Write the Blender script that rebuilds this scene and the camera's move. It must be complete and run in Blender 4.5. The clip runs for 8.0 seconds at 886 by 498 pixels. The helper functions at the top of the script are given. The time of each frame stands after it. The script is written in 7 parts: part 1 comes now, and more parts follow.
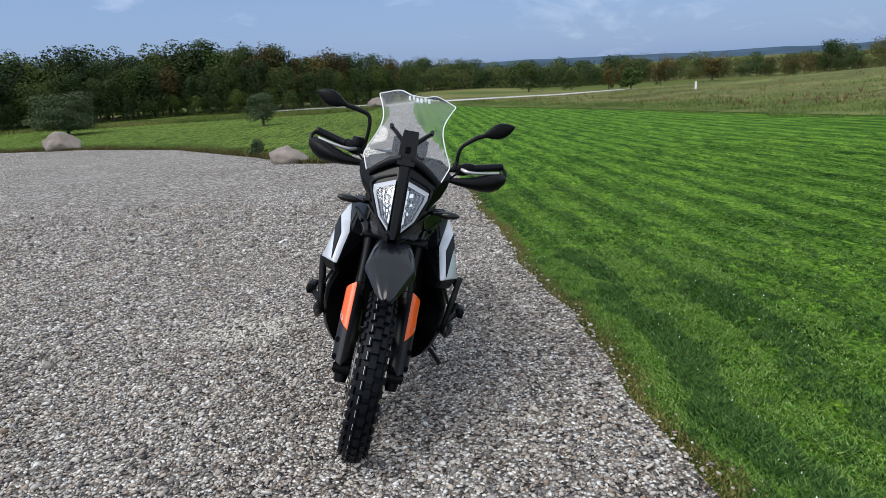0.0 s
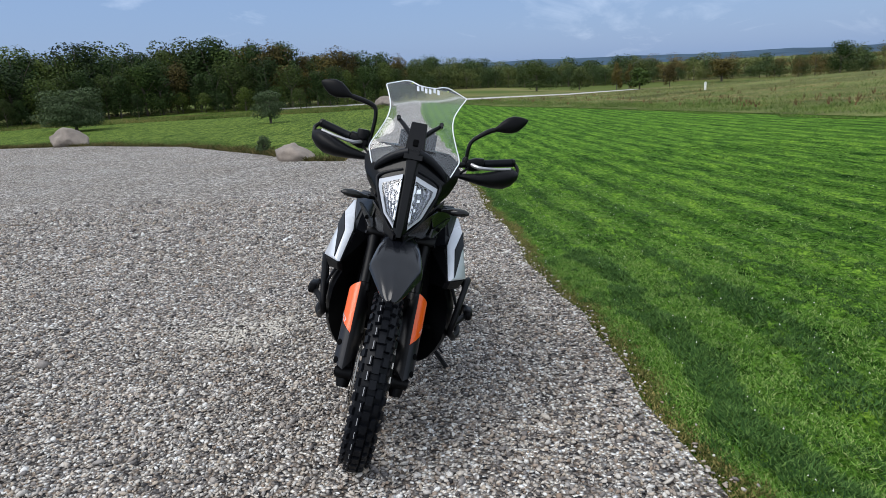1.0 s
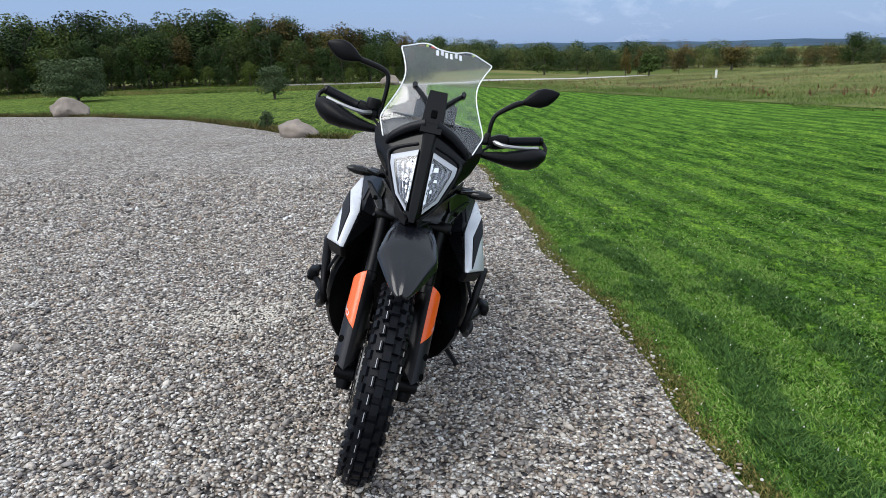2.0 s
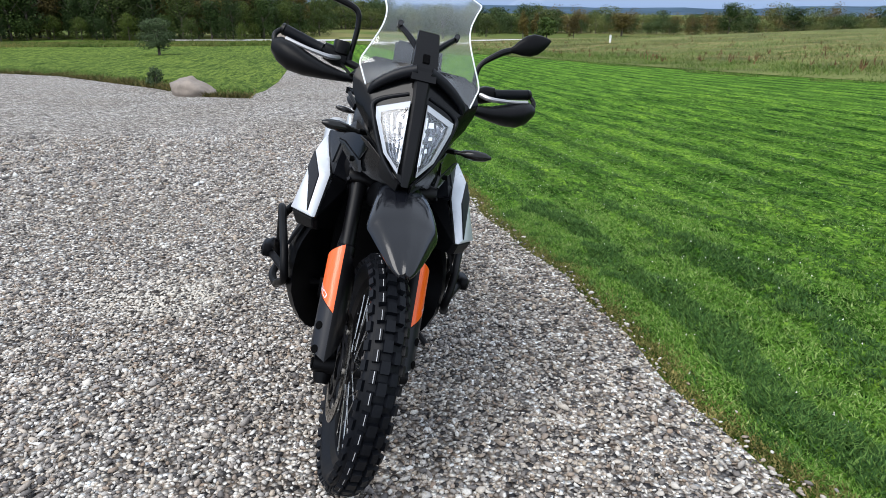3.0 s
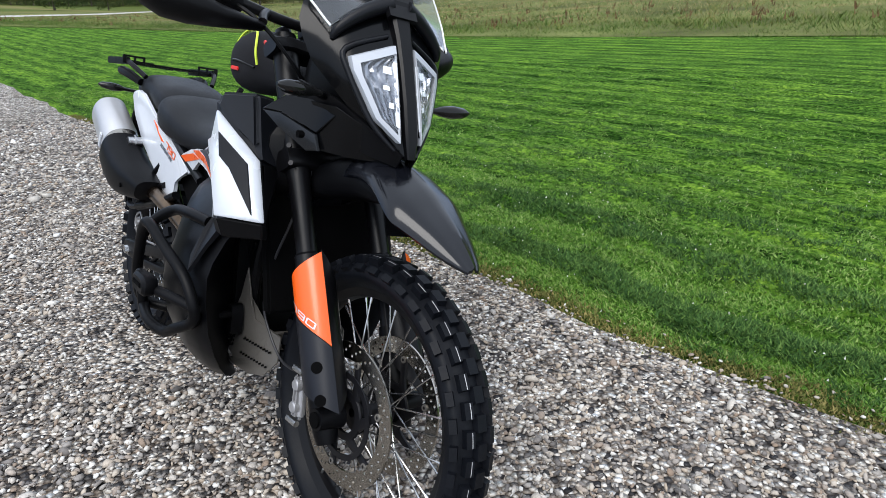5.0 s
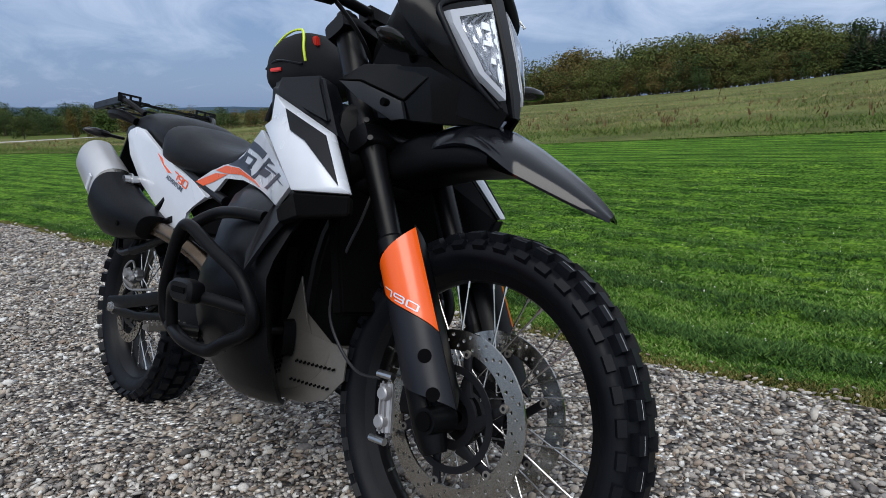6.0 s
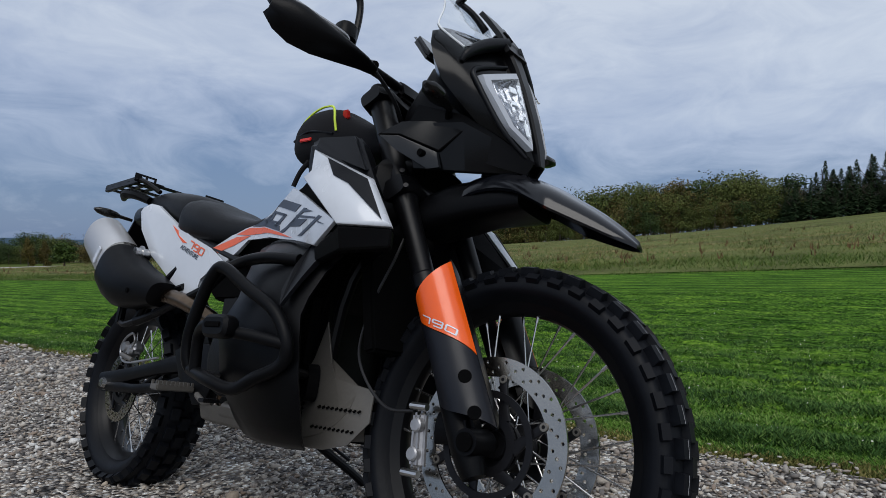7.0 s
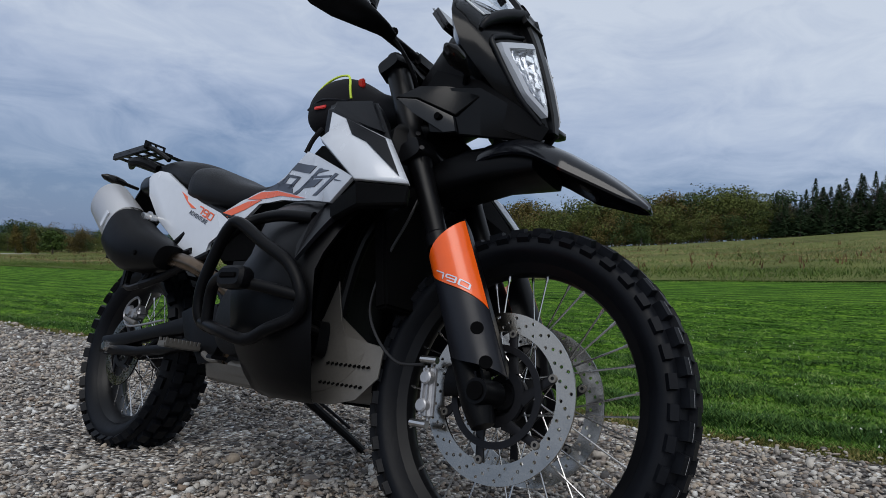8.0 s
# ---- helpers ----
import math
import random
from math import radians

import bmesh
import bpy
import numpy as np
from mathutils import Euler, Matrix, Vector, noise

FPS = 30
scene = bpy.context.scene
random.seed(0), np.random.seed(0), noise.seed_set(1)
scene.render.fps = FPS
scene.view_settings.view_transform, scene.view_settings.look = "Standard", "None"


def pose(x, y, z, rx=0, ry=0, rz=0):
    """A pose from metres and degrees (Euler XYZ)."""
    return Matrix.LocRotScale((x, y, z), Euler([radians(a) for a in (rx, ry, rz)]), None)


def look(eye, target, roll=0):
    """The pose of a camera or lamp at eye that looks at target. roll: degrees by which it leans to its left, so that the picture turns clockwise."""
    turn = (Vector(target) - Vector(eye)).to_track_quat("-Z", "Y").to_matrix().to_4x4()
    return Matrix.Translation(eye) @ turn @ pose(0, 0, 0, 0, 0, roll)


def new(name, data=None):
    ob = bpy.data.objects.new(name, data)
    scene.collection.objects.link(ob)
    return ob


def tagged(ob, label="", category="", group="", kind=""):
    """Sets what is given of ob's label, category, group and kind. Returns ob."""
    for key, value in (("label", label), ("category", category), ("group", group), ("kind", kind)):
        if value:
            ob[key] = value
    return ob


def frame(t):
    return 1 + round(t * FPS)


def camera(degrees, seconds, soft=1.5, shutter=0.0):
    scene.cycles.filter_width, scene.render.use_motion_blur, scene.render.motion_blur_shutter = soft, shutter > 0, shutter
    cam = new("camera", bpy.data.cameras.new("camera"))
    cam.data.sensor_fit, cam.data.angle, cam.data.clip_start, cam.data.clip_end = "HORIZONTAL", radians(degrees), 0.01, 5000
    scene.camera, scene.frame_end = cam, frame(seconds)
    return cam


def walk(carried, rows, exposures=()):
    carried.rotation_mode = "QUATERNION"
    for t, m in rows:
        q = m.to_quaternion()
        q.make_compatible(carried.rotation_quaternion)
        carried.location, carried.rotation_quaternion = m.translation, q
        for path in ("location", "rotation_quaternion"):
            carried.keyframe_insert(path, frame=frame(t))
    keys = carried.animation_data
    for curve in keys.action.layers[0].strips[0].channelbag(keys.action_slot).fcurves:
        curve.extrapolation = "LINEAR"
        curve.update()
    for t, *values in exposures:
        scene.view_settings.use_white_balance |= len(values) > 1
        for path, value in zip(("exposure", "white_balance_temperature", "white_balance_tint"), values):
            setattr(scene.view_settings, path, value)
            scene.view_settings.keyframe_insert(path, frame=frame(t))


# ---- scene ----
cam = camera(69.7, 8.0, 0.4)
# the yard falls away gently along +y; SLOPE turns the yard's own frame into the level world
SLOPE = pose(0, 0, 0, -2.4, 0, 0)
PATH = [
    (0, (0.182, -0.255, 1.378), (0.256, 1.69, 0.917), -3.4),
    (0.5, (0.161, -0.222, 1.367), (0.232, 1.723, 0.906), -3.2),
    (1, (0.177, -0.127, 1.346), (0.232, 1.819, 0.884), -3.0),
    (1.5, (0.195, 0.026, 1.323), (0.225, 1.968, 0.846), -2.2),
    (1.7, (0.183, 0.083, 1.31), (0.204, 2.022, 0.821), -1.7),
    (2.8, (-0.087, 0.402, 1.259), (0.183, 2.288, 0.652), -0.3),
    (3, (-0.13, 0.47, 1.241), (0.222, 2.336, 0.613), 0.0),
    (3.5, (-0.251, 0.646, 1.235), (0.325, 2.437, 0.557), 0.5),
    (4, (-0.433, 0.784, 1.23), (0.438, 2.438, 0.521), 1.4),
    (4.2, (-0.52, 0.831, 1.238), (0.467, 2.415, 0.522), 1.2),
    (5.3, (-0.76, 1.239, 1.092), (0.498, 2.624, 0.386), -2.1),
    (5.5, (-0.802, 1.301, 1.039), (0.496, 2.666, 0.366), -2.2),
    (6, (-0.921, 1.43, 0.852), (0.526, 2.757, 0.473), -2.5),
    (6.5, (-1.038, 1.471, 0.724), (0.492, 2.76, 0.721), -2.1),
    (7, (-1.089, 1.483, 0.663), (0.474, 2.731, 0.709), -1.3),
    (7.5, (-1.118, 1.508, 0.591), (0.458, 2.739, 0.64), -0.1),
    (8, (-1.14, 1.503, 0.571), (0.44, 2.728, 0.628), 0.8),
]
EXPOSURES = [(0.0, 0.66), (1.5, 0.73), (3.0, 1.04), (4.2, 1.09), (5.5, 0.74), (6.0, 0.38), (6.5, 0.02), (8.0, -0.04)]
walk(cam, [(t, SLOPE @ look(eye, target, roll)) for t, eye, target, roll in PATH], EXPOSURES)

# ---- sky and sun: high broken overcast ----
SUN_ELEVATION, SUN_AZIMUTH = 55.0, 238.0


def build_world():
    w = bpy.data.worlds.new("overcast_sky")
    scene.world = w
    w.use_nodes = True
    nt = w.node_tree
    nt.nodes.clear()
    out = nt.nodes.new("ShaderNodeOutputWorld")
    bg = nt.nodes.new("ShaderNodeBackground")
    sky = nt.nodes.new("ShaderNodeTexSky")
    sky.sky_type, sky.sun_disc = "NISHITA", False
    sky.sun_elevation, sky.sun_rotation = radians(SUN_ELEVATION), radians(SUN_AZIMUTH)
    sky.air_density, sky.dust_density, sky.ozone_density = 1.0, 1.2, 1.5
    dim = nt.nodes.new("ShaderNodeMix")
    dim.data_type, dim.blend_type = "RGBA", "MULTIPLY"
    dim.inputs["Factor"].default_value = 1.0
    nt.links.new(sky.outputs[0], dim.inputs["A"])
    dim.inputs["B"].default_value = (0.10, 0.10, 0.105, 1)
    tc = nt.nodes.new("ShaderNodeTexCoord")
    flat = nt.nodes.new("ShaderNodeMapping")
    flat.inputs["Scale"].default_value = (1.0, 1.0, 2.6)
    flat.inputs["Location"].default_value = (0.3, 0.55, 0.1)
    nt.links.new(tc.outputs["Generated"], flat.inputs["Vector"])
    big = nt.nodes.new("ShaderNodeTexNoise")
    big.inputs["Scale"].default_value, big.inputs["Detail"].default_value = 2.3, 9.0
    big.inputs["Roughness"].default_value, big.inputs["Distortion"].default_value = 0.55, 0.5
    nt.links.new(flat.outputs[0], big.inputs["Vector"])
    ramp = nt.nodes.new("ShaderNodeValToRGB")
    e = ramp.color_ramp.elements
    e[0].position, e[0].color = 0.32, (0.15, 0.235, 0.41, 1)
    e[1].position, e[1].color = 0.68, (0.67, 0.74, 0.85, 1)
    mid = e.new(0.5)
    mid.color = (0.43, 0.51, 0.675, 1)
    sep = nt.nodes.new("ShaderNodeSeparateXYZ")
    nt.links.new(tc.outputs["Generated"], sep.inputs[0])
    east = nt.nodes.new("ShaderNodeMath")
    east.operation = "MULTIPLY_ADD"
    east.inputs[1].default_value, east.inputs[2].default_value = -0.175, -0.09
    nt.links.new(sep.outputs["Y"], east.inputs[0])
    south = nt.nodes.new("ShaderNodeMath")
    south.operation = "MULTIPLY_ADD"
    south.inputs[1].default_value = 0.02
    nt.links.new(sep.outputs["X"], south.inputs[0])
    nt.links.new(east.outputs[0], south.inputs[2])
    calm = nt.nodes.new("ShaderNodeMath")
    calm.operation = "MULTIPLY_ADD"
    calm.inputs[1].default_value, calm.inputs[2].default_value = 0.40, 0.297
    nt.links.new(big.outputs["Fac"], calm.inputs[0])
    wisp = nt.nodes.new("ShaderNodeTexNoise")
    wisp.inputs["Scale"].default_value, wisp.inputs["Detail"].default_value = 6.5, 6.0
    wisp.inputs["Roughness"].default_value, wisp.inputs["Distortion"].default_value = 0.6, 0.8
    nt.links.new(flat.outputs[0], wisp.inputs["Vector"])
    puff = nt.nodes.new("ShaderNodeMapRange")
    puff.inputs["From Min"].default_value, puff.inputs["From Max"].default_value = 0.30, 0.70
    puff.inputs["To Min"].default_value, puff.inputs["To Max"].default_value = -0.095, 0.055
    nt.links.new(wisp.outputs["Fac"], puff.inputs["Value"])
    soft = nt.nodes.new("ShaderNodeMath")
    soft.operation = "ADD"
    nt.links.new(calm.outputs[0], soft.inputs[0])
    nt.links.new(puff.outputs[0], soft.inputs[1])
    veil = nt.nodes.new("ShaderNodeMath")
    veil.operation = "ADD"
    nt.links.new(soft.outputs[0], veil.inputs[0])
    low = nt.nodes.new("ShaderNodeClamp")
    low.inputs["Max"].default_value = 0.45
    nt.links.new(sep.outputs["Z"], low.inputs[0])
    rise = nt.nodes.new("ShaderNodeMath")
    rise.operation = "MULTIPLY_ADD"
    rise.inputs[1].default_value = 1.0
    nt.links.new(low.outputs[0], rise.inputs[0])
    nt.links.new(south.outputs[0], rise.inputs[2])
    nt.links.new(rise.outputs[0], veil.inputs[1])
    nt.links.new(veil.outputs[0], ramp.inputs[0])
    mix = nt.nodes.new("ShaderNodeMix")
    mix.data_type = "RGBA"
    mix.inputs["Factor"].default_value = 0.82
    nt.links.new(dim.outputs["Result"], mix.inputs["A"])
    nt.links.new(ramp.outputs[0], mix.inputs["B"])
    nt.links.new(mix.outputs["Result"], bg.inputs[0])
    bg.inputs[1].default_value = 1.0
    nt.links.new(bg.outputs[0], out.inputs[0])


build_world()
sun = new("sun", bpy.data.lights.new("sun", "SUN"))
sun.data.energy, sun.data.angle, sun.data.color = 1.6, radians(42), (0.98, 0.955, 0.92)
az, el = radians(SUN_AZIMUTH), radians(SUN_ELEVATION)
sun.matrix_world = look((0, 0, 20), (-math.sin(az) * math.cos(el), -math.cos(az) * math.cos(el), 20 - math.sin(el)))


# ---- materials ----
def nodes_of(name):
    m = bpy.data.materials.new(name)
    m.use_nodes = True
    nt = m.node_tree
    return m, nt, nt.nodes["Principled BSDF"]


def noise_node(nt, scale, detail=4.0, rough=0.55, coord="Object", stretch=None):
    tc = nt.nodes.new("ShaderNodeTexCoord")
    n = nt.nodes.new("ShaderNodeTexNoise")
    n.inputs["Scale"].default_value, n.inputs["Detail"].default_value, n.inputs["Roughness"].default_value = scale, detail, rough
    if stretch:
        mp = nt.nodes.new("ShaderNodeMapping")
        mp.inputs["Scale"].default_value = stretch
        nt.links.new(tc.outputs[coord], mp.inputs[0])
        nt.links.new(mp.outputs[0], n.inputs["Vector"])
    else:
        nt.links.new(tc.outputs[coord], n.inputs["Vector"])
    return n


def ramp_node(nt, source, stops):
    r = nt.nodes.new("ShaderNodeValToRGB")
    e = r.color_ramp.elements
    e[0].position, e[0].color = stops[0][0], (*stops[0][1], 1)
    e[1].position, e[1].color = stops[-1][0], (*stops[-1][1], 1)
    for p, c in stops[1:-1]:
        e.new(p).color = (*c, 1)
    nt.links.new(source, r.inputs[0])
    return r


def mix_node(nt, a, b, fac, blend="MIX"):
    m = nt.nodes.new("ShaderNodeMix")
    m.data_type, m.blend_type = "RGBA", blend
    for sock, v in (("A", a), ("B", b), ("Factor", fac)):
        if isinstance(v, (int, float)):
            m.inputs[sock].default_value = v
        elif isinstance(v, tuple):
            m.inputs[sock].default_value = (*v, 1)
        else:
            nt.links.new(v, m.inputs[sock])
    return m.outputs["Result"]


def bump_node(nt, bsdf, height, strength, distance):
    b = nt.nodes.new("ShaderNodeBump")
    b.inputs["Strength"].default_value, b.inputs["Distance"].default_value = strength, distance
    nt.links.new(height, b.inputs["Height"])
    nt.links.new(b.outputs[0], bsdf.inputs["Normal"])


def surf(name, color, rough=0.5, metal=0.0, vary=0.15, grain=60.0, bump=0.1, wear=6.0, coat=0.0, rough_vary=0.1, gloss=0.5):
    """A plain surface with grain at a fine scale and wear at a coarse one."""
    m, nt, b = nodes_of(name)
    fine = noise_node(nt, grain, 5.0)
    coarse = noise_node(nt, wear, 4.0)
    lo, hi = tuple(c * (1 - vary) for c in color), tuple(min(1, c * (1 + vary)) for c in color)
    r1 = ramp_node(nt, coarse.outputs["Fac"], [(0.3, lo), (0.7, hi)])
    r2 = ramp_node(nt, fine.outputs["Fac"], [(0.3, (1 - vary * 0.6,) * 3), (0.7, (1, 1, 1))])
    nt.links.new(mix_node(nt, r1.outputs[0], r2.outputs[0], 1.0, "MULTIPLY"), b.inputs["Base Color"])
    rr = ramp_node(nt, coarse.outputs["Fac"], [(0.25, (max(0.02, rough - rough_vary),) * 3), (0.75, (min(1, rough + rough_vary),) * 3)])
    nt.links.new(rr.outputs[0], b.inputs["Roughness"])
    b.inputs["Metallic"].default_value = metal
    b.inputs["Specular IOR Level"].default_value = gloss
    b.inputs["Coat Weight"].default_value = coat
    if bump:
        bump_node(nt, b, fine.outputs["Fac"], bump, 0.002)
    return m


def island(nt):
    return nt.nodes.new("ShaderNodeNewGeometry").outputs["Random Per Island"]


def leaf_material(name, stops, rough=0.6, each=0.0, patchy=0.0):
    m, nt, b = nodes_of(name)
    r = ramp_node(nt, island(nt), stops)
    n = noise_node(nt, 0.45, 3.0)
    shade = ramp_node(nt, n.outputs["Fac"], [(0.3, (0.72, 0.75, 0.7)), (0.7, (1.1, 1.08, 1.0))])
    nt.links.new(mix_node(nt, r.outputs[0], shade.outputs[0], 1.0, "MULTIPLY"), b.inputs["Base Color"])
    if patchy:
        big = noise_node(nt, 0.22, 4.0, 0.6, "Object", (1.0, 2.2, 1.0))
        tint = ramp_node(nt, big.outputs["Fac"], [(0.36, (0.50, 0.78, 0.42)), (0.52, (0.95, 1.0, 0.9)), (0.66, (1.15, 1.02, 1.0))])
        nt.links.new(mix_node(nt, mix_node(nt, r.outputs[0], shade.outputs[0], 1.0, "MULTIPLY"), tint.outputs[0], patchy, "MULTIPLY"), b.inputs["Base Color"])
    if each:
        own = nt.nodes.new("ShaderNodeObjectInfo")
        tone = ramp_node(nt, own.outputs["Random"], [(0.0, (1 - each, 1 - each, 1 - each * 0.8)), (0.6, (1.05, 1.05, 1.0)), (1.0, (1 + 1.2 * each, 1 + each, 1.0))])
        nt.links.new(mix_node(nt, mix_node(nt, r.outputs[0], shade.outputs[0], 1.0, "MULTIPLY"), tone.outputs[0], 1.0, "MULTIPLY"), b.inputs["Base Color"])
    b.inputs["Roughness"].default_value = rough
    b.inputs["Specular IOR Level"].default_value = 0.06
    return m


PATCH = (-1.0, 3.65)


def dusty_patch(nt, c):
    """One scuffed, dust-pale patch of the yard, with a ragged outline."""
    tc = nt.nodes.new("ShaderNodeTexCoord")
    mp = nt.nodes.new("ShaderNodeMapping")
    mp.inputs["Location"].default_value = (-PATCH[0], -PATCH[1], 0)
    nt.links.new(tc.outputs["Object"], mp.inputs["Vector"])
    ln = nt.nodes.new("ShaderNodeVectorMath")
    ln.operation = "LENGTH"
    nt.links.new(mp.outputs[0], ln.inputs[0])
    n = noise_node(nt, 3.5, 4.0)
    ma = nt.nodes.new("ShaderNodeMath")
    ma.operation = "MULTIPLY_ADD"
    ma.inputs[1].default_value = 0.5
    nt.links.new(n.outputs["Fac"], ma.inputs[0])
    nt.links.new(ln.outputs["Value"], ma.inputs[2])
    f = ramp_node(nt, ma.outputs[0], [(0.42, (0.8, 0.8, 0.8)), (0.64, (0, 0, 0))])
    return mix_node(nt, c, (0.60, 0.56, 0.49), f.outputs[0])


def stone_material():
    m, nt, b = nodes_of("pebble")
    r = ramp_node(nt, island(nt), [(0.0, (0.085, 0.080, 0.078)), (0.20, (0.195, 0.178, 0.166)), (0.36, (0.345, 0.325, 0.300)), (0.5, (0.255, 0.190, 0.140)),
                                   (0.62, (0.480, 0.458, 0.420)), (0.76, (0.400, 0.332, 0.255)), (0.88, (0.56, 0.535, 0.485)), (1.0, (0.68, 0.68, 0.65))])
    n = noise_node(nt, 160.0, 4.0)
    g = ramp_node(nt, n.outputs["Fac"], [(0.3, (0.78, 0.78, 0.78)), (0.7, (1.08, 1.08, 1.08))])
    big = noise_node(nt, 0.9, 3.0)
    g2 = ramp_node(nt, big.outputs["Fac"], [(0.35, (0.88, 0.86, 0.84)), (0.65, (1.06, 1.06, 1.08))])
    c = mix_node(nt, mix_node(nt, r.outputs[0], g.outputs[0], 1.0, "MULTIPLY"), g2.outputs[0], 1.0, "MULTIPLY")
    c = dusty_patch(nt, c)
    nt.links.new(c, b.inputs["Base Color"])
    b.inputs["Roughness"].default_value, b.inputs["Specular IOR Level"].default_value = 0.66, 0.3
    bump_node(nt, b, n.outputs["Fac"], 0.25, 0.002)
    return m


def gravel_bed_material():
    """Gravel beyond the nearest stones: cells the size of pebbles, with their own tone and relief."""
    m, nt, b = nodes_of("gravel_bed")
    tc = nt.nodes.new("ShaderNodeTexCoord")
    v = nt.nodes.new("ShaderNodeTexVoronoi")
    v.inputs["Scale"].default_value, v.inputs["Randomness"].default_value = 56.0, 1.0
    nt.links.new(tc.outputs["Object"], v.inputs["Vector"])
    sep = nt.nodes.new("ShaderNodeSeparateColor")
    nt.links.new(v.outputs["Color"], sep.inputs[0])
    r = ramp_node(nt, sep.outputs[0], [(0.0, (0.040, 0.040, 0.044)), (0.2, (0.150, 0.145, 0.142)), (0.38, (0.386, 0.367, 0.337)), (0.52, (0.285, 0.245, 0.206)),
                                       (0.66, (0.580, 0.558, 0.515)), (0.84, (0.855, 0.845, 0.775)), (1.0, (0.855, 0.891, 0.900))])
    gap = ramp_node(nt, v.outputs["Distance"], [(0.32, (1, 1, 1)), (0.72, (0.42, 0.37, 0.33))])
    big = noise_node(nt, 0.55, 4.0)
    g2 = ramp_node(nt, big.outputs["Fac"], [(0.3, (0.86, 0.83, 0.8)), (0.7, (1.08, 1.08, 1.1))])
    mid = noise_node(nt, 11.0, 5.0, 0.75)
    g3 = ramp_node(nt, mid.outputs["Fac"], [(0.37, (0.40, 0.39, 0.39)), (0.5, (1.0, 1.0, 1.0)), (0.63, (1.65, 1.65, 1.65))])
    c = mix_node(nt, mix_node(nt, r.outputs[0], gap.outputs[0], 1.0, "MULTIPLY"), g2.outputs[0], 1.0, "MULTIPLY")
    c = mix_node(nt, c, g3.outputs[0], 1.0, "MULTIPLY")
    nt.links.new(c, b.inputs["Base Color"])
    b.inputs["Roughness"].default_value, b.inputs["Specular IOR Level"].default_value = 0.8, 0.15
    inv = ramp_node(nt, v.outputs["Distance"], [(0.0, (1, 1, 1)), (0.8, (0, 0, 0))])
    bump_node(nt, b, inv.outputs[0], 1.0, 0.03)
    return m


def lawn_material():
    """Mown grass, with the mower's lanes running along the drive."""
    m, nt, b = nodes_of("mown_lawn")
    tc = nt.nodes.new("ShaderNodeTexCoord")
    fine = noise_node(nt, 26.0, 8.0, 0.75)
    tuft = noise_node(nt, 3.2, 6.0, 0.7, stretch=(1.5, 0.24, 1.0))
    broad = noise_node(nt, 0.16, 3.0)
    mp = nt.nodes.new("ShaderNodeMapping")
    mp.inputs["Rotation"].default_value = (0, 0, radians(3.0))
    mp.inputs["Scale"].default_value = (1.0, 0.07, 1.0)
    nt.links.new(tc.outputs["Object"], mp.inputs[0])
    wv = nt.nodes.new("ShaderNodeTexWave")
    wv.wave_type, wv.bands_direction, wv.wave_profile = "BANDS", "X", "SIN"
    wv.inputs["Scale"].default_value, wv.inputs["Distortion"].default_value = 0.55, 3.2
    wv.inputs["Detail"].default_value, wv.inputs["Detail Scale"].default_value = 3.0, 1.3
    nt.links.new(mp.outputs[0], wv.inputs["Vector"])
    base = ramp_node(nt, fine.outputs["Fac"], [(0.38, (0.012, 0.034, 0.008)), (0.5, (0.066, 0.152, 0.022)), (0.62, (0.165, 0.285, 0.052))])
    t = ramp_node(nt, tuft.outputs["Fac"], [(0.40, (0.40, 0.5, 0.46)), (0.49, (0.95, 0.97, 0.95)), (0.64, (1.2, 1.12, 1.0))])
    lane = ramp_node(nt, wv.outputs["Fac"], [(0.0, (0.66, 0.72, 0.66)), (0.35, (0.96, 0.98, 0.95)), (0.8, (1.22, 1.18, 1.05))])
    br = ramp_node(nt, broad.outputs["Fac"], [(0.3, (0.85, 0.88, 0.85)), (0.7, (1.1, 1.08, 1.0))])
    c = mix_node(nt, base.outputs[0], t.outputs[0], 1.0, "MULTIPLY")
    sx = nt.nodes.new("ShaderNodeSeparateXYZ")
    nt.links.new(tc.outputs["Object"], sx.inputs[0])
    side = nt.nodes.new("ShaderNodeMapRange")
    side.inputs["From Min"].default_value, side.inputs["From Max"].default_value, side.inputs["To Min"].default_value = -1.0, 1.0, 0.2
    nt.links.new(sx.outputs["X"], side.inputs["Value"])
    c = mix_node(nt, c, lane.outputs[0], side.outputs[0], "MULTIPLY")
    c = mix_node(nt, c, br.outputs[0], 1.0, "MULTIPLY")
    drier = nt.nodes.new("ShaderNodeMapRange")
    drier.inputs["From Min"].default_value, drier.inputs["From Max"].default_value = 1.0, -1.0
    nt.links.new(sx.outputs["X"], drier.inputs["Value"])
    c = mix_node(nt, c, (1.30, 0.90, 1.45), drier.outputs[0], "MULTIPLY")
    clump = noise_node(nt, 6.5, 7.0, 0.75, stretch=(1.9, 0.30, 1.0))
    cl = ramp_node(nt, clump.outputs["Fac"], [(0.40, (0.36, 0.44, 0.36)), (0.485, (0.92, 0.95, 0.90)), (0.60, (1.35, 1.26, 1.05))])
    c = mix_node(nt, c, cl.outputs[0], 1.0, "MULTIPLY")
    patch = noise_node(nt, 0.018, 3.0)
    field = ramp_node(nt, patch.outputs["Fac"], [(0.38, (0.055, 0.080, 0.022)), (0.48, (0.090, 0.110, 0.030)), (0.53, (0.16, 0.15, 0.062)), (0.62, (0.070, 0.10, 0.026))])
    far = nt.nodes.new("ShaderNodeMapRange")
    far.inputs["From Min"].default_value, far.inputs["From Max"].default_value = 61.0, 63.0
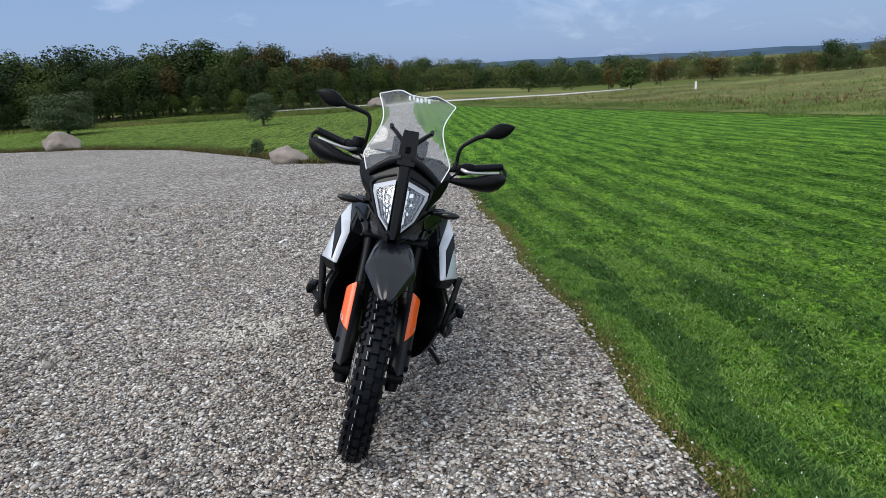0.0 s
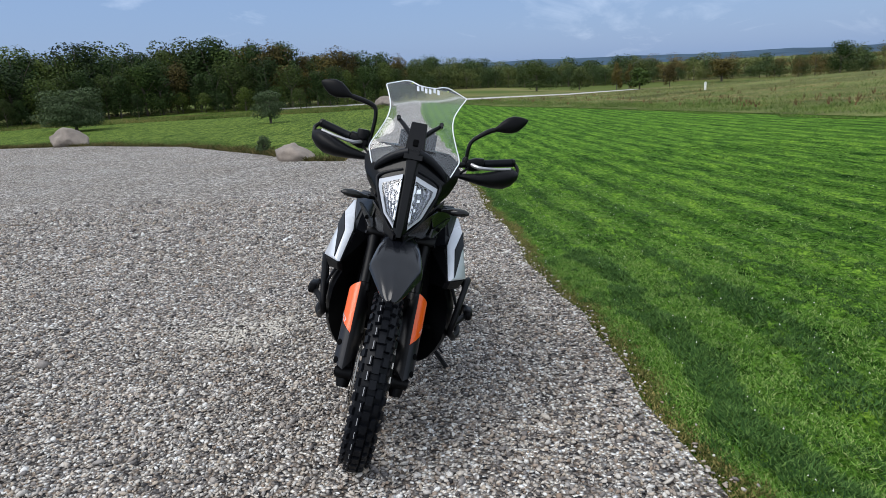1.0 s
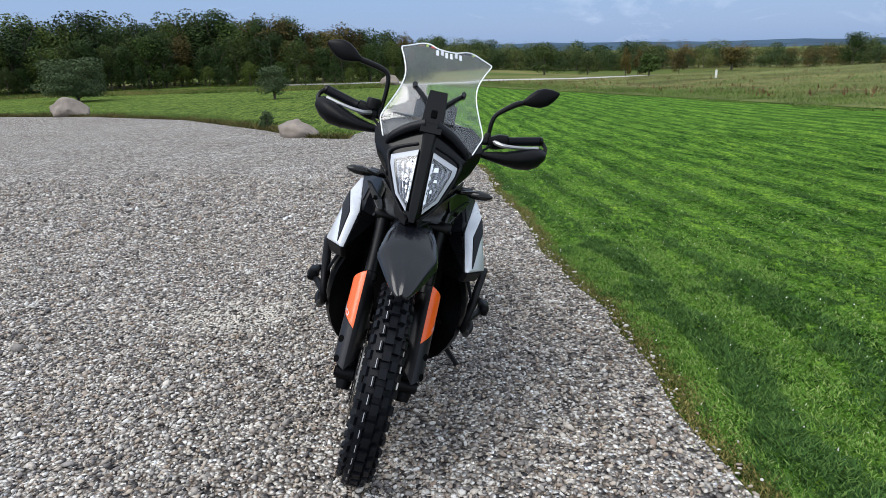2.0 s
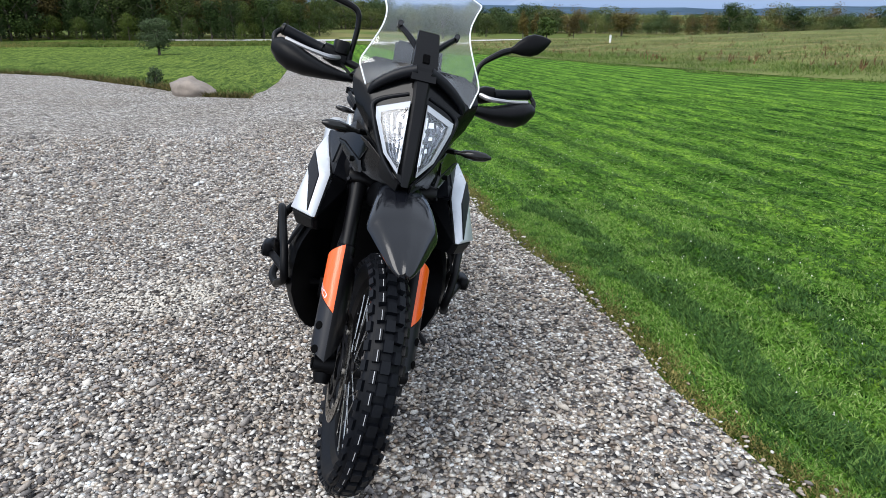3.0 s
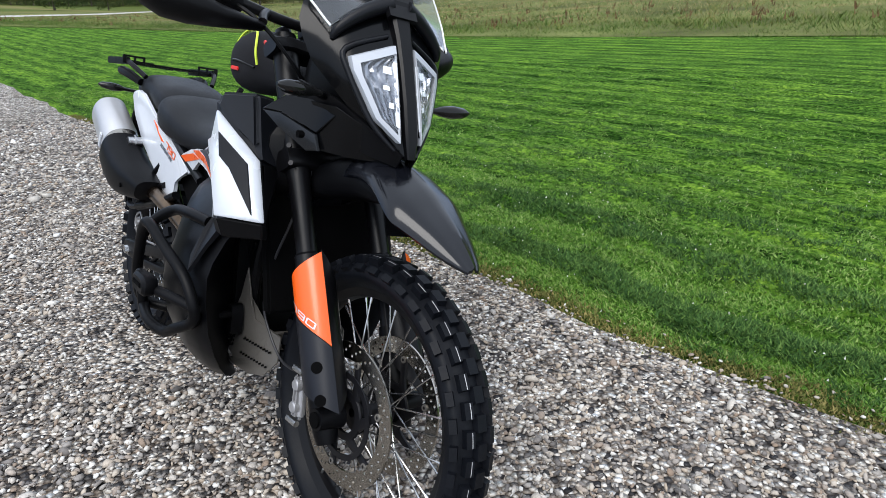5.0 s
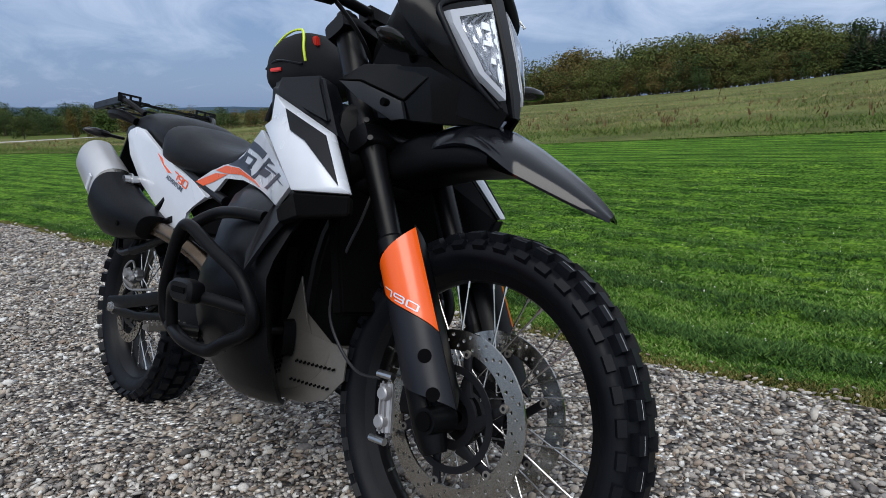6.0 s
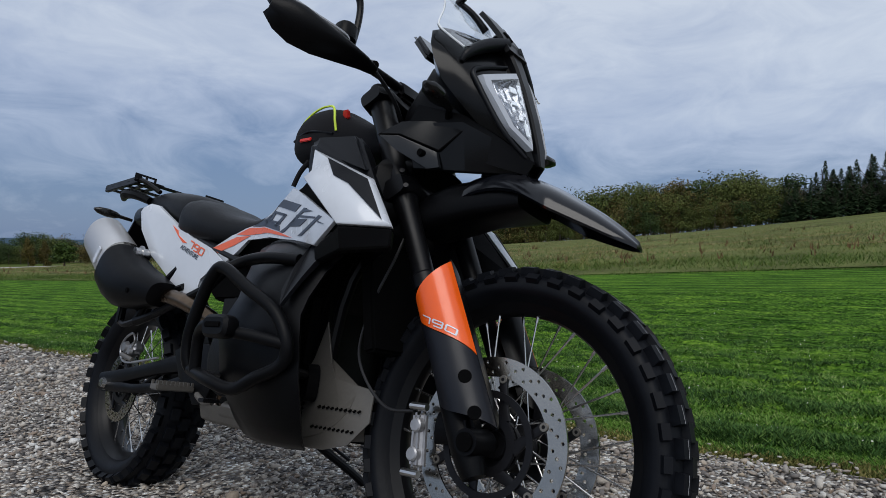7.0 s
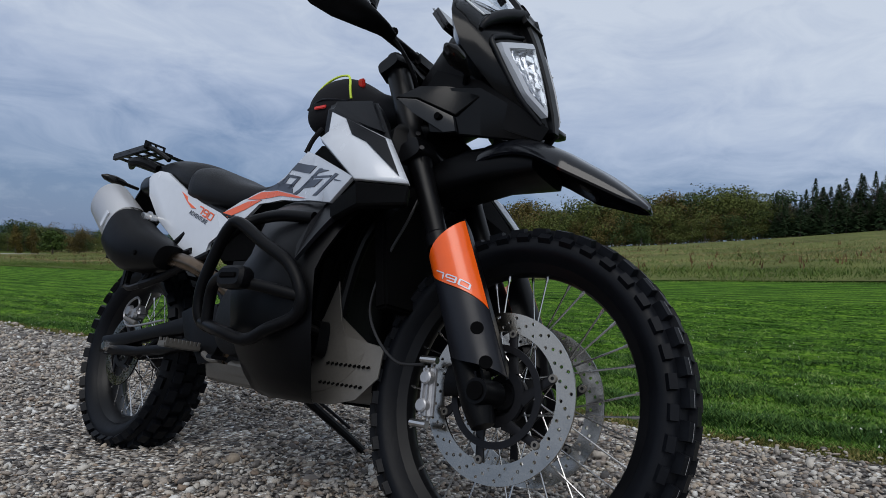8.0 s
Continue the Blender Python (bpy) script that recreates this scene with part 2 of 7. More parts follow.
    nt.links.new(sx.outputs["Y"], far.inputs["Value"])
    c = mix_node(nt, c, field.outputs[0], far.outputs[0])
    nt.links.new(c, b.inputs["Base Color"])
    b.inputs["Roughness"].default_value, b.inputs["Specular IOR Level"].default_value = 0.9, 0.02
    bump_node(nt, b, mix_node(nt, fine.outputs["Fac"], tuft.outputs["Fac"], 0.5), 0.9, 0.06)
    return m


PEBBLE, GRAVEL, LAWN = stone_material(), gravel_bed_material(), lawn_material()
MEADOW = surf("meadow_ground", (0.115, 0.130, 0.044), 0.9, 0, 0.45, 5.0, 0.6, 0.25, gloss=0.03)
BLADE = leaf_material("grass_blade", [(0.0, (0.036, 0.090, 0.014)), (0.45, (0.098, 0.215, 0.030)), (0.8, (0.185, 0.315, 0.072)), (1.0, (0.290, 0.360, 0.150))])
TALL = leaf_material("tall_grass", [(0.0, (0.062, 0.102, 0.026)), (0.35, (0.108, 0.136, 0.038)), (0.7, (0.165, 0.166, 0.058)), (1.0, (0.235, 0.205, 0.090))], 0.6, 0.0, 1.0)
SEED = leaf_material("grass_seed_heads", [(0.0, (0.210, 0.175, 0.085)), (0.6, (0.330, 0.270, 0.145)), (1.0, (0.430, 0.360, 0.210))])
MARGIN = leaf_material("margin_grass", [(0.0, (0.050, 0.098, 0.022)), (0.5, (0.096, 0.158, 0.036)), (1.0, (0.170, 0.215, 0.064))])
MOSS = leaf_material("dry_margin", [(0.0, (0.062, 0.078, 0.024)), (0.5, (0.135, 0.138, 0.044)), (1.0, (0.290, 0.235, 0.100))])
# darker copy of BLADE: the shaded side of the mown rows, put into colour
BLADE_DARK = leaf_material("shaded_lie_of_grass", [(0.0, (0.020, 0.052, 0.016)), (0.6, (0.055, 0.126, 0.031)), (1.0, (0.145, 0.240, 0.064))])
PETAL = surf("white_clover_petal", (0.75, 0.75, 0.70), 0.7)
SORREL = leaf_material("dry_sorrel", [(0.0, (0.085, 0.050, 0.028)), (1.0, (0.190, 0.120, 0.065))])
BANK = leaf_material("bank_weed", [(0.0, (0.040, 0.044, 0.016)), (0.45, (0.080, 0.092, 0.028)), (0.75, (0.125, 0.090, 0.040)), (1.0, (0.200, 0.165, 0.070))])
LEAF_DARK = leaf_material("dark_leaves", [(0.0, (0.020, 0.036, 0.013)), (0.5, (0.030, 0.054, 0.018)), (1.0, (0.052, 0.080, 0.025))], 0.6, 0.35)
LEAF_MID = leaf_material("green_leaves", [(0.0, (0.032, 0.050, 0.015)), (0.5, (0.046, 0.070, 0.019)), (1.0, (0.076, 0.100, 0.029))], 0.6, 0.35)
LEAF_BROWN = leaf_material("turning_leaves", [(0.0, (0.050, 0.044, 0.017)), (0.5, (0.080, 0.066, 0.023)), (1.0, (0.120, 0.092, 0.033))], 0.6, 0.3)
FAR_DARK = leaf_material("far_dark_foliage", [(0.0, (0.036, 0.058, 0.023)), (1.0, (0.056, 0.086, 0.031))], 0.7)
FAR_OLIVE = leaf_material("far_olive_foliage", [(0.0, (0.076, 0.094, 0.030)), (1.0, (0.112, 0.130, 0.042))], 0.7)
FAR_RUST = leaf_material("far_turning_foliage", [(0.0, (0.100, 0.082, 0.032)), (1.0, (0.148, 0.114, 0.044))], 0.7)
LEAF_GREY = leaf_material("willow_leaves", [(0.0, (0.036, 0.056, 0.026)), (0.5, (0.056, 0.082, 0.040)), (1.0, (0.090, 0.120, 0.062))])
NEEDLE = leaf_material("spruce_needles", [(0.0, (0.022, 0.042, 0.022)), (0.6, (0.034, 0.062, 0.030)), (1.0, (0.056, 0.086, 0.040))])
BARK = surf("bark", (0.09, 0.075, 0.06), 0.9, 0, 0.3, 30, 0.6)
BOULDER = surf("boulder_granite", (0.22, 0.185, 0.155), 0.8, 0, 0.3, 14, 0.6, 2.0)
# the blue of distance haze is mixed straight into the hills' colour
FAR_HILL = surf("haze_blue_hills", (0.055, 0.088, 0.125), 1.0, 0, 0.25, 0.02, 0.0, 0.004, gloss=0.0)
ROAD = surf("pale_road", (0.42, 0.41, 0.39), 0.85, 0, 0.12, 8, 0.2, 0.6)


# ---- ground ----
def smooth(a, b, x):
    t = np.clip((x - a) / (b - a), 0, 1)
    return t * t * (3 - 2 * t)


def height(x, y):
    """Lie of the land: the yard falls away, the field climbs to a wooded rise on the +x side, a shallow valley lies beyond."""
    x, y = np.asarray(x, float), np.asarray(y, float)
    u = np.maximum(y - 14, 0)
    z = -0.0419 * np.clip(y, -12, 14) - 0.0419 * 24 * (1 - np.exp(-u / 24))
    z = z + 0.028 * np.clip(x - 3, 0, 110) * np.clip(1 - y / 40, 0, 1)
    z = z + 0.046 * np.clip(x - 14, 0, 120) * (1 - smooth(40, 85, y)) - 1.0 * smooth(5, 30, x) * smooth(50, 95, y)
    z = z - 5.0 * smooth(95, 420, y)
    z = z - 0.05 * np.exp(-(((x + 0.13) / 0.5) ** 2 + ((y - 3.68) / 0.6) ** 2))
    return z


def sheet(name, xs, ys, material, lift=0.0, keep=None):
    """A mesh over a grid of plan lines, lying on the land."""
    gx, gy = np.meshgrid(np.array(xs, float), np.array(ys, float))
    v = np.stack([gx, gy, height(gx, gy) + lift], -1).reshape(-1, 3)
    n, k = len(xs), len(ys)
    f = [(j * n + i, j * n + i + 1, (j + 1) * n + i + 1, (j + 1) * n + i) for j in range(k - 1) for i in range(n - 1)]
    me = bpy.data.meshes.new(name)
    me.from_pydata(v.tolist(), [], f)
    me.materials.append(material)
    for p in me.polygons:
        p.use_smooth = True
    return new(name, me)


def band(name, ys, left, right, across, material, lift):
    """A strip of ground between two edges that are functions of y."""
    v, f = [], []
    for y in ys:
        a, b = left(y), right(y)
        for i in range(across + 1):
            x = a + (b - a) * i / across
            v.append((x, y, float(height(x, y)) + lift))
    for j in range(len(ys) - 1):
        for i in range(across):
            o = j * (across + 1) + i
            f.append((o, o + 1, o + across + 2, o + across + 1))
    me = bpy.data.meshes.new(name)
    me.from_pydata(v, [], f)
    me.materials.append(material)
    for p in me.polygons:
        p.use_smooth = True
    return new(name, me)


def spaced(lo, hi, near, far, centre, grow=1.18):
    """Plan lines, close together round a centre and wider apart away from it."""
    out, step, x = [centre], near, centre
    while x < hi:
        x += step
        out.append(x)
        step = min(step * grow, far)
    step, x = near, centre
    while x > lo:
        x -= step
        out.append(x)
        step = min(step * grow, far)
    return sorted(out)


def lawn_edge(y):
    """The edge between gravel and lawn on the +x side."""
    y = np.asarray(y, float)
    return np.interp(y, [-12, 1.6, 3.0, 4.4, 6.7, 9, 18, 35, 46, 57], [1.32, 1.16, 1.10, 1.05, 0.99, 0.95, 1.02, 0.55, 0.42, 0.6]) + 0.035 * np.sin(y * 2.3) + 0.02 * np.sin(y * 7.1 + 1)


def meadow_edge(y):
    """The edge where the mown lawn meets the tall grass."""
    return np.interp(y, [-30, 0, 12, 17, 21, 28, 38, 45, 57], [17.5, 15.5, 14.0, 13.4, 13.0, 12.1, 9.4, 5.9, 2.0])


def yard_back(x):
    return np.interp(x, [-60, -30, -18, -13.5, -8.4, -4.3, -2.7, -1.5], [31, 30, 28.6, 27.2, 23.8, 18.4, 15.7, 15.0])


tagged(sheet("ground", spaced(-3200, 3200, 0.5, 400, 0, 1.13), spaced(-300, 4200, 0.5, 400, 3, 1.13), LAWN), "mown green lawn falling gently away to the fields", "ground", kind="structure")
yard_y = [-12 + 0.4 * i for i in range(69)]
tagged(band("gravel_yard", [y for y in yard_y if y < 15.05], lambda y: -45.0, lambda y: float(lawn_edge(y)), 120, GRAVEL, 0.012), "grey and tan pea gravel yard beside the lawn", "gravel", kind="structure")


def yard_rear():
    v, f, cols = [], [], [-45 + 0.5 * i for i in range(88)]
    for x in cols:
        for k in range(21):
            y = 14.8 + (float(yard_back(x)) - 14.8) * k / 20
            v.append((x, y, float(height(x, y)) + 0.013))
    for i in range(len(cols) - 1):
        for k in range(20):
            o = i * 21 + k
            f.append((o, o + 21, o + 22, o + 1))
    me = bpy.data.meshes.new("gravel_yard_rear")
    me.from_pydata(v, [], f)
    me.materials.append(GRAVEL)
    return new("gravel_yard_rear", me)


tagged(yard_rear(), "far part of the pea gravel yard up to its curved bank", "gravel", kind="structure")
tagged(band("driveway", [14.6 + 0.6 * i for i in range(76)], lambda y: float(np.interp(y, [14.6, 15.6, 17, 20, 45, 57, 61], [-2.0, -1.75, -1.45, -1.3, -1.2, -1.6, -4])), lambda y: float(lawn_edge(y)), 8, GRAVEL, 0.014), "gravel driveway leading away between two lawns", "driveway", kind="structure")
tagged(band("field_road", [58.6, 59.6, 60.6, 61.6], lambda y: -14.0, lambda y: 21.0, 40, ROAD, 0.05), "narrow pale road crossing beyond the lawns", "road", kind="structure")


def meadow_sheet():
    ys = [-60 + 1.5 * i for i in range(86)]
    return band("meadow", ys, lambda y: float(meadow_edge(y)), lambda y: 125.0, 60, MEADOW, 0.03)


tagged(meadow_sheet(), "rough unmown meadow of straw and green grass", "meadow", kind="structure")


# ---- loose stones and blades ----
def soup(name, verts, faces, material, flat=True):
    me = bpy.data.meshes.new(name)
    me.vertices.add(len(verts))
    me.vertices.foreach_set("co", np.asarray(verts, np.float32).ravel())
    faces = np.asarray(faces, np.int32)
    k = faces.shape[1]
    me.loops.add(faces.size)
    me.loops.foreach_set("vertex_index", faces.ravel())
    me.polygons.add(len(faces))
    me.polygons.foreach_set("loop_start", np.arange(0, faces.size, k, dtype=np.int32))
    me.polygons.foreach_set("loop_total", np.full(len(faces), k, np.int32))
    me.materials.append(material)
    me.update(calc_edges=True)
    me.validate()
    return me


G = (1 + 5 ** 0.5) / 2
ICO_V = np.array([(-1, G, 0), (1, G, 0), (-1, -G, 0), (1, -G, 0), (0, -1, G), (0, 1, G), (0, -1, -G), (0, 1, -G), (G, 0, -1), (G, 0, 1), (-G, 0, -1), (-G, 0, 1)]) / math.hypot(1, G)
ICO_F = np.array([(0, 11, 5), (0, 5, 1), (0, 1, 7), (0, 7, 10), (0, 10, 11), (1, 5, 9), (5, 11, 4), (11, 10, 2), (10, 7, 6), (7, 1, 8), (3, 9, 4), (3, 4, 2), (3, 2, 6), (3, 6, 8), (3, 8, 9), (4, 9, 5), (2, 4, 11), (6, 2, 10), (8, 6, 7), (9, 8, 1)])


def turns(n, rng):
    q = rng.normal(size=(n, 4))
    q /= np.linalg.norm(q, axis=1, keepdims=True)
    w, x, y, z = q.T
    return np.stack([1 - 2 * (y * y + z * z), 2 * (x * y - z * w), 2 * (x * z + y * w), 2 * (x * y + z * w), 1 - 2 * (x * x + z * z), 2 * (y * z - x * w),
                     2 * (x * z - y * w), 2 * (y * z + x * w), 1 - 2 * (x * x + y * y)], -1).reshape(n, 3, 3)


OCT_V = np.array([(1, 0, 0), (-1, 0, 0), (0, 1, 0), (0, -1, 0), (0, 0, 1), (0, 0, -1)], float)
OCT_F = np.array([(0, 2, 4), (2, 1, 4), (1, 3, 4), (3, 0, 4), (2, 0, 5), (1, 2, 5), (3, 1, 5), (0, 3, 5)])


def pebbles(name, boxes, seed, solid=(ICO_V, ICO_F)):
    """boxes: (x0, x1, y0, y1, stones per square metre, mean size)."""
    base, skin_faces = solid
    k = len(base)
    rng = np.random.default_rng(seed)
    px, py, ps = [], [], []
    for x0, x1, y0, y1, per, size in boxes:
        n = int((x1 - x0) * (y1 - y0) * per)
        px.append(rng.uniform(x0, x1, n)), py.append(rng.uniform(y0, y1, n)), ps.append(size * np.exp(rng.normal(0, 0.32, n)))
    px, py, ps = np.concatenate(px), np.concatenate(py), np.concatenate(ps)
    px, py = px + rng.normal(0, 0.22, len(px)), py + rng.normal(0, 0.28, len(py))
    ok = px < lawn_edge(py) + rng.normal(0, 0.05, len(px))
    px, py, ps = px[ok], py[ok], ps[ok]
    n = len(px)
    shape = rng.uniform(0.7, 1.2, (n, 1, 3)) * np.array([1.32, 0.92, 0.60])
    v = base[None] * (1 + rng.uniform(-0.30, 0.30, (n, k, 1))) * shape * ps[:, None, None] * 0.5
    v = np.einsum("nij,nkj->nki", turns(n, rng), v)
    v[:, :, 2] *= 0.72
    pz = height(px, py) + 0.012 + ps * rng.uniform(0.0, 0.3, n)
    v += np.stack([px, py, pz], -1)[:, None, :]
    f = (skin_faces[None] + (np.arange(n) * k)[:, None, None]).reshape(-1, 3)
    return tagged(new(name, soup(name, v.reshape(-1, 3), f, PEBBLE)), "loose rounded pebbles, grey, tan and white", "gravel", kind="stuff")


pebbles("gravel_stones", [(-1.9, 1.3, 1.0, 3.4, 3450, 0.0140), (-1.6, 1.25, 3.4, 4.2, 2500, 0.0148)], 5)
pebbles("gravel_chips", [(-1.6, 1.25, 4.2, 5.6, 2100, 0.0185), (-3.6, -1.6, 1.2, 5.6, 1400, 0.0205), (-5.5, 1.1, 5.6, 9.5, 460, 0.030), (-1.9, 1.35, 0.1, 1.0, 1200, 0.023)], 6, (OCT_V, OCT_F))


def blades(name, x, y, tall, wide, lean, material, seed, label, category, base=0.0):
    """Grass blades, each one bent triangle pair, rooted on the land."""
    rng = np.random.default_rng(seed)
    n = len(x)
    a = rng.uniform(0, 2 * math.pi, n)
    h = tall * rng.uniform(0.55, 1.25, n)
    w = wide * rng.uniform(0.6, 1.3, n)
    tip = lean * h * rng.uniform(0.2, 1.0, n)
    b = rng.uniform(0, 2 * math.pi, n)
    z = height(x, y) + base
    c, s = np.cos(a) * w / 2, np.sin(a) * w / 2
    v = np.stack([np.stack([x - c, y - s, z], -1), np.stack([x + c, y + s, z], -1),
                  np.stack([x + np.cos(b) * tip, y + np.sin(b) * tip, z + h * np.sqrt(np.maximum(0.06, 1 - (lean * 0.6) ** 2))], -1)], 1)
    f = np.arange(3 * n).reshape(n, 3)
    return tagged(new(name, soup(name, v.reshape(-1, 3), f, material)), label, category, kind="stuff")


CELLS = np.random.default_rng(909).uniform(-1, 1, (4, 256, 256))


def rough(x, y, size, layer):
    """Smooth random relief between -1 and 1, with lumps of the given size."""
    u, v = np.asarray(x, float) / size, np.asarray(y, float) / size
    i, j = np.floor(u).astype(int), np.floor(v).astype(int)
    a, b = u - i, v - j
    a, b = a * a * (3 - 2 * a), b * b * (3 - 2 * b)
    g = CELLS[layer]
    at = lambda p, q: g[p % 256, q % 256]
    return (at(i, j) * (1 - a) + at(i + 1, j) * a) * (1 - b) + (at(i, j + 1) * (1 - a) + at(i + 1, j + 1) * a) * b


def mown_row(x, y):
    """0 in the open turf, up to 1 on the low broken ridges of cut grass that the mower left, about half a metre apart."""
    across = x + 0.055 * y + 0.16 * rough(x, y, 1.9, 0) + 0.09 * rough(x, y, 0.45, 1)
    ridge = 0.5 + 0.5 * np.cos(2 * math.pi * across / 0.56)
    broken = np.clip(0.78 + 0.50 * rough(x * 2.2, y * 0.55, 0.42, 2) + 0.50 * rough(x, y, 0.11, 3), 0, 1)
    return np.clip(ridge - 0.45, 0, 1) / 0.55 * broken


def turf(x, y):
    """Height of the turf's lumps over the lie of the land."""
    lumps = 0.0085 * rough(x, y * 0.7, 0.055, 3) + 0.0095 * rough(x, y * 0.6, 0.13, 0) + 0.006 * rough(x, y, 0.33, 1)
    away = np.clip((x - lawn_edge(y)) / 0.25, 0, 1)
    return (0.014 + lumps + 0.022 * mown_row(x, y)) * away - 0.004 * (1 - away)


def lawn_surface():
    """The near lawn as a sheet with its lumps and mown rows."""
    ys = np.concatenate([np.arange(-0.6, 5.0, 0.030), np.arange(5.0, 14.0, 0.060)])
    ds = np.concatenate([np.arange(0.0, 2.6, 0.030), np.arange(2.6, 8.0, 0.060)])
    gd, gy = np.meshgrid(ds, ys)
    gx = lawn_edge(gy) + 0.03 + gd
    fade = np.clip((8.0 - gd) / 0.6, 0, 1) * np.clip((14.0 - gy) / 0.8, 0, 1) * np.clip((gy + 0.6) / 0.4, 0, 1)
    z = height(gx, gy) + turf(gx, gy) * fade - 0.03 * (1 - fade)
    n = len(ds)
    i = np.arange((len(ys) - 1) * n).reshape(-1, n)[:, :-1].ravel()
    me = soup("lawn", np.stack([gx, gy, z], -1).reshape(-1, 3), np.stack([i, i + 1, i + n + 1, i + n], -1), LAWN)
    for p in me.polygons:
        p.use_smooth = True
    return tagged(new("lawn", me), "close-mown lawn with lumps and broken rows of cuttings", "lawn", kind="structure")


lawn_surface()


def lawn_tufts():
    rng = np.random.default_rng(11)
    n1, n2, n3 = 9000, 7000, 4200
    cy = np.concatenate([rng.uniform(0.3, 5.0, n1), rng.uniform(0.3, 9.0, n2), rng.uniform(4, 13.0, n3)])
    cx = lawn_edge(cy) + 0.08 + np.concatenate([rng.exponential(0.7, n1), rng.exponential(1.7, n2), rng.exponential(2.6, n3)])
    each = 15
    y = np.repeat(cy, each) + rng.normal(0, 0.026, len(cy) * each)
    x = np.repeat(cx, each) + rng.normal(0, 0.020, len(cy) * each)
    thin = np.random.default_rng(12).uniform(0, 1, len(x))
    keep = (x > lawn_edge(y) + 0.03) & (x < lawn_edge(y) + 7.6) & (y > 0.25 + 1.1 * thin ** 1.5)
    x, y = x[keep], y[keep]
    # blades on the rows and in random patches take the painted-shade green
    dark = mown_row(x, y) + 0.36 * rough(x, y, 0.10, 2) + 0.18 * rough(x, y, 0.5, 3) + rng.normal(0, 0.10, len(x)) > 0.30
    m = 38000
    ye = 0.3 + 9.7 * rng.uniform(0, 1, m) ** 1.3
    blades("margin_moss", lawn_edge(ye) + rng.normal(0.06, 0.060, m), ye, 0.016, 0.010, 0.97, MOSS, 13, "yellowed moss and grass along the gravel's edge", "moss", 0.004)
    blades("lawn_grass", x[~dark], y[~dark], 0.024, 0.0085, 1.25, BLADE, 12, "short mown grass blades, fresh green", "grass", turf(x[~dark], y[~dark]) - 0.003)
    blades("lawn_clumps", x[dark], y[dark], 0.032, 0.0085, 1.2, BLADE_DARK, 14, "clumps of grass left along the mower's lanes, shade painted into their darker green", "grass", turf(x[dark], y[dark]) - 0.003)
    k = 420
    yf = rng.uniform(0.5, 9.0, k)
    xf = lawn_edge(yf) + 0.1 + rng.exponential(1.6, k)
    blades("clover_flecks", xf, yf, 0.010, 0.0075, 0.5, PETAL, 15, "tiny white clover flowers in the lawn", "flowers", turf(xf, yf) + 0.012)


lawn_tufts()


def meadow_grass():
    """Green growth below, a thin haze of straw-pale seed heads above it, rust-brown sorrel between."""
    rng = np.random.default_rng(21)
    n = 76000
    y = rng.uniform(-32, 56, n)
    d = 1.4 + np.abs(rng.normal(0, 0.9, n)) + rng.exponential(13.0, n)
    x = meadow_edge(y) + d
    swell = 0.66 + 0.30 * rough(x, y, 2.6, 0) + 0.24 * rough(x, y, 0.9, 1)
    dry = rough(x, y, 3.4, 2) + 0.5 * rough(x, y, 1.1, 3) + 0.02 * d + rng.normal(0, 0.25, n) > 0.10
    blades("meadow_grass", x[dry], y[dry], 0.34 * swell[dry], 0.024, 1.2, TALL, 22, "tall unmown grass gone to straw and seed", "grass")
    blades("meadow_tufts", x[~dry], y[~dry], 0.30 * swell[~dry], 0.030, 1.25, MARGIN, 26, "green tufts among the dry meadow grass", "grass")
    n = 52000
    y = rng.uniform(-32, 56, n)
    d = 1.8 + np.abs(rng.normal(0, 1.0, n)) + rng.exponential(11.0, n)
    x = meadow_edge(y) + d
    keep = rough(x, y, 4.6, 1) + 0.7 * rough(x, y, 1.3, 0) + 0.06 * d + rng.normal(0, 0.35, n) > -0.05
    x, y = x[keep], y[keep]
    blades("seed_heads", x, y, 0.13, 0.016, 1.3, SEED, 27, "pale straw-coloured seed heads over the meadow", "grass", 0.235 + 0.10 * rough(x, y, 1.7, 2))
    n = 62000
    y = rng.uniform(-32, 56, n)
    x = meadow_edge(y) + rng.uniform(0, 1, n) ** 1.5 * 4.5 - 0.45 + 0.45 * rough(np.zeros(n), y, 1.3, 1)
    blades("meadow_margin", x, y, 0.19 * (0.75 + 0.45 * rough(x, y, 0.8, 2)) * np.clip((x - meadow_edge(y)) * 0.5 + 0.6, 0.35, 1.25), 0.026, 1.15, MARGIN, 24, "green rough grass along the meadow's margin", "grass")
    m = 330
    y2 = np.repeat(rng.uniform(-25, 52, m), 5) + rng.normal(0, 0.05, m * 5)
    x2 = meadow_edge(y2) + np.repeat(1.2 + rng.exponential(7.0, m), 5) + rng.normal(0, 0.05, m * 5)
    blades("sorrel_stems", x2, y2, 0.20, 0.05, 0.5, SORREL, 23, "dry rust-brown sorrel stems among the grass", "weeds", 0.22 + 0.14 * rough(x2, y2, 0.06, 3))


meadow_grass()


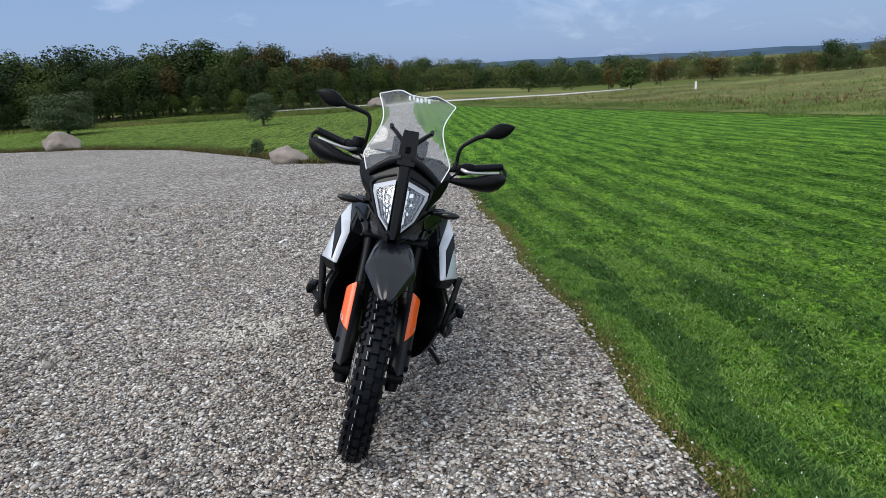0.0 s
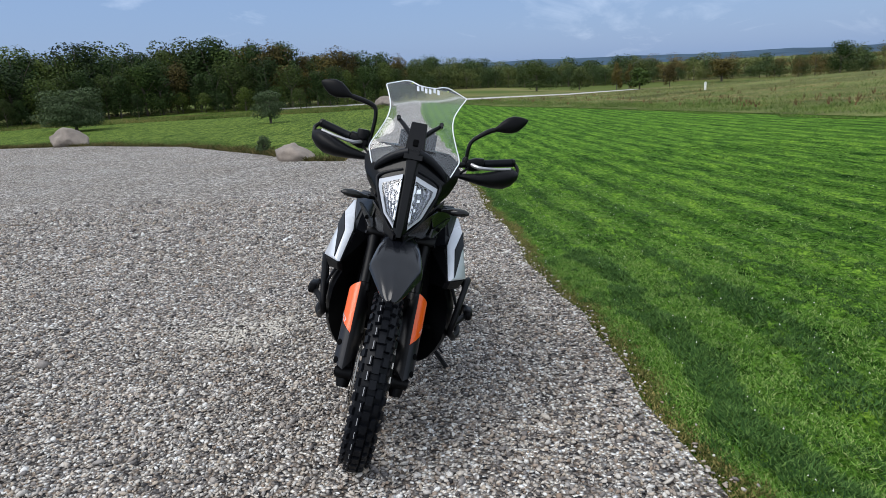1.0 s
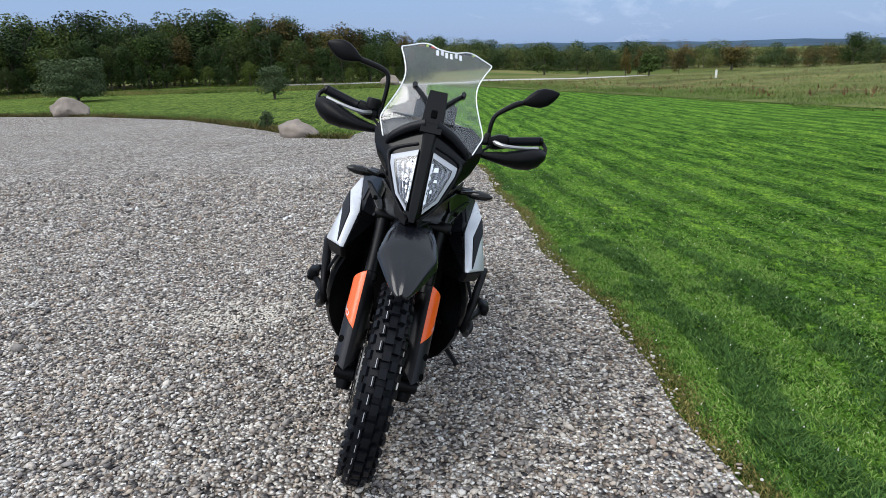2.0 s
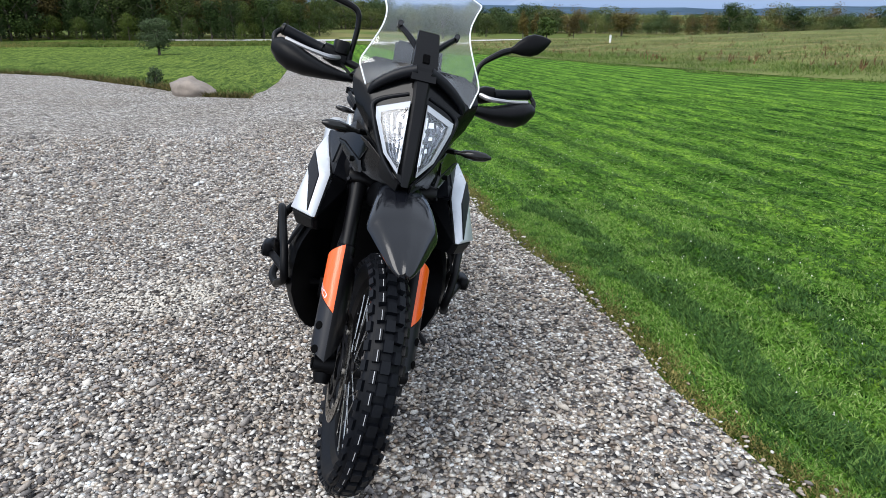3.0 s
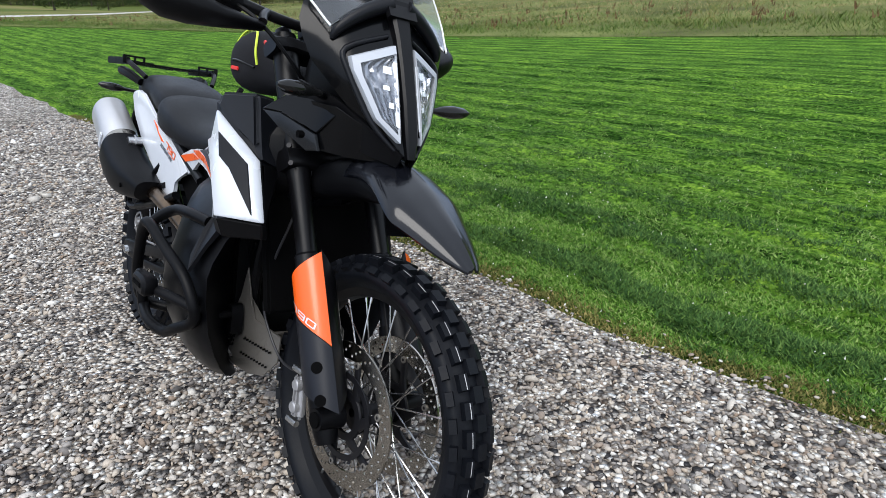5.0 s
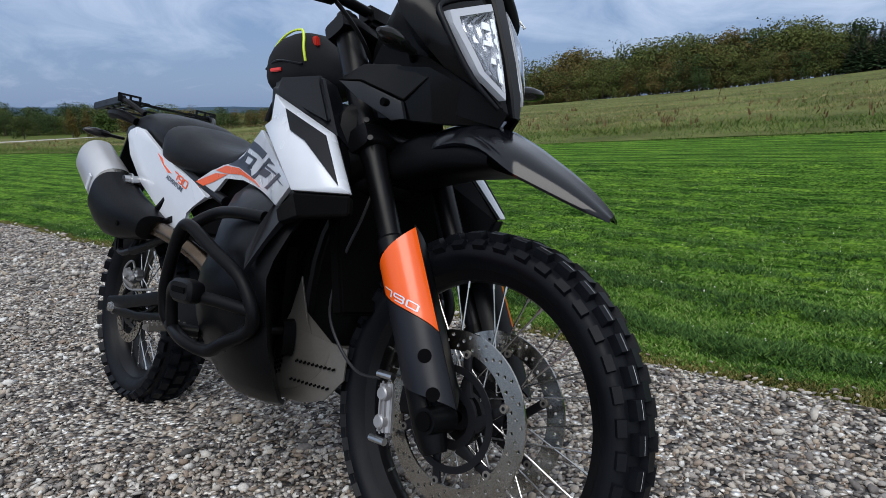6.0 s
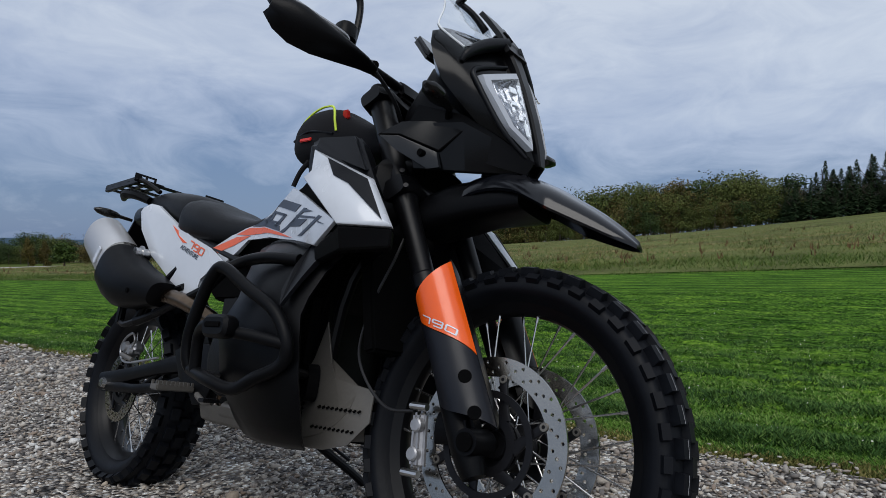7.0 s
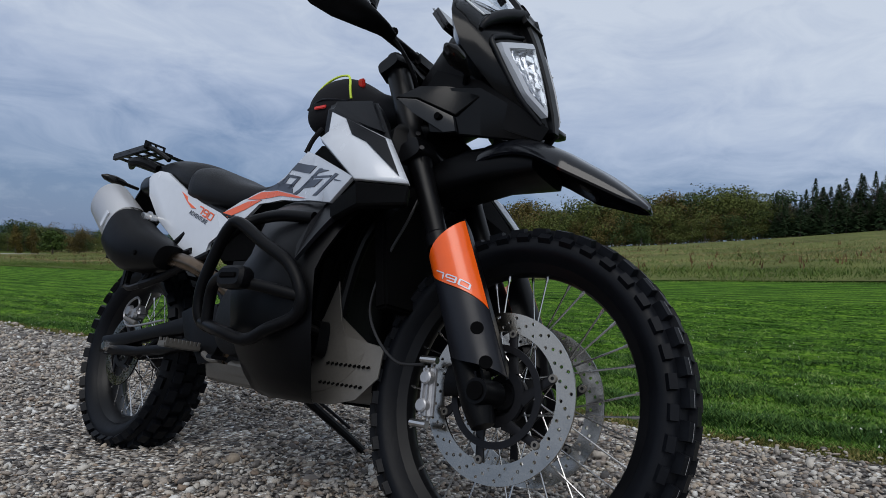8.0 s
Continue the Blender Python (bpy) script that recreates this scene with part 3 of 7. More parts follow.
def bank_growth():
    """Weeds on the bank behind the yard, and the unmown strip between the lawn and the wood."""
    rng = np.random.default_rng(31)
    n = 24000
    x = rng.uniform(-34, -1.6, n)
    y = yard_back(x) + np.abs(rng.normal(0.0, 0.55, n)) - 0.1
    blades("bank_weeds", x, y, 0.22 * (0.70 + 0.40 * rough(x, y, 0.9, 0) + 0.25 * rough(x, y, 0.25, 1)), 0.030, 1.1, BANK, 32, "rough weeds and brown grass along the gravel bank", "weeds")
    x = rng.uniform(-34, -1.6, n)
    y = yard_back(x) + 0.35 + np.abs(rng.normal(0.0, 1.0, n))
    blades("bank_grass", x, y, 0.17 * (0.70 + 0.45 * rough(x, y, 1.1, 2)), 0.030, 1.2, MARGIN, 33, "green uncut grass on top of the bank", "grass")
    n = 22000
    x = rng.uniform(-42, -2.5, n)
    y = np.interp(x, [-42, -25, -7, 0], [43.5, 48.0, 49.8, 51.5]) + 0.5 * rough(x, x, 1.5, 1) + 8.0 * rng.uniform(0, 1, n) ** 1.3
    blades("wood_margin", x, y, 0.32 * (0.75 + 0.4 * rough(x, y, 2.0, 0)), 0.06, 1.15, TALL, 34, "rough olive grass between the lawn and the wood", "grass")


bank_growth()


# ---- boulders, trees, hills ----
def lump(seed, size, rough=0.18):
    bm = bmesh.new()
    bmesh.ops.create_icosphere(bm, subdivisions=4, radius=1.0)
    off = Vector((seed * 3.7, seed * 1.3, 0))
    pick = random.Random(seed * 7)
    faces = []
    for _ in range(9):
        n = Vector((pick.uniform(-1, 1), pick.uniform(-1, 1), pick.uniform(-0.3, 1))).normalized()
        faces.append((n, pick.uniform(0.66, 0.86)))
    for v in bm.verts:
        p = v.co.normalized()
        flat = p.copy()
        for n, reach in faces:
            over = flat.dot(n) - reach
            if over > 0:
                flat -= n * over * 0.9
        k = 1 + rough * (noise.noise(p * 1.2 + off) + 0.5 * noise.noise(p * 2.9 + off) + 0.16 * noise.noise(p * 8 + off))
        v.co = Vector((flat.x * size[0], flat.y * size[1], flat.z * size[2])) * k * 1.1
    me = bpy.data.meshes.new("boulder")
    bm.to_mesh(me)
    bm.free()
    for p in me.polygons:
        p.use_smooth = True
    me.materials.append(BOULDER)
    return me


for seed, x, y, size, turn in ((1, -14.75, 27.9, (0.76, 0.6, 0.50), 10), (2, -3.0, 16.1, (0.56, 0.34, 0.30), -25), (3, -2.6, 56.0, (0.7, 0.5, 0.55), 0)):
    ob = tagged(new("boulder", lump(seed, size)), "weathered pale granite boulder at the gravel's edge", "boulder", "boulders")
    ob.matrix_world = pose(x, y, float(height(x, y)) + size[2] * 0.42, 0, 8, turn)


def trunk_mesh(tall, radius, seed):
    rng = random.Random(seed)
    bm = bmesh.new()

    def limb(p, q, r0, r1):
        d = q - p
        m = Matrix.Translation((p + q) / 2) @ d.to_track_quat("Z", "Y").to_matrix().to_4x4()
        bmesh.ops.create_cone(bm, cap_ends=True, segments=7, radius1=r0, radius2=r1, depth=d.length, matrix=m)

    limb(Vector((0, 0, -0.1)), Vector((0, 0, tall * 0.45)), radius, radius * 0.7)
    limb(Vector((0, 0, tall * 0.43)), Vector((rng.uniform(-0.1, 0.1), 0.05, tall * 0.85)), radius * 0.7, radius * 0.2)
    for _ in range(6):
        a, z = rng.uniform(0, 6.28), rng.uniform(0.25, 0.6) * tall
        limb(Vector((0, 0, z)), Vector((math.cos(a) * tall * 0.25, math.sin(a) * tall * 0.25, z + tall * rng.uniform(0.12, 0.3))), radius * 0.4, radius * 0.1)
    me = bpy.data.meshes.new("trunk")
    bm.to_mesh(me)
    bm.free()
    me.materials.append(BARK)
    return me


def leaves_mesh(name, tall, wide, low, count, leaf, seed, material, ragged=0.6):
    """A crown of many small leaf clumps set on overlapping boughs, with gaps and an uneven outline."""
    rng = np.random.default_rng(seed)
    k = 30
    a = rng.uniform(0, 2 * math.pi, k)
    rr = wide * 0.5 * np.sqrt(rng.uniform(0, 1, k)) * 0.72
    zz = low + (tall - low) * rng.uniform(0.12, 0.86, k)
    taper = 1 - 0.55 * ((zz - low) / (tall - low)) ** 2
    c = np.stack([np.cos(a) * rr * taper, np.sin(a) * rr * taper, zz], -1)
    size = np.stack([wide * rng.uniform(0.10, 0.24, k), wide * rng.uniform(0.10, 0.24, k), (tall - low) * rng.uniform(0.08, 0.17, k)], -1)
    pick = rng.integers(0, k, count)
    d = rng.normal(size=(count, 3))
    d /= np.linalg.norm(d, axis=1, keepdims=True)
    d *= (1 + rng.normal(0, ragged * 0.5, count))[:, None]
    p = c[pick] + d * size[pick]
    p[:, 2] = np.clip(p[:, 2], low * 0.6, tall * 1.08)
    face = d / np.linalg.norm(d, axis=1, keepdims=True) + np.array([0, 0, 0.35]) + rng.normal(0, 0.42, (count, 3))
    face /= np.linalg.norm(face, axis=1, keepdims=True)
    side = np.cross(face, rng.normal(size=(count, 3)))
    side /= np.linalg.norm(side, axis=1, keepdims=True)
    m = np.stack([side, np.cross(face, side), face], -1)
    q = np.array([(-0.9, -0.6, 0), (1, -0.5, 0.1), (-0.1, 1.0, -0.1)]) * leaf * 0.55
    v = np.einsum("nij,kj->nki", m, q) * rng.uniform(0.6, 1.4, (count, 1, 1)) + p[:, None]
    return soup(name, v.reshape(-1, 3), np.arange(3 * count).reshape(count, 3), material)


def needles_mesh(name, tall, wide, count, seed):
    rng = np.random.default_rng(seed)
    t = rng.uniform(0, 1, count) ** 0.8
    tier = 0.72 + 0.28 * np.abs(np.sin(t * 34))
    r = wide * 0.5 * (1 - t) * tier * rng.uniform(0.35, 1.05, count)
    a = rng.uniform(0, 2 * math.pi, count)
    p = np.stack([np.cos(a) * r, np.sin(a) * r, tall * (0.06 + 0.94 * t) - 0.12 * r], -1)
    out = np.stack([np.cos(a), np.sin(a), np.full(count, -0.35)], -1)
    side = np.stack([-np.sin(a), np.cos(a), np.zeros(count)], -1)
    s = (0.030 + 0.085 * (1 - t))[:, None]
    v = np.stack([p - side * s * 0.35, p + side * s * 0.35, p + out * s], 1)
    return soup(name, v.reshape(-1, 3), np.arange(3 * count).reshape(count, 3), NEEDLE)


KINDS, FAR = [], []
for i, (mat_, wide, low, lab) in enumerate(((LEAF_DARK, 0.75, 0.05, "dense dark-green broadleaf tree at the wood's edge"), (LEAF_MID, 0.85, 0.04, "green broadleaf tree with a ragged crown"), (LEAF_DARK, 0.6, 0.08, "tall dark-green tree with a narrow crown"),
                                     (LEAF_BROWN, 0.7, 0.04, "broadleaf tree turning autumn brown"), (LEAF_BROWN, 0.45, 0.05, "slender tree with rust-brown leaves"))):
    KINDS.append((trunk_mesh(1.0, 0.022, i), leaves_mesh("crown", 1.0, wide, low, 3700, 0.027, 40 + i, mat_, 0.16), lab))
    FAR.append((KINDS[-1][0], leaves_mesh("far_crown", 1.0, wide * 1.5, 0.0, 2500, 0.032, 90 + i, (FAR_DARK, FAR_OLIVE, FAR_DARK, FAR_RUST, FAR_RUST)[i], 0.2), lab))
SPRUCE = [(trunk_mesh(1.0, 0.02, 20 + i), needles_mesh("crown", 1.0, w, 800, 60 + i), "dark pointed spruce on the rise") for i, w in enumerate((0.56, 0.46))]


def plant(kind, x, y, tall, spread, turn, group, name="tree", category="tree"):
    t, c, lab = kind
    ob = tagged(new(name), lab, category, group)
    for part_name, me in (("trunk", t), ("crown", c)):
        o = new(part_name, me)
        o.parent = ob
    ob.matrix_world = pose(x, y, float(height(x, y)) - 0.05, 0, 0, turn) @ Matrix.Diagonal((tall * spread, tall * spread, tall, 1))
    return ob


rng = random.Random(77)


def polar(yaw, r):
    """A place r metres from the walk's start, yaw degrees to the left of +y."""
    return -math.sin(radians(yaw)) * r, math.cos(radians(yaw)) * r


def far_wood(name, label, stands):
    """One far belt of trees, too many to count: each stand is (kind, matrix)."""
    groups = {}
    for (t, c, lab), m in stands:
        for me in (t, c):
            groups.setdefault(me.materials[0].name, []).append((me, m))
    verts, faces, slots, mats = [], [], [], []
    for k, (mat_name, items) in enumerate(groups.items()):
        mats.append(bpy.data.materials[mat_name])
        for me, m in items:
            co = np.empty(len(me.vertices) * 3, np.float32)
            me.vertices.foreach_get("co", co)
            r = np.array(m)
            base = len(verts)
            verts.extend((co.reshape(-1, 3) @ r[:3, :3].T + r[:3, 3]).tolist())
            for p in me.polygons:
                faces.append([base + v for v in p.vertices])
                slots.append(k)
    me = bpy.data.meshes.new(name)
    me.from_pydata(verts, [], faces)
    for m in mats:
        me.materials.append(m)
    me.polygons.foreach_set("material_index", slots)
    tagged(new(name, me), label, "trees", kind="stuff")


def wood(yaws, dist, tall, kinds, step, rows, group, back=4.5, join=None):
    """A belt of trees: distances and heights are given at some yaws and run smoothly between."""
    yaw, stands = yaws[0], []
    while yaw > yaws[-1]:
        r0, h0 = (float(np.interp(-yaw, [-a for a in yaws], v)) for v in (dist, tall))
        for k in range(rows):
            x, y = polar(yaw + rng.uniform(-0.4, 0.4) * step, r0 + k * back + rng.uniform(-1.4, 1.4))
            h = h0 * (rng.uniform(0.62, 1.12) if join else rng.uniform(0.78, 1.06)) * (0.72 + 0.28 * min(1, k))
            kind, spread, turn = rng.choice(kinds), rng.uniform(0.85, 1.25), rng.uniform(0, 360)
            if join:
                stands.append((kind, pose(x, y, float(height(x, y)) - 0.05, 0, 0, turn) @ Matrix.Diagonal((h * spread, h * spread, h, 1))))
            else:
                plant(kind, x, y, h, spread, turn, group)
        yaw -= step * rng.uniform(0.8, 1.2)
    if join:
        far_wood(join, group, stands)


# the wood behind the yard, the far hedges, and the rise with spruces
wood([46, 33, 20, 8, 2, -1], [52, 60, 67, 62, 66, 74], [5.2, 6.3, 7.4, 5.9, 5.0, 3.8], [KINDS[0], KINDS[1], KINDS[1], KINDS[2], KINDS[0], KINDS[3]], 1.15, 3, "wood behind the yard")
wood([46, 33, 20, 8, 2, -1], [50.5, 58, 65, 60, 64, 72], [2.8, 3.0, 3.3, 2.8, 2.4, 2.0], [KINDS[1], KINDS[0]], 1.7, 1, "undergrowth of the wood")
wood([1, -6, -12, -20], [92, 100, 112, 118], [5.2, 4.9, 4.8, 4.5], [FAR[0], FAR[1], FAR[2], FAR[0]], 0.75, 3, "low dark-green hedge and trees beyond the fields", 5, "far_hedge")
wood([-20, -26, -34, -45, -58], [120, 122, 120, 118, 112], [4.9, 5.0, 5.2, 5.6, 6.2], [FAR[1], FAR[0], FAR[0], FAR[3]], 0.85, 2, "mixed green and browning trees along the far fields", 6, "far_trees")
wood([-54, -66, -76, -80], [100, 101, 101, 103], [7.6, 8.4, 8.3, 7.6], [FAR[3], FAR[1], FAR[1], FAR[4], FAR[3], FAR[0]], 0.8, 3, "mixed wood on the rise, olive green turning brown", 3.0, "wood_on_the_rise")
wood([-56, -66, -77, -79], [110, 110, 109, 104], [8.2, 9.2, 9.2, 8.0], SPRUCE, 1.5, 1, "dark pointed spruces standing above the mixed wood", 3.0, "far_spruces")
wood([-78.5, -84, -92, -104], [99, 99, 98, 96], [7.2, 7.4, 7.2, 7.0], SPRUCE, 0.55, 3, "dense dark spruces at the top of the field", 2.6, "spruce_wood")
for yaw, r, tall, spread, k in ((-10.6, 80, 3.9, 1.5, 1), (-17.3, 88, 3.6, 1.0, 4), (-18.3, 89, 3.4, 1.0, 4), (-25.4, 110, 3.9, 2.1, 3), (-33.5, 118, 5.4, 1.25, 0), (-38, 116, 4.6, 1.6, 0), (-14.2, 90, 2.8, 1.3, 1), (-21.5, 96, 3.6, 0.9, 3)):
    x, y = polar(yaw, r)
    plant(KINDS[k], x, y, tall, spread, yaw * 40, "far field trees")


def bush(x, y, tall, wide, mat_, count, leaf, seed, label, name="bush", category="bush"):
    ob = tagged(new(name), label, category, "bushes")
    for part_name, me in (("trunk", trunk_mesh(tall, tall * 0.04, seed)), ("crown", leaves_mesh("crown", tall, wide, tall * 0.1, count, leaf, seed, mat_, 0.22))):
        o = new(part_name, me)
        o.parent = ob
    ob.matrix_world = pose(x, y, float(height(x, y)), 0, 0, seed * 30)


bush(-21.3, 41.5, 2.7, 4.9, LEAF_GREY, 17000, 0.085, 81, "wide rounded grey-green willow bush by the bank")
bush(-8.6, 39.0, 2.0, 2.1, LEAF_GREY, 8000, 0.062, 82, "small round-headed tree standing on the lawn", "small_tree", "tree")
bush(-4.3, 18.6, 0.55, 0.5, LEAF_GREY, 900, 0.045, 83, "small weedy shrub beside a boulder")
bush(20.4, 58.6, 2.0, 2.2, LEAF_DARK, 2300, 0.16, 84, "low dark bush at the end of the field road")


def marker_post():
    me = bpy.data.meshes.new("marker_post")
    bm = bmesh.new()
    bmesh.ops.create_cube(bm, size=1.0, matrix=Matrix.Diagonal((0.15, 0.10, 0.60, 1)))
    bmesh.ops.bevel(bm, geom=bm.edges[:], offset=0.03, segments=2, affect="EDGES")
    bm.to_mesh(me)
    bm.free()
    me.materials.append(surf("white_post_paint", (0.8, 0.8, 0.78), 0.5))
    x, y = 20.9, 46.2
    ob = tagged(new("marker_post", me), "short white marker post standing in the meadow", "post")
    ob.location = (x, y, float(height(x, y)) + 0.3)


marker_post()


def hills():
    """Low hills right round the view, far beyond the fields; their blue is painted-in haze."""
    v, f, n = [], [], 220
    for i in range(n):
        a = radians(100 - 230 * i / (n - 1))
        r = 2300
        h = 13 + 9 * noise.noise(Vector((i * 0.045, 3.1, 0))) + 9 * noise.noise(Vector((i * 0.16, 7.7, 0))) + 2.0 * noise.noise(Vector((i * 0.9, 1.7, 0)))
        for rr, z in ((r - 700, -12), (r - 250, h * 0.45), (r, h), (r + 500, -20)):
            v.append((-math.sin(a) * rr, math.cos(a) * rr, z))
    for i in range(n - 1):
        for k in range(3):
            o = i * 4 + k
            f.append((o, o + 4, o + 5, o + 1))
    me = bpy.data.meshes.new("backdrop_hills")
    me.from_pydata(v, [], f)
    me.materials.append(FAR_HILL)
    return tagged(new("backdrop_hills", me), "low hills along the horizon, distance haze painted in as blue-grey", "hills", kind="structure")


hills()


# ---- the motorcycle; its own frame: x ahead, y to its left, z up, from the ground below the rear axle ----
BIKE = SLOPE @ pose(-0.076, 3.659, -0.052, -13.5, -1.774, -91.94)
STEER = 3.0
RAKE = radians(26.3)
HEAD = Vector((1.631, 0, 0))
HEAD_AXIS = Vector((-math.sin(RAKE), 0, math.cos(RAKE)))
TURNED = Matrix.Translation(HEAD) @ Matrix.Rotation(radians(STEER), 4, HEAD_AXIS) @ Matrix.Translation(-HEAD)
BARS = TURNED
TURNED = Matrix.Translation((1.510, -0.013, 0.324)) @ Matrix.Rotation(radians(-1.27), 4, "X") @ Matrix.Translation((-1.523, 0, -0.345)) @ TURNED
STILL = Matrix.Identity(4)

BLACK = surf("black_moulded_plastic", (0.0026, 0.0027, 0.0034), 0.42, 0, 0.25, 260, 0.12, 9, gloss=0.12)
SATIN = surf("satin_black_paint", (0.0028, 0.0028, 0.0035), 0.36, 0.0, 0.2, 120, 0.03, 8, 0.0, gloss=0.19)
GLOSS = surf("gloss_black_plastic", (0.005, 0.005, 0.006), 0.12, 0, 0.15, 60, 0.0, 7, 0.3, 0.05, gloss=0.4)
POD_PLASTIC = surf("smooth_black_tank_plastic", (0.0026, 0.0028, 0.0036), 0.36, 0, 0.2, 260, 0.06, 7, gloss=0.12)
GREY_PLASTIC = surf("grained_dark_grey_plastic", (0.0048, 0.0055, 0.0078), 0.40, 0, 0.2, 320, 0.15, 8, gloss=0.20)
SATIN_GREY = surf("polished_charcoal_plastic", (0.0042, 0.0047, 0.0068), 0.19, 0, 0.15, 150, 0.02, 8, 0.2, 0.05, gloss=0.32)
GUARD = surf("satin_slate_plastic", (0.008, 0.009, 0.013), 0.38, 0, 0.15, 150, 0.02, 8, gloss=0.28)
MASK_PLASTIC = surf("polished_black_plastic", (0.0026, 0.0028, 0.0034), 0.17, 0, 0.2, 200, 0.02, 7, 0.0, 0.06, gloss=0.2)
WHITE = surf("white_bodywork", (0.575, 0.605, 0.655), 0.26, 0, 0.03, 40, 0.0, 5, 0.35, 0.05)
ORANGE = surf("orange_bodywork", (0.82, 0.105, 0.006), 0.30, 0, 0.05, 50, 0.0, 6, 0.3, 0.05)
CHALK = surf("chalk_white_line", (0.50, 0.50, 0.51), 0.7, 0, 0.3, 300, 0.0)
SLATE = surf("grey_graphic_fade", (0.16, 0.18, 0.22), 0.35, 0, 0.1, 60, 0.0)
WING_GREY = surf("satin_wing_plastic", (0.009, 0.010, 0.012), 0.26, 0, 0.15, 200, 0.02, 8, gloss=0.40)
NAVY = surf("dark_slate_graphic", (0.035, 0.042, 0.06), 0.35, 0, 0.1, 60, 0.0)
RUBBER = surf("tyre_rubber", (0.0034, 0.0042, 0.0064), 0.50, 0, 0.3, 90, 0.25, 12, gloss=0.15)
STEEL = surf("brushed_disc_steel", (0.40, 0.375, 0.335), 0.20, 1.0, 0.12, 220, 0.1, 14)
CHROME = surf("bright_spoke_steel", (0.50, 0.50, 0.50), 0.25, 1.0, 0.1, 90, 0.0)
ALU = surf("brushed_aluminium", (0.17, 0.16, 0.145), 0.5, 0.6, 0.14, 160, 0.15, 5)
CAN = surf("bead_blasted_silencer", (0.55, 0.55, 0.56), 0.45, 0.7, 0.06, 240, 0.1, 5)
TITAN = surf("heat_tinted_pipe", (0.17, 0.12, 0.08), 0.3, 1.0, 0.35, 30, 0.05, 8)
SEAT_VINYL = surf("black_seat_vinyl", (0.0045, 0.005, 0.0065), 0.48, 0, 0.2, 420, 0.35, 7, gloss=0.2)
FABRIC = surf("black_woven_fabric", (0.010, 0.010, 0.012), 0.85, 0, 0.35, 500, 0.5, 9, gloss=0.2)
PIPING = surf("lime_piping", (0.62, 0.80, 0.05), 0.55, 0, 0.05)
RED_TAG = surf("red_rubber_tag", (0.70, 0.03, 0.02), 0.45, 0, 0.05)
CALIPER = surf("grey_cast_caliper", (0.34, 0.34, 0.35), 0.36, 0.6, 0.15, 90, 0.15)
DARK_METAL = surf("dark_anodised_metal", (0.010, 0.010, 0.012), 0.4, 0.4, 0.2, 120, 0.1, gloss=0.3)
ENGINE = surf("black_engine_casting", (0.0035, 0.0035, 0.004), 0.5, 0.2, 0.25, 180, 0.3, gloss=0.25)
HOSE = surf("grey_hose_sleeve", (0.011, 0.011, 0.013), 0.5)
HOLE = surf("matt_black_core", (0.0018, 0.0018, 0.002), 0.9, gloss=0.05)


def glass_material():
    m, nt, b = nodes_of("clear_screen")
    b.inputs["Base Color"].default_value = (0.93, 0.95, 0.96, 1)
    b.inputs["Roughness"].default_value, b.inputs["IOR"].default_value = 0.03, 1.49
    b.inputs["Transmission Weight"].default_value = 1.0
    return m


def lamp_material(name, color, strength, rough=0.4):
    m, nt, b = nodes_of(name)
    b.inputs["Base Color"].default_value = (*color, 1)
    b.inputs["Roughness"].default_value = rough
    b.inputs["Emission Color"].default_value = (*color, 1)
    b.inputs["Emission Strength"].default_value = strength
    return m


SCREEN = glass_material()
SCREEN_EDGE = surf("polished_screen_edge", (0.75, 0.78, 0.80), 0.25)
DRL = lamp_material("daytime_light", (0.36, 0.385, 0.43), 0.05)
BULB = lamp_material("low_beam", (0.52, 0.56, 0.62), 0.42)
MIRROR = surf("mirror_glass", (0.8, 0.8, 0.82), 0.03, 1.0, 0.0, 10, 0.0, 5, 0, 0.01)
REFLECTOR = surf("faceted_reflector", (0.26, 0.27, 0.30), 0.24, 1.0, 0.08, 70, 0.0, 40, 0, 0.04)
SMOKE = surf("smoked_indicator_lens", (0.008, 0.008, 0.008), 0.15, 0, 0.1, 60, 0.0, gloss=0.3)


def part(name, bm, material, parent, label="", at=STILL, sharp=35):
    """Links a bmesh as one mesh object under a thing or a part."""
    bmesh.ops.transform(bm, matrix=at, verts=bm.verts[:])
    bmesh.ops.recalc_face_normals(bm, faces=bm.faces[:])
    me = bpy.data.meshes.new(name)
    bm.to_mesh(me)
    bm.free()
    me.materials.append(material)
    for p in me.polygons:
        p.use_smooth = True
    me.set_sharp_from_angle(angle=radians(sharp))
    ob = new(name, me)
    ob.parent = parent
    return tagged(ob, label) if label else ob


def curve_points(pts, steps):
    """A smooth run through the given points."""
    pts = [Vector(p) for p in pts]
    if steps <= 1 or len(pts) < 3:
        return pts
    out = []
    for i in range(len(pts) - 1):
        p0, p1, p2, p3 = pts[max(i - 1, 0)], pts[i], pts[i + 1], pts[min(i + 2, len(pts) - 1)]
        for k in range(steps):
            t = k / steps
            out.append(0.5 * (2 * p1 + (p2 - p0) * t + (2 * p0 - 5 * p1 + 4 * p2 - p3) * t * t + (3 * p1 - p0 - 3 * p2 + p3) * t ** 3))
    out.append(pts[-1])
    return out


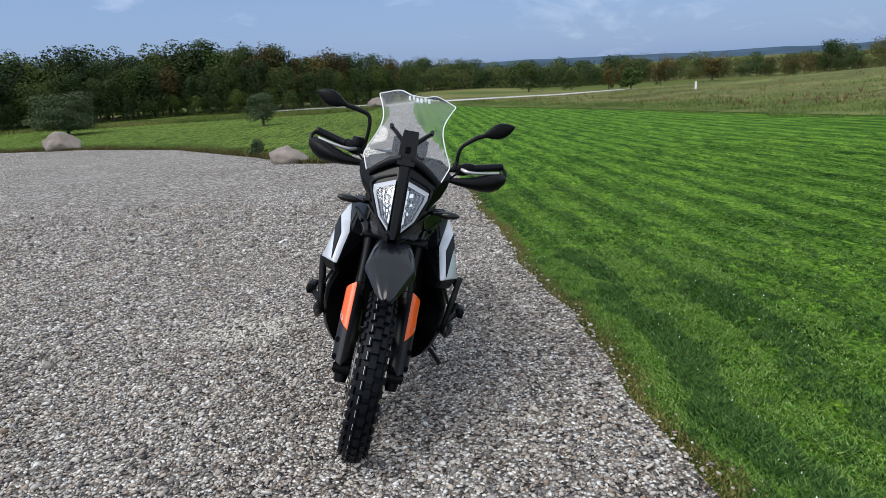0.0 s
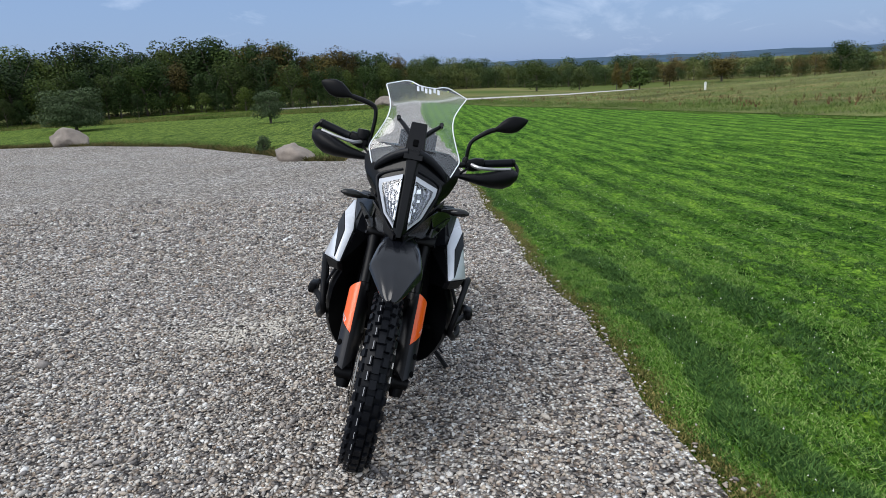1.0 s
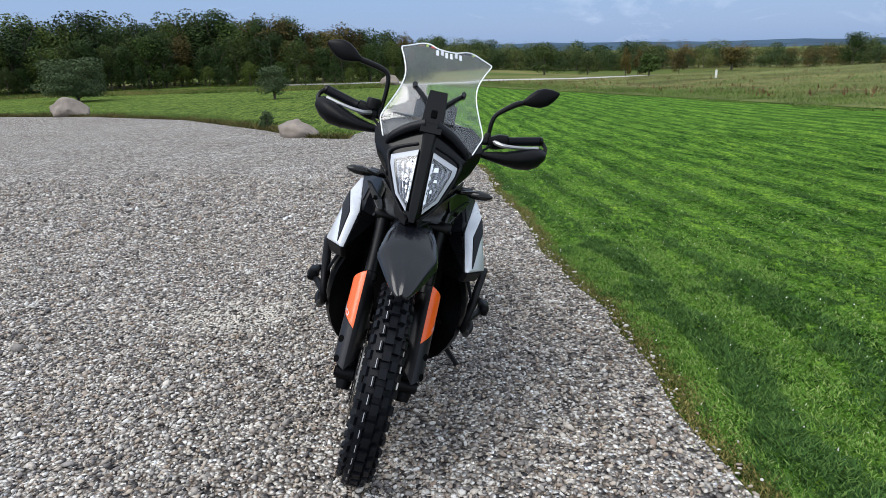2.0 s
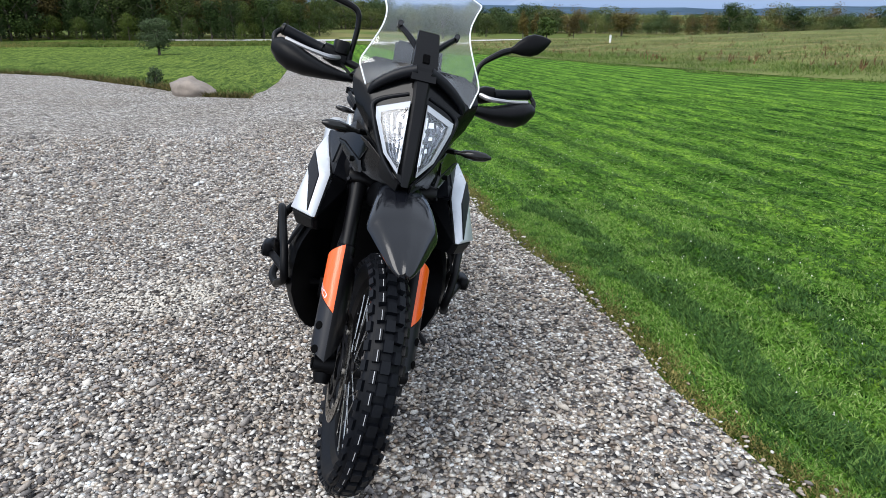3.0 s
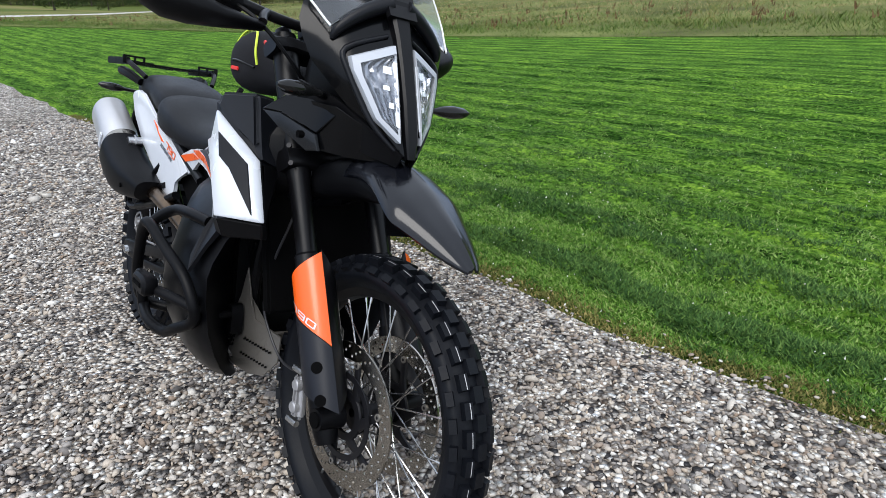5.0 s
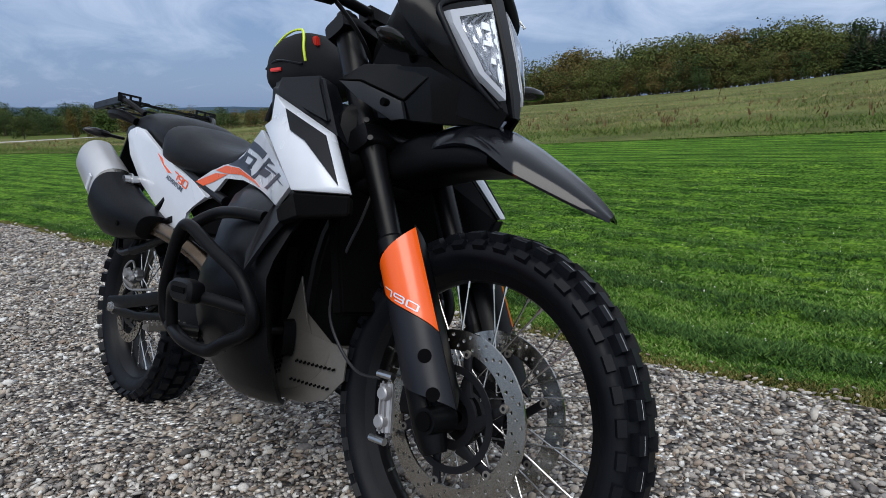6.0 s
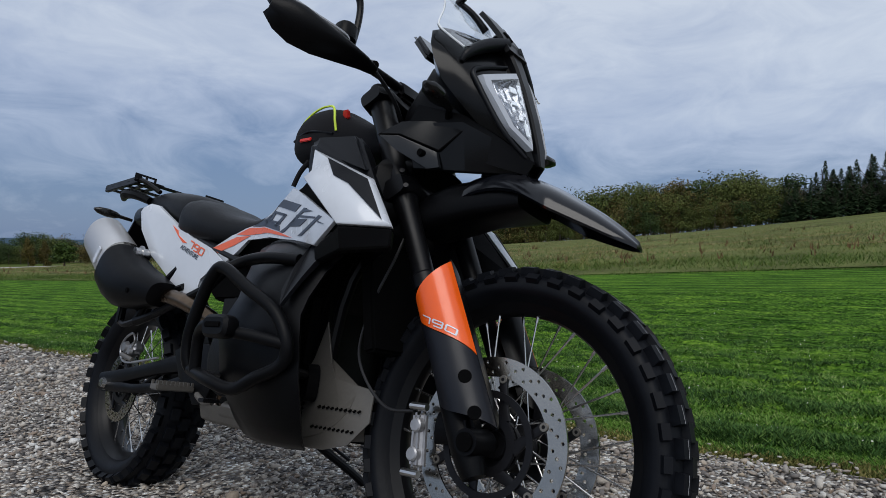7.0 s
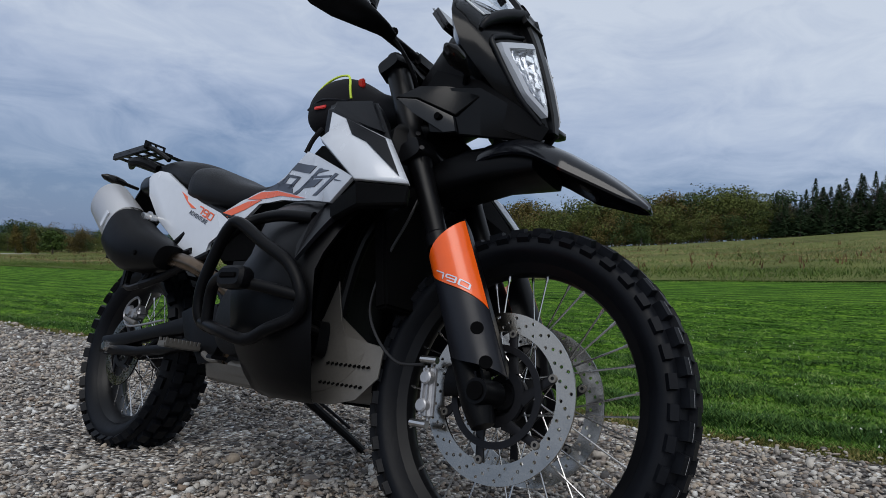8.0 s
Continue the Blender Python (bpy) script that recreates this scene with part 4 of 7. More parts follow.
def tube(pts, r, seg=10, steps=5, bm=None):
    """A round bar along a run of points; r is one radius or one for each point given."""
    bm = bm or bmesh.new()
    line = curve_points(pts, steps)
    n = len(line)
    radii = [r] * n if isinstance(r, (int, float)) else [float(np.interp(i / (n - 1), np.linspace(0, 1, len(r)), r)) for i in range(n)]
    up, rings = None, []
    for i, p in enumerate(line):
        d = (line[min(i + 1, n - 1)] - line[max(i - 1, 0)]).normalized()
        if up is None:
            up = d.orthogonal().normalized()
        up = (up - d * up.dot(d)).normalized()
        side = d.cross(up)
        rings.append([bm.verts.new(p + (up * math.cos(2 * math.pi * k / seg) + side * math.sin(2 * math.pi * k / seg)) * radii[i]) for k in range(seg)])
    for a, b in zip(rings, rings[1:]):
        for k in range(seg):
            bm.faces.new((a[k], a[(k + 1) % seg], b[(k + 1) % seg], b[k]))
    bm.faces.new(rings[0][::-1])
    bm.faces.new(rings[-1])
    return bm


def loft(rings, closed=True, caps=True, bm=None):
    """A skin over rings with equal numbers of points."""
    bm = bm or bmesh.new()
    vs = [[bm.verts.new(p) for p in ring] for ring in rings]
    n = len(rings[0])
    for a, b in zip(vs, vs[1:]):
        for k in range(n if closed else n - 1):
            bm.faces.new((a[k], a[(k + 1) % n], b[(k + 1) % n], b[k]))
    if caps and closed:
        bm.faces.new(vs[0][::-1])
        bm.faces.new(vs[-1])
    return bm


def oval(c, u, v, a, b, power=2.0, n=20):
    """A superellipse round c in the plane of u and v."""
    c, u, v = Vector(c), Vector(u), Vector(v)
    out = []
    for k in range(n):
        t = 2 * math.pi * k / n
        x, y = math.cos(t), math.sin(t)
        out.append(c + u * (a * math.copysign(abs(x) ** (2 / power), x)) + v * (b * math.copysign(abs(y) ** (2 / power), y)))
    return out


def lathe(profile, centre, seg=48, bm=None, close=False):
    """Turns (radius, y) round the axle line through centre."""
    rings = []
    for k in range(seg):
        t = 2 * math.pi * k / seg
        rings.append([Vector((centre[0] + math.cos(t) * r, centre[1] + y, centre[2] + math.sin(t) * r)) for r, y in profile])
    bm = bm or bmesh.new()
    vs = [[bm.verts.new(p) for p in ring] for ring in rings]
    m = len(profile)
    for i in range(seg):
        a, b = vs[i], vs[(i + 1) % seg]
        for k in range(m if close else m - 1):
            bm.faces.new((a[k], a[(k + 1) % m], b[(k + 1) % m], b[k]))
    return bm


def plate(points, thick, bevel=0.0, bm=None):
    """A panel: an outline in space with thickness along its mean normal (thick may be a vector)."""
    bm = bm or bmesh.new()
    pts = [Vector(p) for p in points]
    nrm = Vector((0, 0, 0))
    for i, p in enumerate(pts):
        q = pts[(i + 1) % len(pts)]
        nrm += p.cross(q)
    off = Vector(thick) if not isinstance(thick, (int, float)) else nrm.normalized() * thick
    a = [bm.verts.new(p) for p in pts]
    b = [bm.verts.new(p + off) for p in pts]
    f1, f2 = bm.faces.new(a), bm.faces.new(b[::-1])
    edges = list(f1.edges)
    for i in range(len(a)):
        j = (i + 1) % len(a)
        bm.faces.new((a[j], a[i], b[i], b[j]))
    if bevel:
        bmesh.ops.bevel(bm, geom=edges, offset=bevel, segments=2, affect="EDGES", profile=0.6)
    bmesh.ops.triangulate(bm, faces=[f for f in bm.faces if len(f.verts) > 4], ngon_method="EAR_CLIP")
    return bm


def block(centre, size, rot=(0, 0, 0), bevel=0.004, bm=None, segments=2):
    bm = bm or bmesh.new()
    m = pose(*centre, *rot) @ Matrix.Diagonal((*size, 1))
    got = bmesh.ops.create_cube(bm, size=1.0, matrix=m)
    if bevel:
        es = {e for v in got["verts"] for e in v.link_edges}
        bmesh.ops.bevel(bm, geom=list(es), offset=bevel, segments=segments, affect="EDGES")
    return bm


def hull(points, bevel, flat=6):
    """A solid with flat facets round the given corners, its edges rounded."""
    bm = bmesh.new()
    for p in points:
        bm.verts.new(p)
    bmesh.ops.convex_hull(bm, input=bm.verts[:])
    bmesh.ops.delete(bm, geom=[v for v in bm.verts if not v.link_faces], context="VERTS")
    bmesh.ops.dissolve_limit(bm, angle_limit=radians(flat), verts=bm.verts[:], edges=bm.edges[:])
    bmesh.ops.bevel(bm, geom=bm.edges[:], offset=bevel, segments=3, affect="EDGES")
    return bm


def rod(p, q, r, bm=None, seg=10):
    return tube([p, q], r, seg, 1, bm)


def facets(s, points, tris, thick):
    """A folded panel: flat facets between named corners, with thickness."""
    bm = bmesh.new()
    front = {k: bm.verts.new((x, s * y, z)) for k, (x, y, z) in points.items()}
    back = {k: bm.verts.new((x - thick * 0.6, s * (y - thick), z - thick * 0.2)) for k, (x, y, z) in points.items()}
    edges = {}
    for t in tris:
        bm.faces.new([front[k] for k in t])
        bm.faces.new([back[k] for k in t[::-1]])
        for a, b in zip(t, t[1:] + t[:1]):
            edges[frozenset((a, b))] = edges.get(frozenset((a, b)), 0) + 1
    for e, n in edges.items():
        if n == 1:
            a, b = tuple(e)
            bm.faces.new((front[a], front[b], back[b], back[a]))
    bmesh.ops.recalc_face_normals(bm, faces=bm.faces[:])
    rim = [e for e in bm.edges if len(e.link_faces) == 2 and e.calc_face_angle(0) > 0.9]
    bmesh.ops.bevel(bm, geom=rim, offset=thick * 0.18, segments=1, affect="EDGES")
    return bm


def mirrored(bm_builder, name, material, parent, label="", at=STILL, sharp=35):
    """The same part on the right (side -1) and the left (side 1)."""
    return [part(name, bm_builder(s), material, parent, label, at, sharp) for s in (-1, 1)]


bike = tagged(new("motorcycle"), "white, black and orange adventure motorcycle on its side stand", "motorcycle")
bike.matrix_world = BIKE


# ---- wheels ----
def tyre_profile(bead, crown, half):
    p = [(bead, -half * 0.52), (bead + 0.012, -half * 0.80), (bead + (crown - bead) * 0.42, -half), (bead + (crown - bead) * 0.72, -half * 0.93), (crown - 0.010, -half * 0.66), (crown - 0.002, -half * 0.33), (crown, 0)]
    pts = curve_points([(a, b, 0) for a, b in p], 3)
    right = [(v.x, v.y) for v in pts]
    return right + [(r, -y) for r, y in right[-2::-1]]


def crown_at(y, crown, half):
    """Radius and slope of the tread surface at a place across it."""
    u = abs(y) / half
    return crown - (crown * 0.02) * u ** 2 - 0.030 * max(0, u - 0.55) ** 2 * 4


def knobs(centre, crown, half, rows, pattern, tall):
    """Tread blocks in rows round the tyre. pattern: per row of the repeat, (place across as a part of the half width, length round, width across)."""
    bm = bmesh.new()
    for i in range(rows):
        for u, length, width in pattern[i % len(pattern)]:
            y = u * half
            r = crown_at(y, crown, half)
            tilt = math.copysign(min(1.15, abs(u) ** 1.7 * 1.05), u)
            t = 2 * math.pi * i / rows
            m = Matrix.Translation(centre) @ Matrix.Rotation(-t, 4, "Y") @ Matrix.Translation((0, y, r)) @ Matrix.Rotation(-tilt, 4, "X")
            got = bmesh.ops.create_cube(bm, size=1.0, matrix=m @ Matrix.Diagonal((length, width, tall * 2, 1)))
            top = [v for v in got["verts"] if (m.inverted() @ v.co).z > 0]
            mid = sum((v.co for v in top), Vector()) / 4
            for v in top:
                v.co = mid + (v.co - mid) * 0.86
    return bm


def wheel(name, centre, crown, half, rim_r, rim_half, rows, pattern, tall, at, hub_half, label):
    c = Vector(centre)
    w = part(name, lathe([(rim_r - 0.012, -rim_half * 0.55), (rim_r - 0.016, -rim_half * 0.25), (rim_r - 0.017, 0), (rim_r - 0.016, rim_half * 0.25), (rim_r - 0.012, rim_half * 0.55), (rim_r + 0.002, rim_half * 0.82), (rim_r + 0.011, rim_half), (rim_r + 0.012, rim_half * 0.9), (rim_r + 0.002, rim_half * 0.7),
                          (rim_r - 0.006, 0), (rim_r + 0.002, -rim_half * 0.7), (rim_r + 0.012, -rim_half * 0.9), (rim_r + 0.011, -rim_half), (rim_r + 0.002, -rim_half * 0.82)], c, 72, close=True), SATIN, bike, label, at)
    tyre = part("tyre", lathe(tyre_profile(rim_r + 0.006, crown - tall, half), c, 96), RUBBER, w, "black off-road tyre with deep tread blocks", at, 60)
    tagged(part("tread", knobs(c, crown - tall, half, rows, pattern, tall), RUBBER, tyre, "", at, 30), kind="stuff")
    for s in (-1, 1):
        part("bead_line", lathe([(rim_r + 0.030, s * half * 0.86), (rim_r + 0.032, s * half * 0.90), (rim_r + 0.034, s * half * 0.90), (rim_r + 0.035, s * half * 0.86)], c, 72), RUBBER, tyre, "", at)
    part("hub", lathe([(0.010, -hub_half - 0.012), (0.024, -hub_half - 0.01), (0.028, -hub_half), (0.047, -hub_half), (0.049, -hub_half + 0.008), (0.030, -hub_half + 0.016), (0.024, 0), (0.030, hub_half - 0.016), (0.049, hub_half - 0.008), (0.047, hub_half), (0.028, hub_half), (0.024, hub_half + 0.01), (0.010, hub_half + 0.012)], c, 32), DARK_METAL, w, "", at)
    n = 36
    for i in range(n):
        side = 1 if i % 2 else -1
        a = 2 * math.pi * i / n
        swing = (0.62 if (i // 2) % 2 else -0.62)
        h = c + Vector((math.cos(a + swing) * 0.046, side * (hub_half - 0.006), math.sin(a + swing) * 0.046))
        e = c + Vector((math.cos(a) * (rim_r - 0.012), side * rim_half * 0.3, math.sin(a) * (rim_r - 0.012)))
        bm = rod(h, e, 0.0019, None, 6)
        rod(e + (h - e) * 0.07, e, 0.0032, bm, 6)
        part("spoke", bm, CHROME, w, "", at)
    return w


FRONT_C, REAR_C = (1.523, 0, 0.345), (-0.035, 0, 0.316)
front_pattern = [[(0.0, 0.036, 0.027), (-0.90, 0.030, 0.017), (0.90, 0.030, 0.017)], [(-0.50, 0.035, 0.020), (0.50, 0.035, 0.020)]]
rear_pattern = [[(0.0, 0.044, 0.034), (-0.95, 0.038, 0.026), (0.95, 0.038, 0.026)], [(-0.47, 0.042, 0.030), (0.47, 0.042, 0.030)]]
def line_piece(i):
    """One dash of the white line, on one tread block."""
    bm = bmesh.new()
    t0, ys = 2 * math.pi * i / 82, (-0.0262, -0.0244)
    rows = [[bm.verts.new((FRONT_C[0] + math.sin(t) * 0.3482, y, FRONT_C[2] + math.cos(t) * 0.3482)) for y in ys] for t in (t0 - 0.042, t0, t0 + 0.042)]
    for a, b in zip(rows, rows[1:]):
        bm.faces.new((a[0], b[0], b[1], a[1]))
    return bm


front_wheel = wheel("front_wheel", FRONT_C, 0.349, 0.049, 0.268, 0.029, 82, front_pattern, 0.0115, TURNED, 0.036, "black wire-spoked front wheel")
for i in range(1, 82, 2):
    part("tyre_line", line_piece(i), CHALK, front_wheel, "thin white line on the tread", TURNED)
rear_wheel = wheel("rear_wheel", REAR_C, 0.335, 0.074, 0.230, 0.050, 68, rear_pattern, 0.014, STILL, 0.050, "black wire-spoked rear wheel")


def disc_ring(centre, y, r0, r1, thick, sectors, hole, rows):
    """A drilled disc: one round hole in each sector, set in turn at the given parts of its width."""
    bm = bmesh.new()
    da = 2 * math.pi / sectors

    def ring_point(a, r, side):
        return Vector((centre[0] + math.cos(a) * r, centre[1] + y + side * thick / 2, centre[2] + math.sin(a) * r))

    for i in range(sectors):
        a, rm = (i + 0.5) * da, r0 + (r1 - r0) * rows[i % len(rows)]
        rim = [(a + da * u / 2, r0 if v < 0 else r1 if v > 0 else rm) for u, v in ((1, 0), (1, 1), (0, 1), (-1, 1), (-1, 0), (-1, -1), (0, -1), (1, -1))]
        eye = [(a + math.cos(t) * hole / rm, rm + math.sin(t) * hole) for t in (math.pi * k / 4 for k in range(8))]
        layers = []
        for side in (-1, 1):
            o, n = [bm.verts.new(ring_point(*p, side)) for p in rim], [bm.verts.new(ring_point(*p, side)) for p in eye]
            layers.append((o, n))
            for k in range(8):
                bm.faces.new((o[k], o[(k + 1) % 8], n[(k + 1) % 8], n[k]))
        (o0, n0), (o1, n1) = layers
        for k in range(8):
            j = (k + 1) % 8
            bm.faces.new((n0[k], n0[j], n1[j], n1[k]))
            if k in (1, 2, 5, 6):
                bm.faces.new((o0[k], o1[k], o1[j], o0[j]))
    bmesh.ops.remove_doubles(bm, verts=bm.verts[:], dist=0.00005)
    return bm


def brake(parent, centre, y, r0, r1, at, buttons):
    d = part("brake_disc", disc_ring(centre, y, r0, r1, 0.0045, 72, 0.0036, (0.24, 0.76, 0.5)), STEEL, parent, "drilled floating steel brake disc", at)
    part("disc_carrier", lathe([(0.040, y - 0.004), (0.056, y - 0.004), (0.058, y), (0.056, y + 0.004), (0.040, y + 0.004)], centre, 40, close=True), DARK_METAL, d, "", at)
    for i in range(buttons):
        t, w = 2 * math.pi * (i + 0.35) / buttons, 2 * math.pi * (i - 0.05) / buttons
        a = Vector((centre[0] + math.cos(w) * 0.052, centre[1] + y, centre[2] + math.sin(w) * 0.052))
        b = Vector((centre[0] + math.cos(t) * (r0 - 0.006), centre[1] + y, centre[2] + math.sin(t) * (r0 - 0.006)))
        out = (b - a).normalized()
        side = Vector((0, 1, 0)).cross(out)
        part("carrier_arm", loft([oval(p, side, (0, 1, 0), h, 0.004, 4, 12) for p, h in ((a, 0.014), (a + (b - a) * 0.5, 0.008), (b - out * 0.008, 0.0085), (b + out * 0.006, 0.010))]), DARK_METAL, d, "", at)
    for i in range(buttons):
        t = 2 * math.pi * (i + 0.35) / buttons
        c = (centre[0] + math.cos(t) * (r0 - 0.003), centre[1], centre[2] + math.sin(t) * (r0 - 0.003))
        part("disc_button", lathe([(0.0035, y - 0.006), (0.0075, y - 0.006), (0.008, y - 0.004), (0.008, y + 0.004), (0.0075, y + 0.006), (0.0035, y + 0.006)], c, 14), ALU, d, "", at)
    return d


brake(front_wheel, FRONT_C, -0.064, 0.123, 0.160, TURNED, 6)
brake(front_wheel, FRONT_C, 0.064, 0.123, 0.160, TURNED, 6)
brake(rear_wheel, REAR_C, -0.078, 0.088, 0.118, STILL, 5)
part("sensor_ring", lathe([(0.084, -0.074), (0.097, -0.074), (0.097, -0.071), (0.084, -0.071)], FRONT_C, 64, close=True), DARK_METAL, front_wheel, "", TURNED)
part("chain_sprocket", lathe([(0.05, 0.088), (0.098, 0.088), (0.098, 0.094), (0.05, 0.094)], REAR_C, 42, close=True), STEEL, rear_wheel, "", STILL)


# ---- fork, guards, front fender, bars ----
def fork_at(z, s, fwd=0.0):
    return Vector((1.668 - 0.494 * z + fwd * 0.896, s * 0.104, z + fwd * 0.443))


def fork_leg(s):
    return tube([fork_at(1.135, s), fork_at(1.09, s), fork_at(0.84, s), fork_at(0.80, s), fork_at(0.70, s), fork_at(0.66, s), fork_at(0.655, s), fork_at(0.63, s)], [0.029, 0.030, 0.030, 0.0245, 0.0235, 0.0235, 0.028, 0.028], 20, 1)


fork = part("fork", loft([oval((1.668 - 0.494 * 1.105, y, 1.105), (0.896, 0, 0.443), (-0.443, 0, 0.896), a, 0.018, 4, 16) for y, a in ((-0.145, 0.030), (-0.105, 0.042), (-0.05, 0.034), (0.05, 0.034), (0.105, 0.042), (0.145, 0.030))]), SATIN, bike, "black upside-down fork with its clamps", TURNED)
part("lower_clamp", loft([oval((1.668 - 0.494 * 0.855, y, 0.855), (0.896, 0, 0.443), (-0.443, 0, 0.896), a, 0.024, 4, 16) for y, a in ((-0.142, 0.030), (-0.105, 0.043), (-0.05, 0.030), (0.05, 0.030), (0.105, 0.043), (0.142, 0.030))]), SATIN, fork, "", TURNED)
mirrored(fork_leg, "fork_leg", SATIN, fork, "", TURNED)
for s in (-1, 1):
    part("fork_cap", tube([fork_at(1.13, s), fork_at(1.15, s), fork_at(1.157, s)], [0.021, 0.019, 0.008], 12, 1), DARK_METAL, fork, "", TURNED)
    part("fork_slider", tube([fork_at(0.66, s), fork_at(0.45, s)], 0.0215, 16, 1), DARK_METAL, fork, "", TURNED)
    low = tube([fork_at(0.50, s), fork_at(0.42, s), fork_at(0.33, s), fork_at(0.285, s)], [0.026, 0.030, 0.031, 0.022], 16, 2)
    tube([(1.523, s * 0.078, 0.345), (1.523, s * 0.140, 0.345)], [0.026, 0.0235], 20, 1, low)
    block((1.50, s * 0.104, 0.350), (0.060, 0.044, 0.070), (0, -26, 0), 0.010, low)
    part("axle_lug", low, BLACK, fork, "", TURNED)
    part("axle_end", tube([(1.523, s * 0.138, 0.345), (1.523, s * 0.1445, 0.345)], 0.017, 18, 1), HOLE if s < 0 else DARK_METAL, fork, "", TURNED)
    for z in (0.875, 0.838):
        p = fork_at(z, s, 0.032) + Vector((0, s * 0.034, 0))
        part("clamp_bolt", tube([p, p + Vector((0.004, s * 0.005, 0.002))], 0.006, 10, 1), DARK_METAL, fork, "", TURNED)


def guard_shell(s, lo, hi, rows=14, cols=12, lift=0.0, sweep=(-62, 84)):
    """Curved fork guard; lo and hi give the height along the leg at the rear and at the front edge."""
    outer, inner = [], []
    for i in range(rows + 1):
        u = i / rows
        ro, ri = [], []
        for k in range(cols + 1):
            v = k / cols
            ang = radians(sweep[0] + (sweep[1] - sweep[0]) * v)
            z = (lo[0] + (lo[1] - lo[0]) * v) * (1 - u) + (hi[0] + (hi[1] - hi[0]) * v) * u
            for ring, r in ((ro, 0.050 + lift), (ri, 0.045 + lift)):
                c = fork_at(z, s, 0.030) + Vector((0, s * 0.008, 0))
                ring.append(c + Vector((0.896, 0, 0.443)) * (math.sin(ang) * r) + Vector((0, s, 0)) * (math.cos(ang) * r * 0.90))
        outer.append(ro), inner.append(ri)
    return loft([o + n[::-1] for o, n in zip(outer, inner)], True, True)


for s in (-1, 1):
    g = part("fork_guard", guard_shell(s, (0.408, 0.340), (0.565, 0.463)), GUARD, fork, "dark grey lower fork guard", TURNED)
    o = part("guard_panel", guard_shell(s, (0.567, 0.465), (0.600, 0.648)), ORANGE, g, "orange upper fork guard panel", TURNED)
    part("guard_edge", guard_shell(s, (0.338, 0.420), (0.652, 0.560), 14, 6, 0.001, (84, 168)), SATIN, g, "black inner edge of the fork guard", TURNED)
    for z, v in ((0.430, 0.69), (0.369, 0.69)):
        ang = radians(-62 + 146 * v)
        p = fork_at(z, s, 0.030) + Vector((0.896, 0, 0.443)) * (math.sin(ang) * 0.050) + Vector((0, s, 0)) * (0.008 + math.cos(ang) * 0.045)
        nrm = (Vector((0.896, 0, 0.443)) * math.sin(ang) + Vector((0, s, 0)) * math.cos(ang)).normalized()
        part("guard_recess", tube([p - nrm * 0.004, p + nrm * 0.0012], 0.0125, 18, 1), HOLE, g, "", TURNED)


def lettering(text, size, slant=0.25, weight=0.0):
    """Flat letters in the xy plane as a bmesh, centred."""
    cu = bpy.data.curves.new("letters", "FONT")
    cu.body, cu.size, cu.shear, cu.align_x, cu.align_y, cu.offset = text, size, slant, "CENTER", "CENTER", weight
    tmp = new("letters", cu)
    bpy.context.view_layer.update()
    me = bpy.data.meshes.new_from_object(tmp)
    bm = bmesh.new()
    bm.from_mesh(me)
    bpy.data.objects.remove(tmp)
    bpy.data.meshes.remove(me)
    bpy.data.curves.remove(cu)
    return bm


def squared_number(high, wide, bar, slant):
    """The figures 790 in a squared, slanted cut, as a bmesh in the xy plane."""
    bm = bmesh.new()
    strokes = {7: ((0, 1, 1, 1), (1, 0, 1, 1)), 9: ((0, 1, 1, 1), (0, 0.5, 1, 0.5), (0, 0.5, 0, 1), (1, 0, 1, 1), (0.15, 0, 1, 0)), 0: ((0, 1, 1, 1), (0, 0, 1, 0), (0, 0, 0, 1), (1, 0, 1, 1))}
    for k, figure in enumerate((7, 9, 0)):
        for x0, y0, x1, y1 in strokes[figure]:
            across = y0 == y1
            n = 8 if across else 3
            for i in range(n):
                a, b = (x0 + (x1 - x0) * i / n, x0 + (x1 - x0) * (i + 1) / n) if across else (x0, x1)
                c, d = (y0, y1) if across else (y0 + (y1 - y0) * i / n, y0 + (y1 - y0) * (i + 1) / n)
                base = (k - 1.5 + 0.11) * wide
                xa, xb = base + a * wide * 0.74 - (0 if across else bar * 0.6), base + b * wide * 0.74 + (0 if across else bar * 0.6)
                ya, yb = (c - 0.5) * high - (bar / 2 if across else 0), (d - 0.5) * high + (bar / 2 if across else 0)
                bm.faces.new([bm.verts.new((x + y * slant, y, 0)) for x, y in ((xa, ya), (xb, ya), (xb, yb), (xa, yb))])
    return bm


def guard_number(s):
    """White figures lying along the lower edge of the orange panel."""
    bm = squared_number(0.0135, 0.0235, 0.0026, 0.45)
    for v in bm.verts:
        u, w = v.co.x, v.co.y
        run = u if s < 0 else -u
        turn = radians(9) + run / 0.050
        part_way = (math.degrees(turn) + 62) / 146
        z = 0.567 - 0.102 * part_way + 0.014 + w
        c = fork_at(z, s, 0.030)
        v.co = c + Vector((0.896, 0, 0.443)) * (math.sin(turn) * 0.0512) + Vector((0, s, 0)) * (0.008 + math.cos(turn) * 0.0462)
    return bm


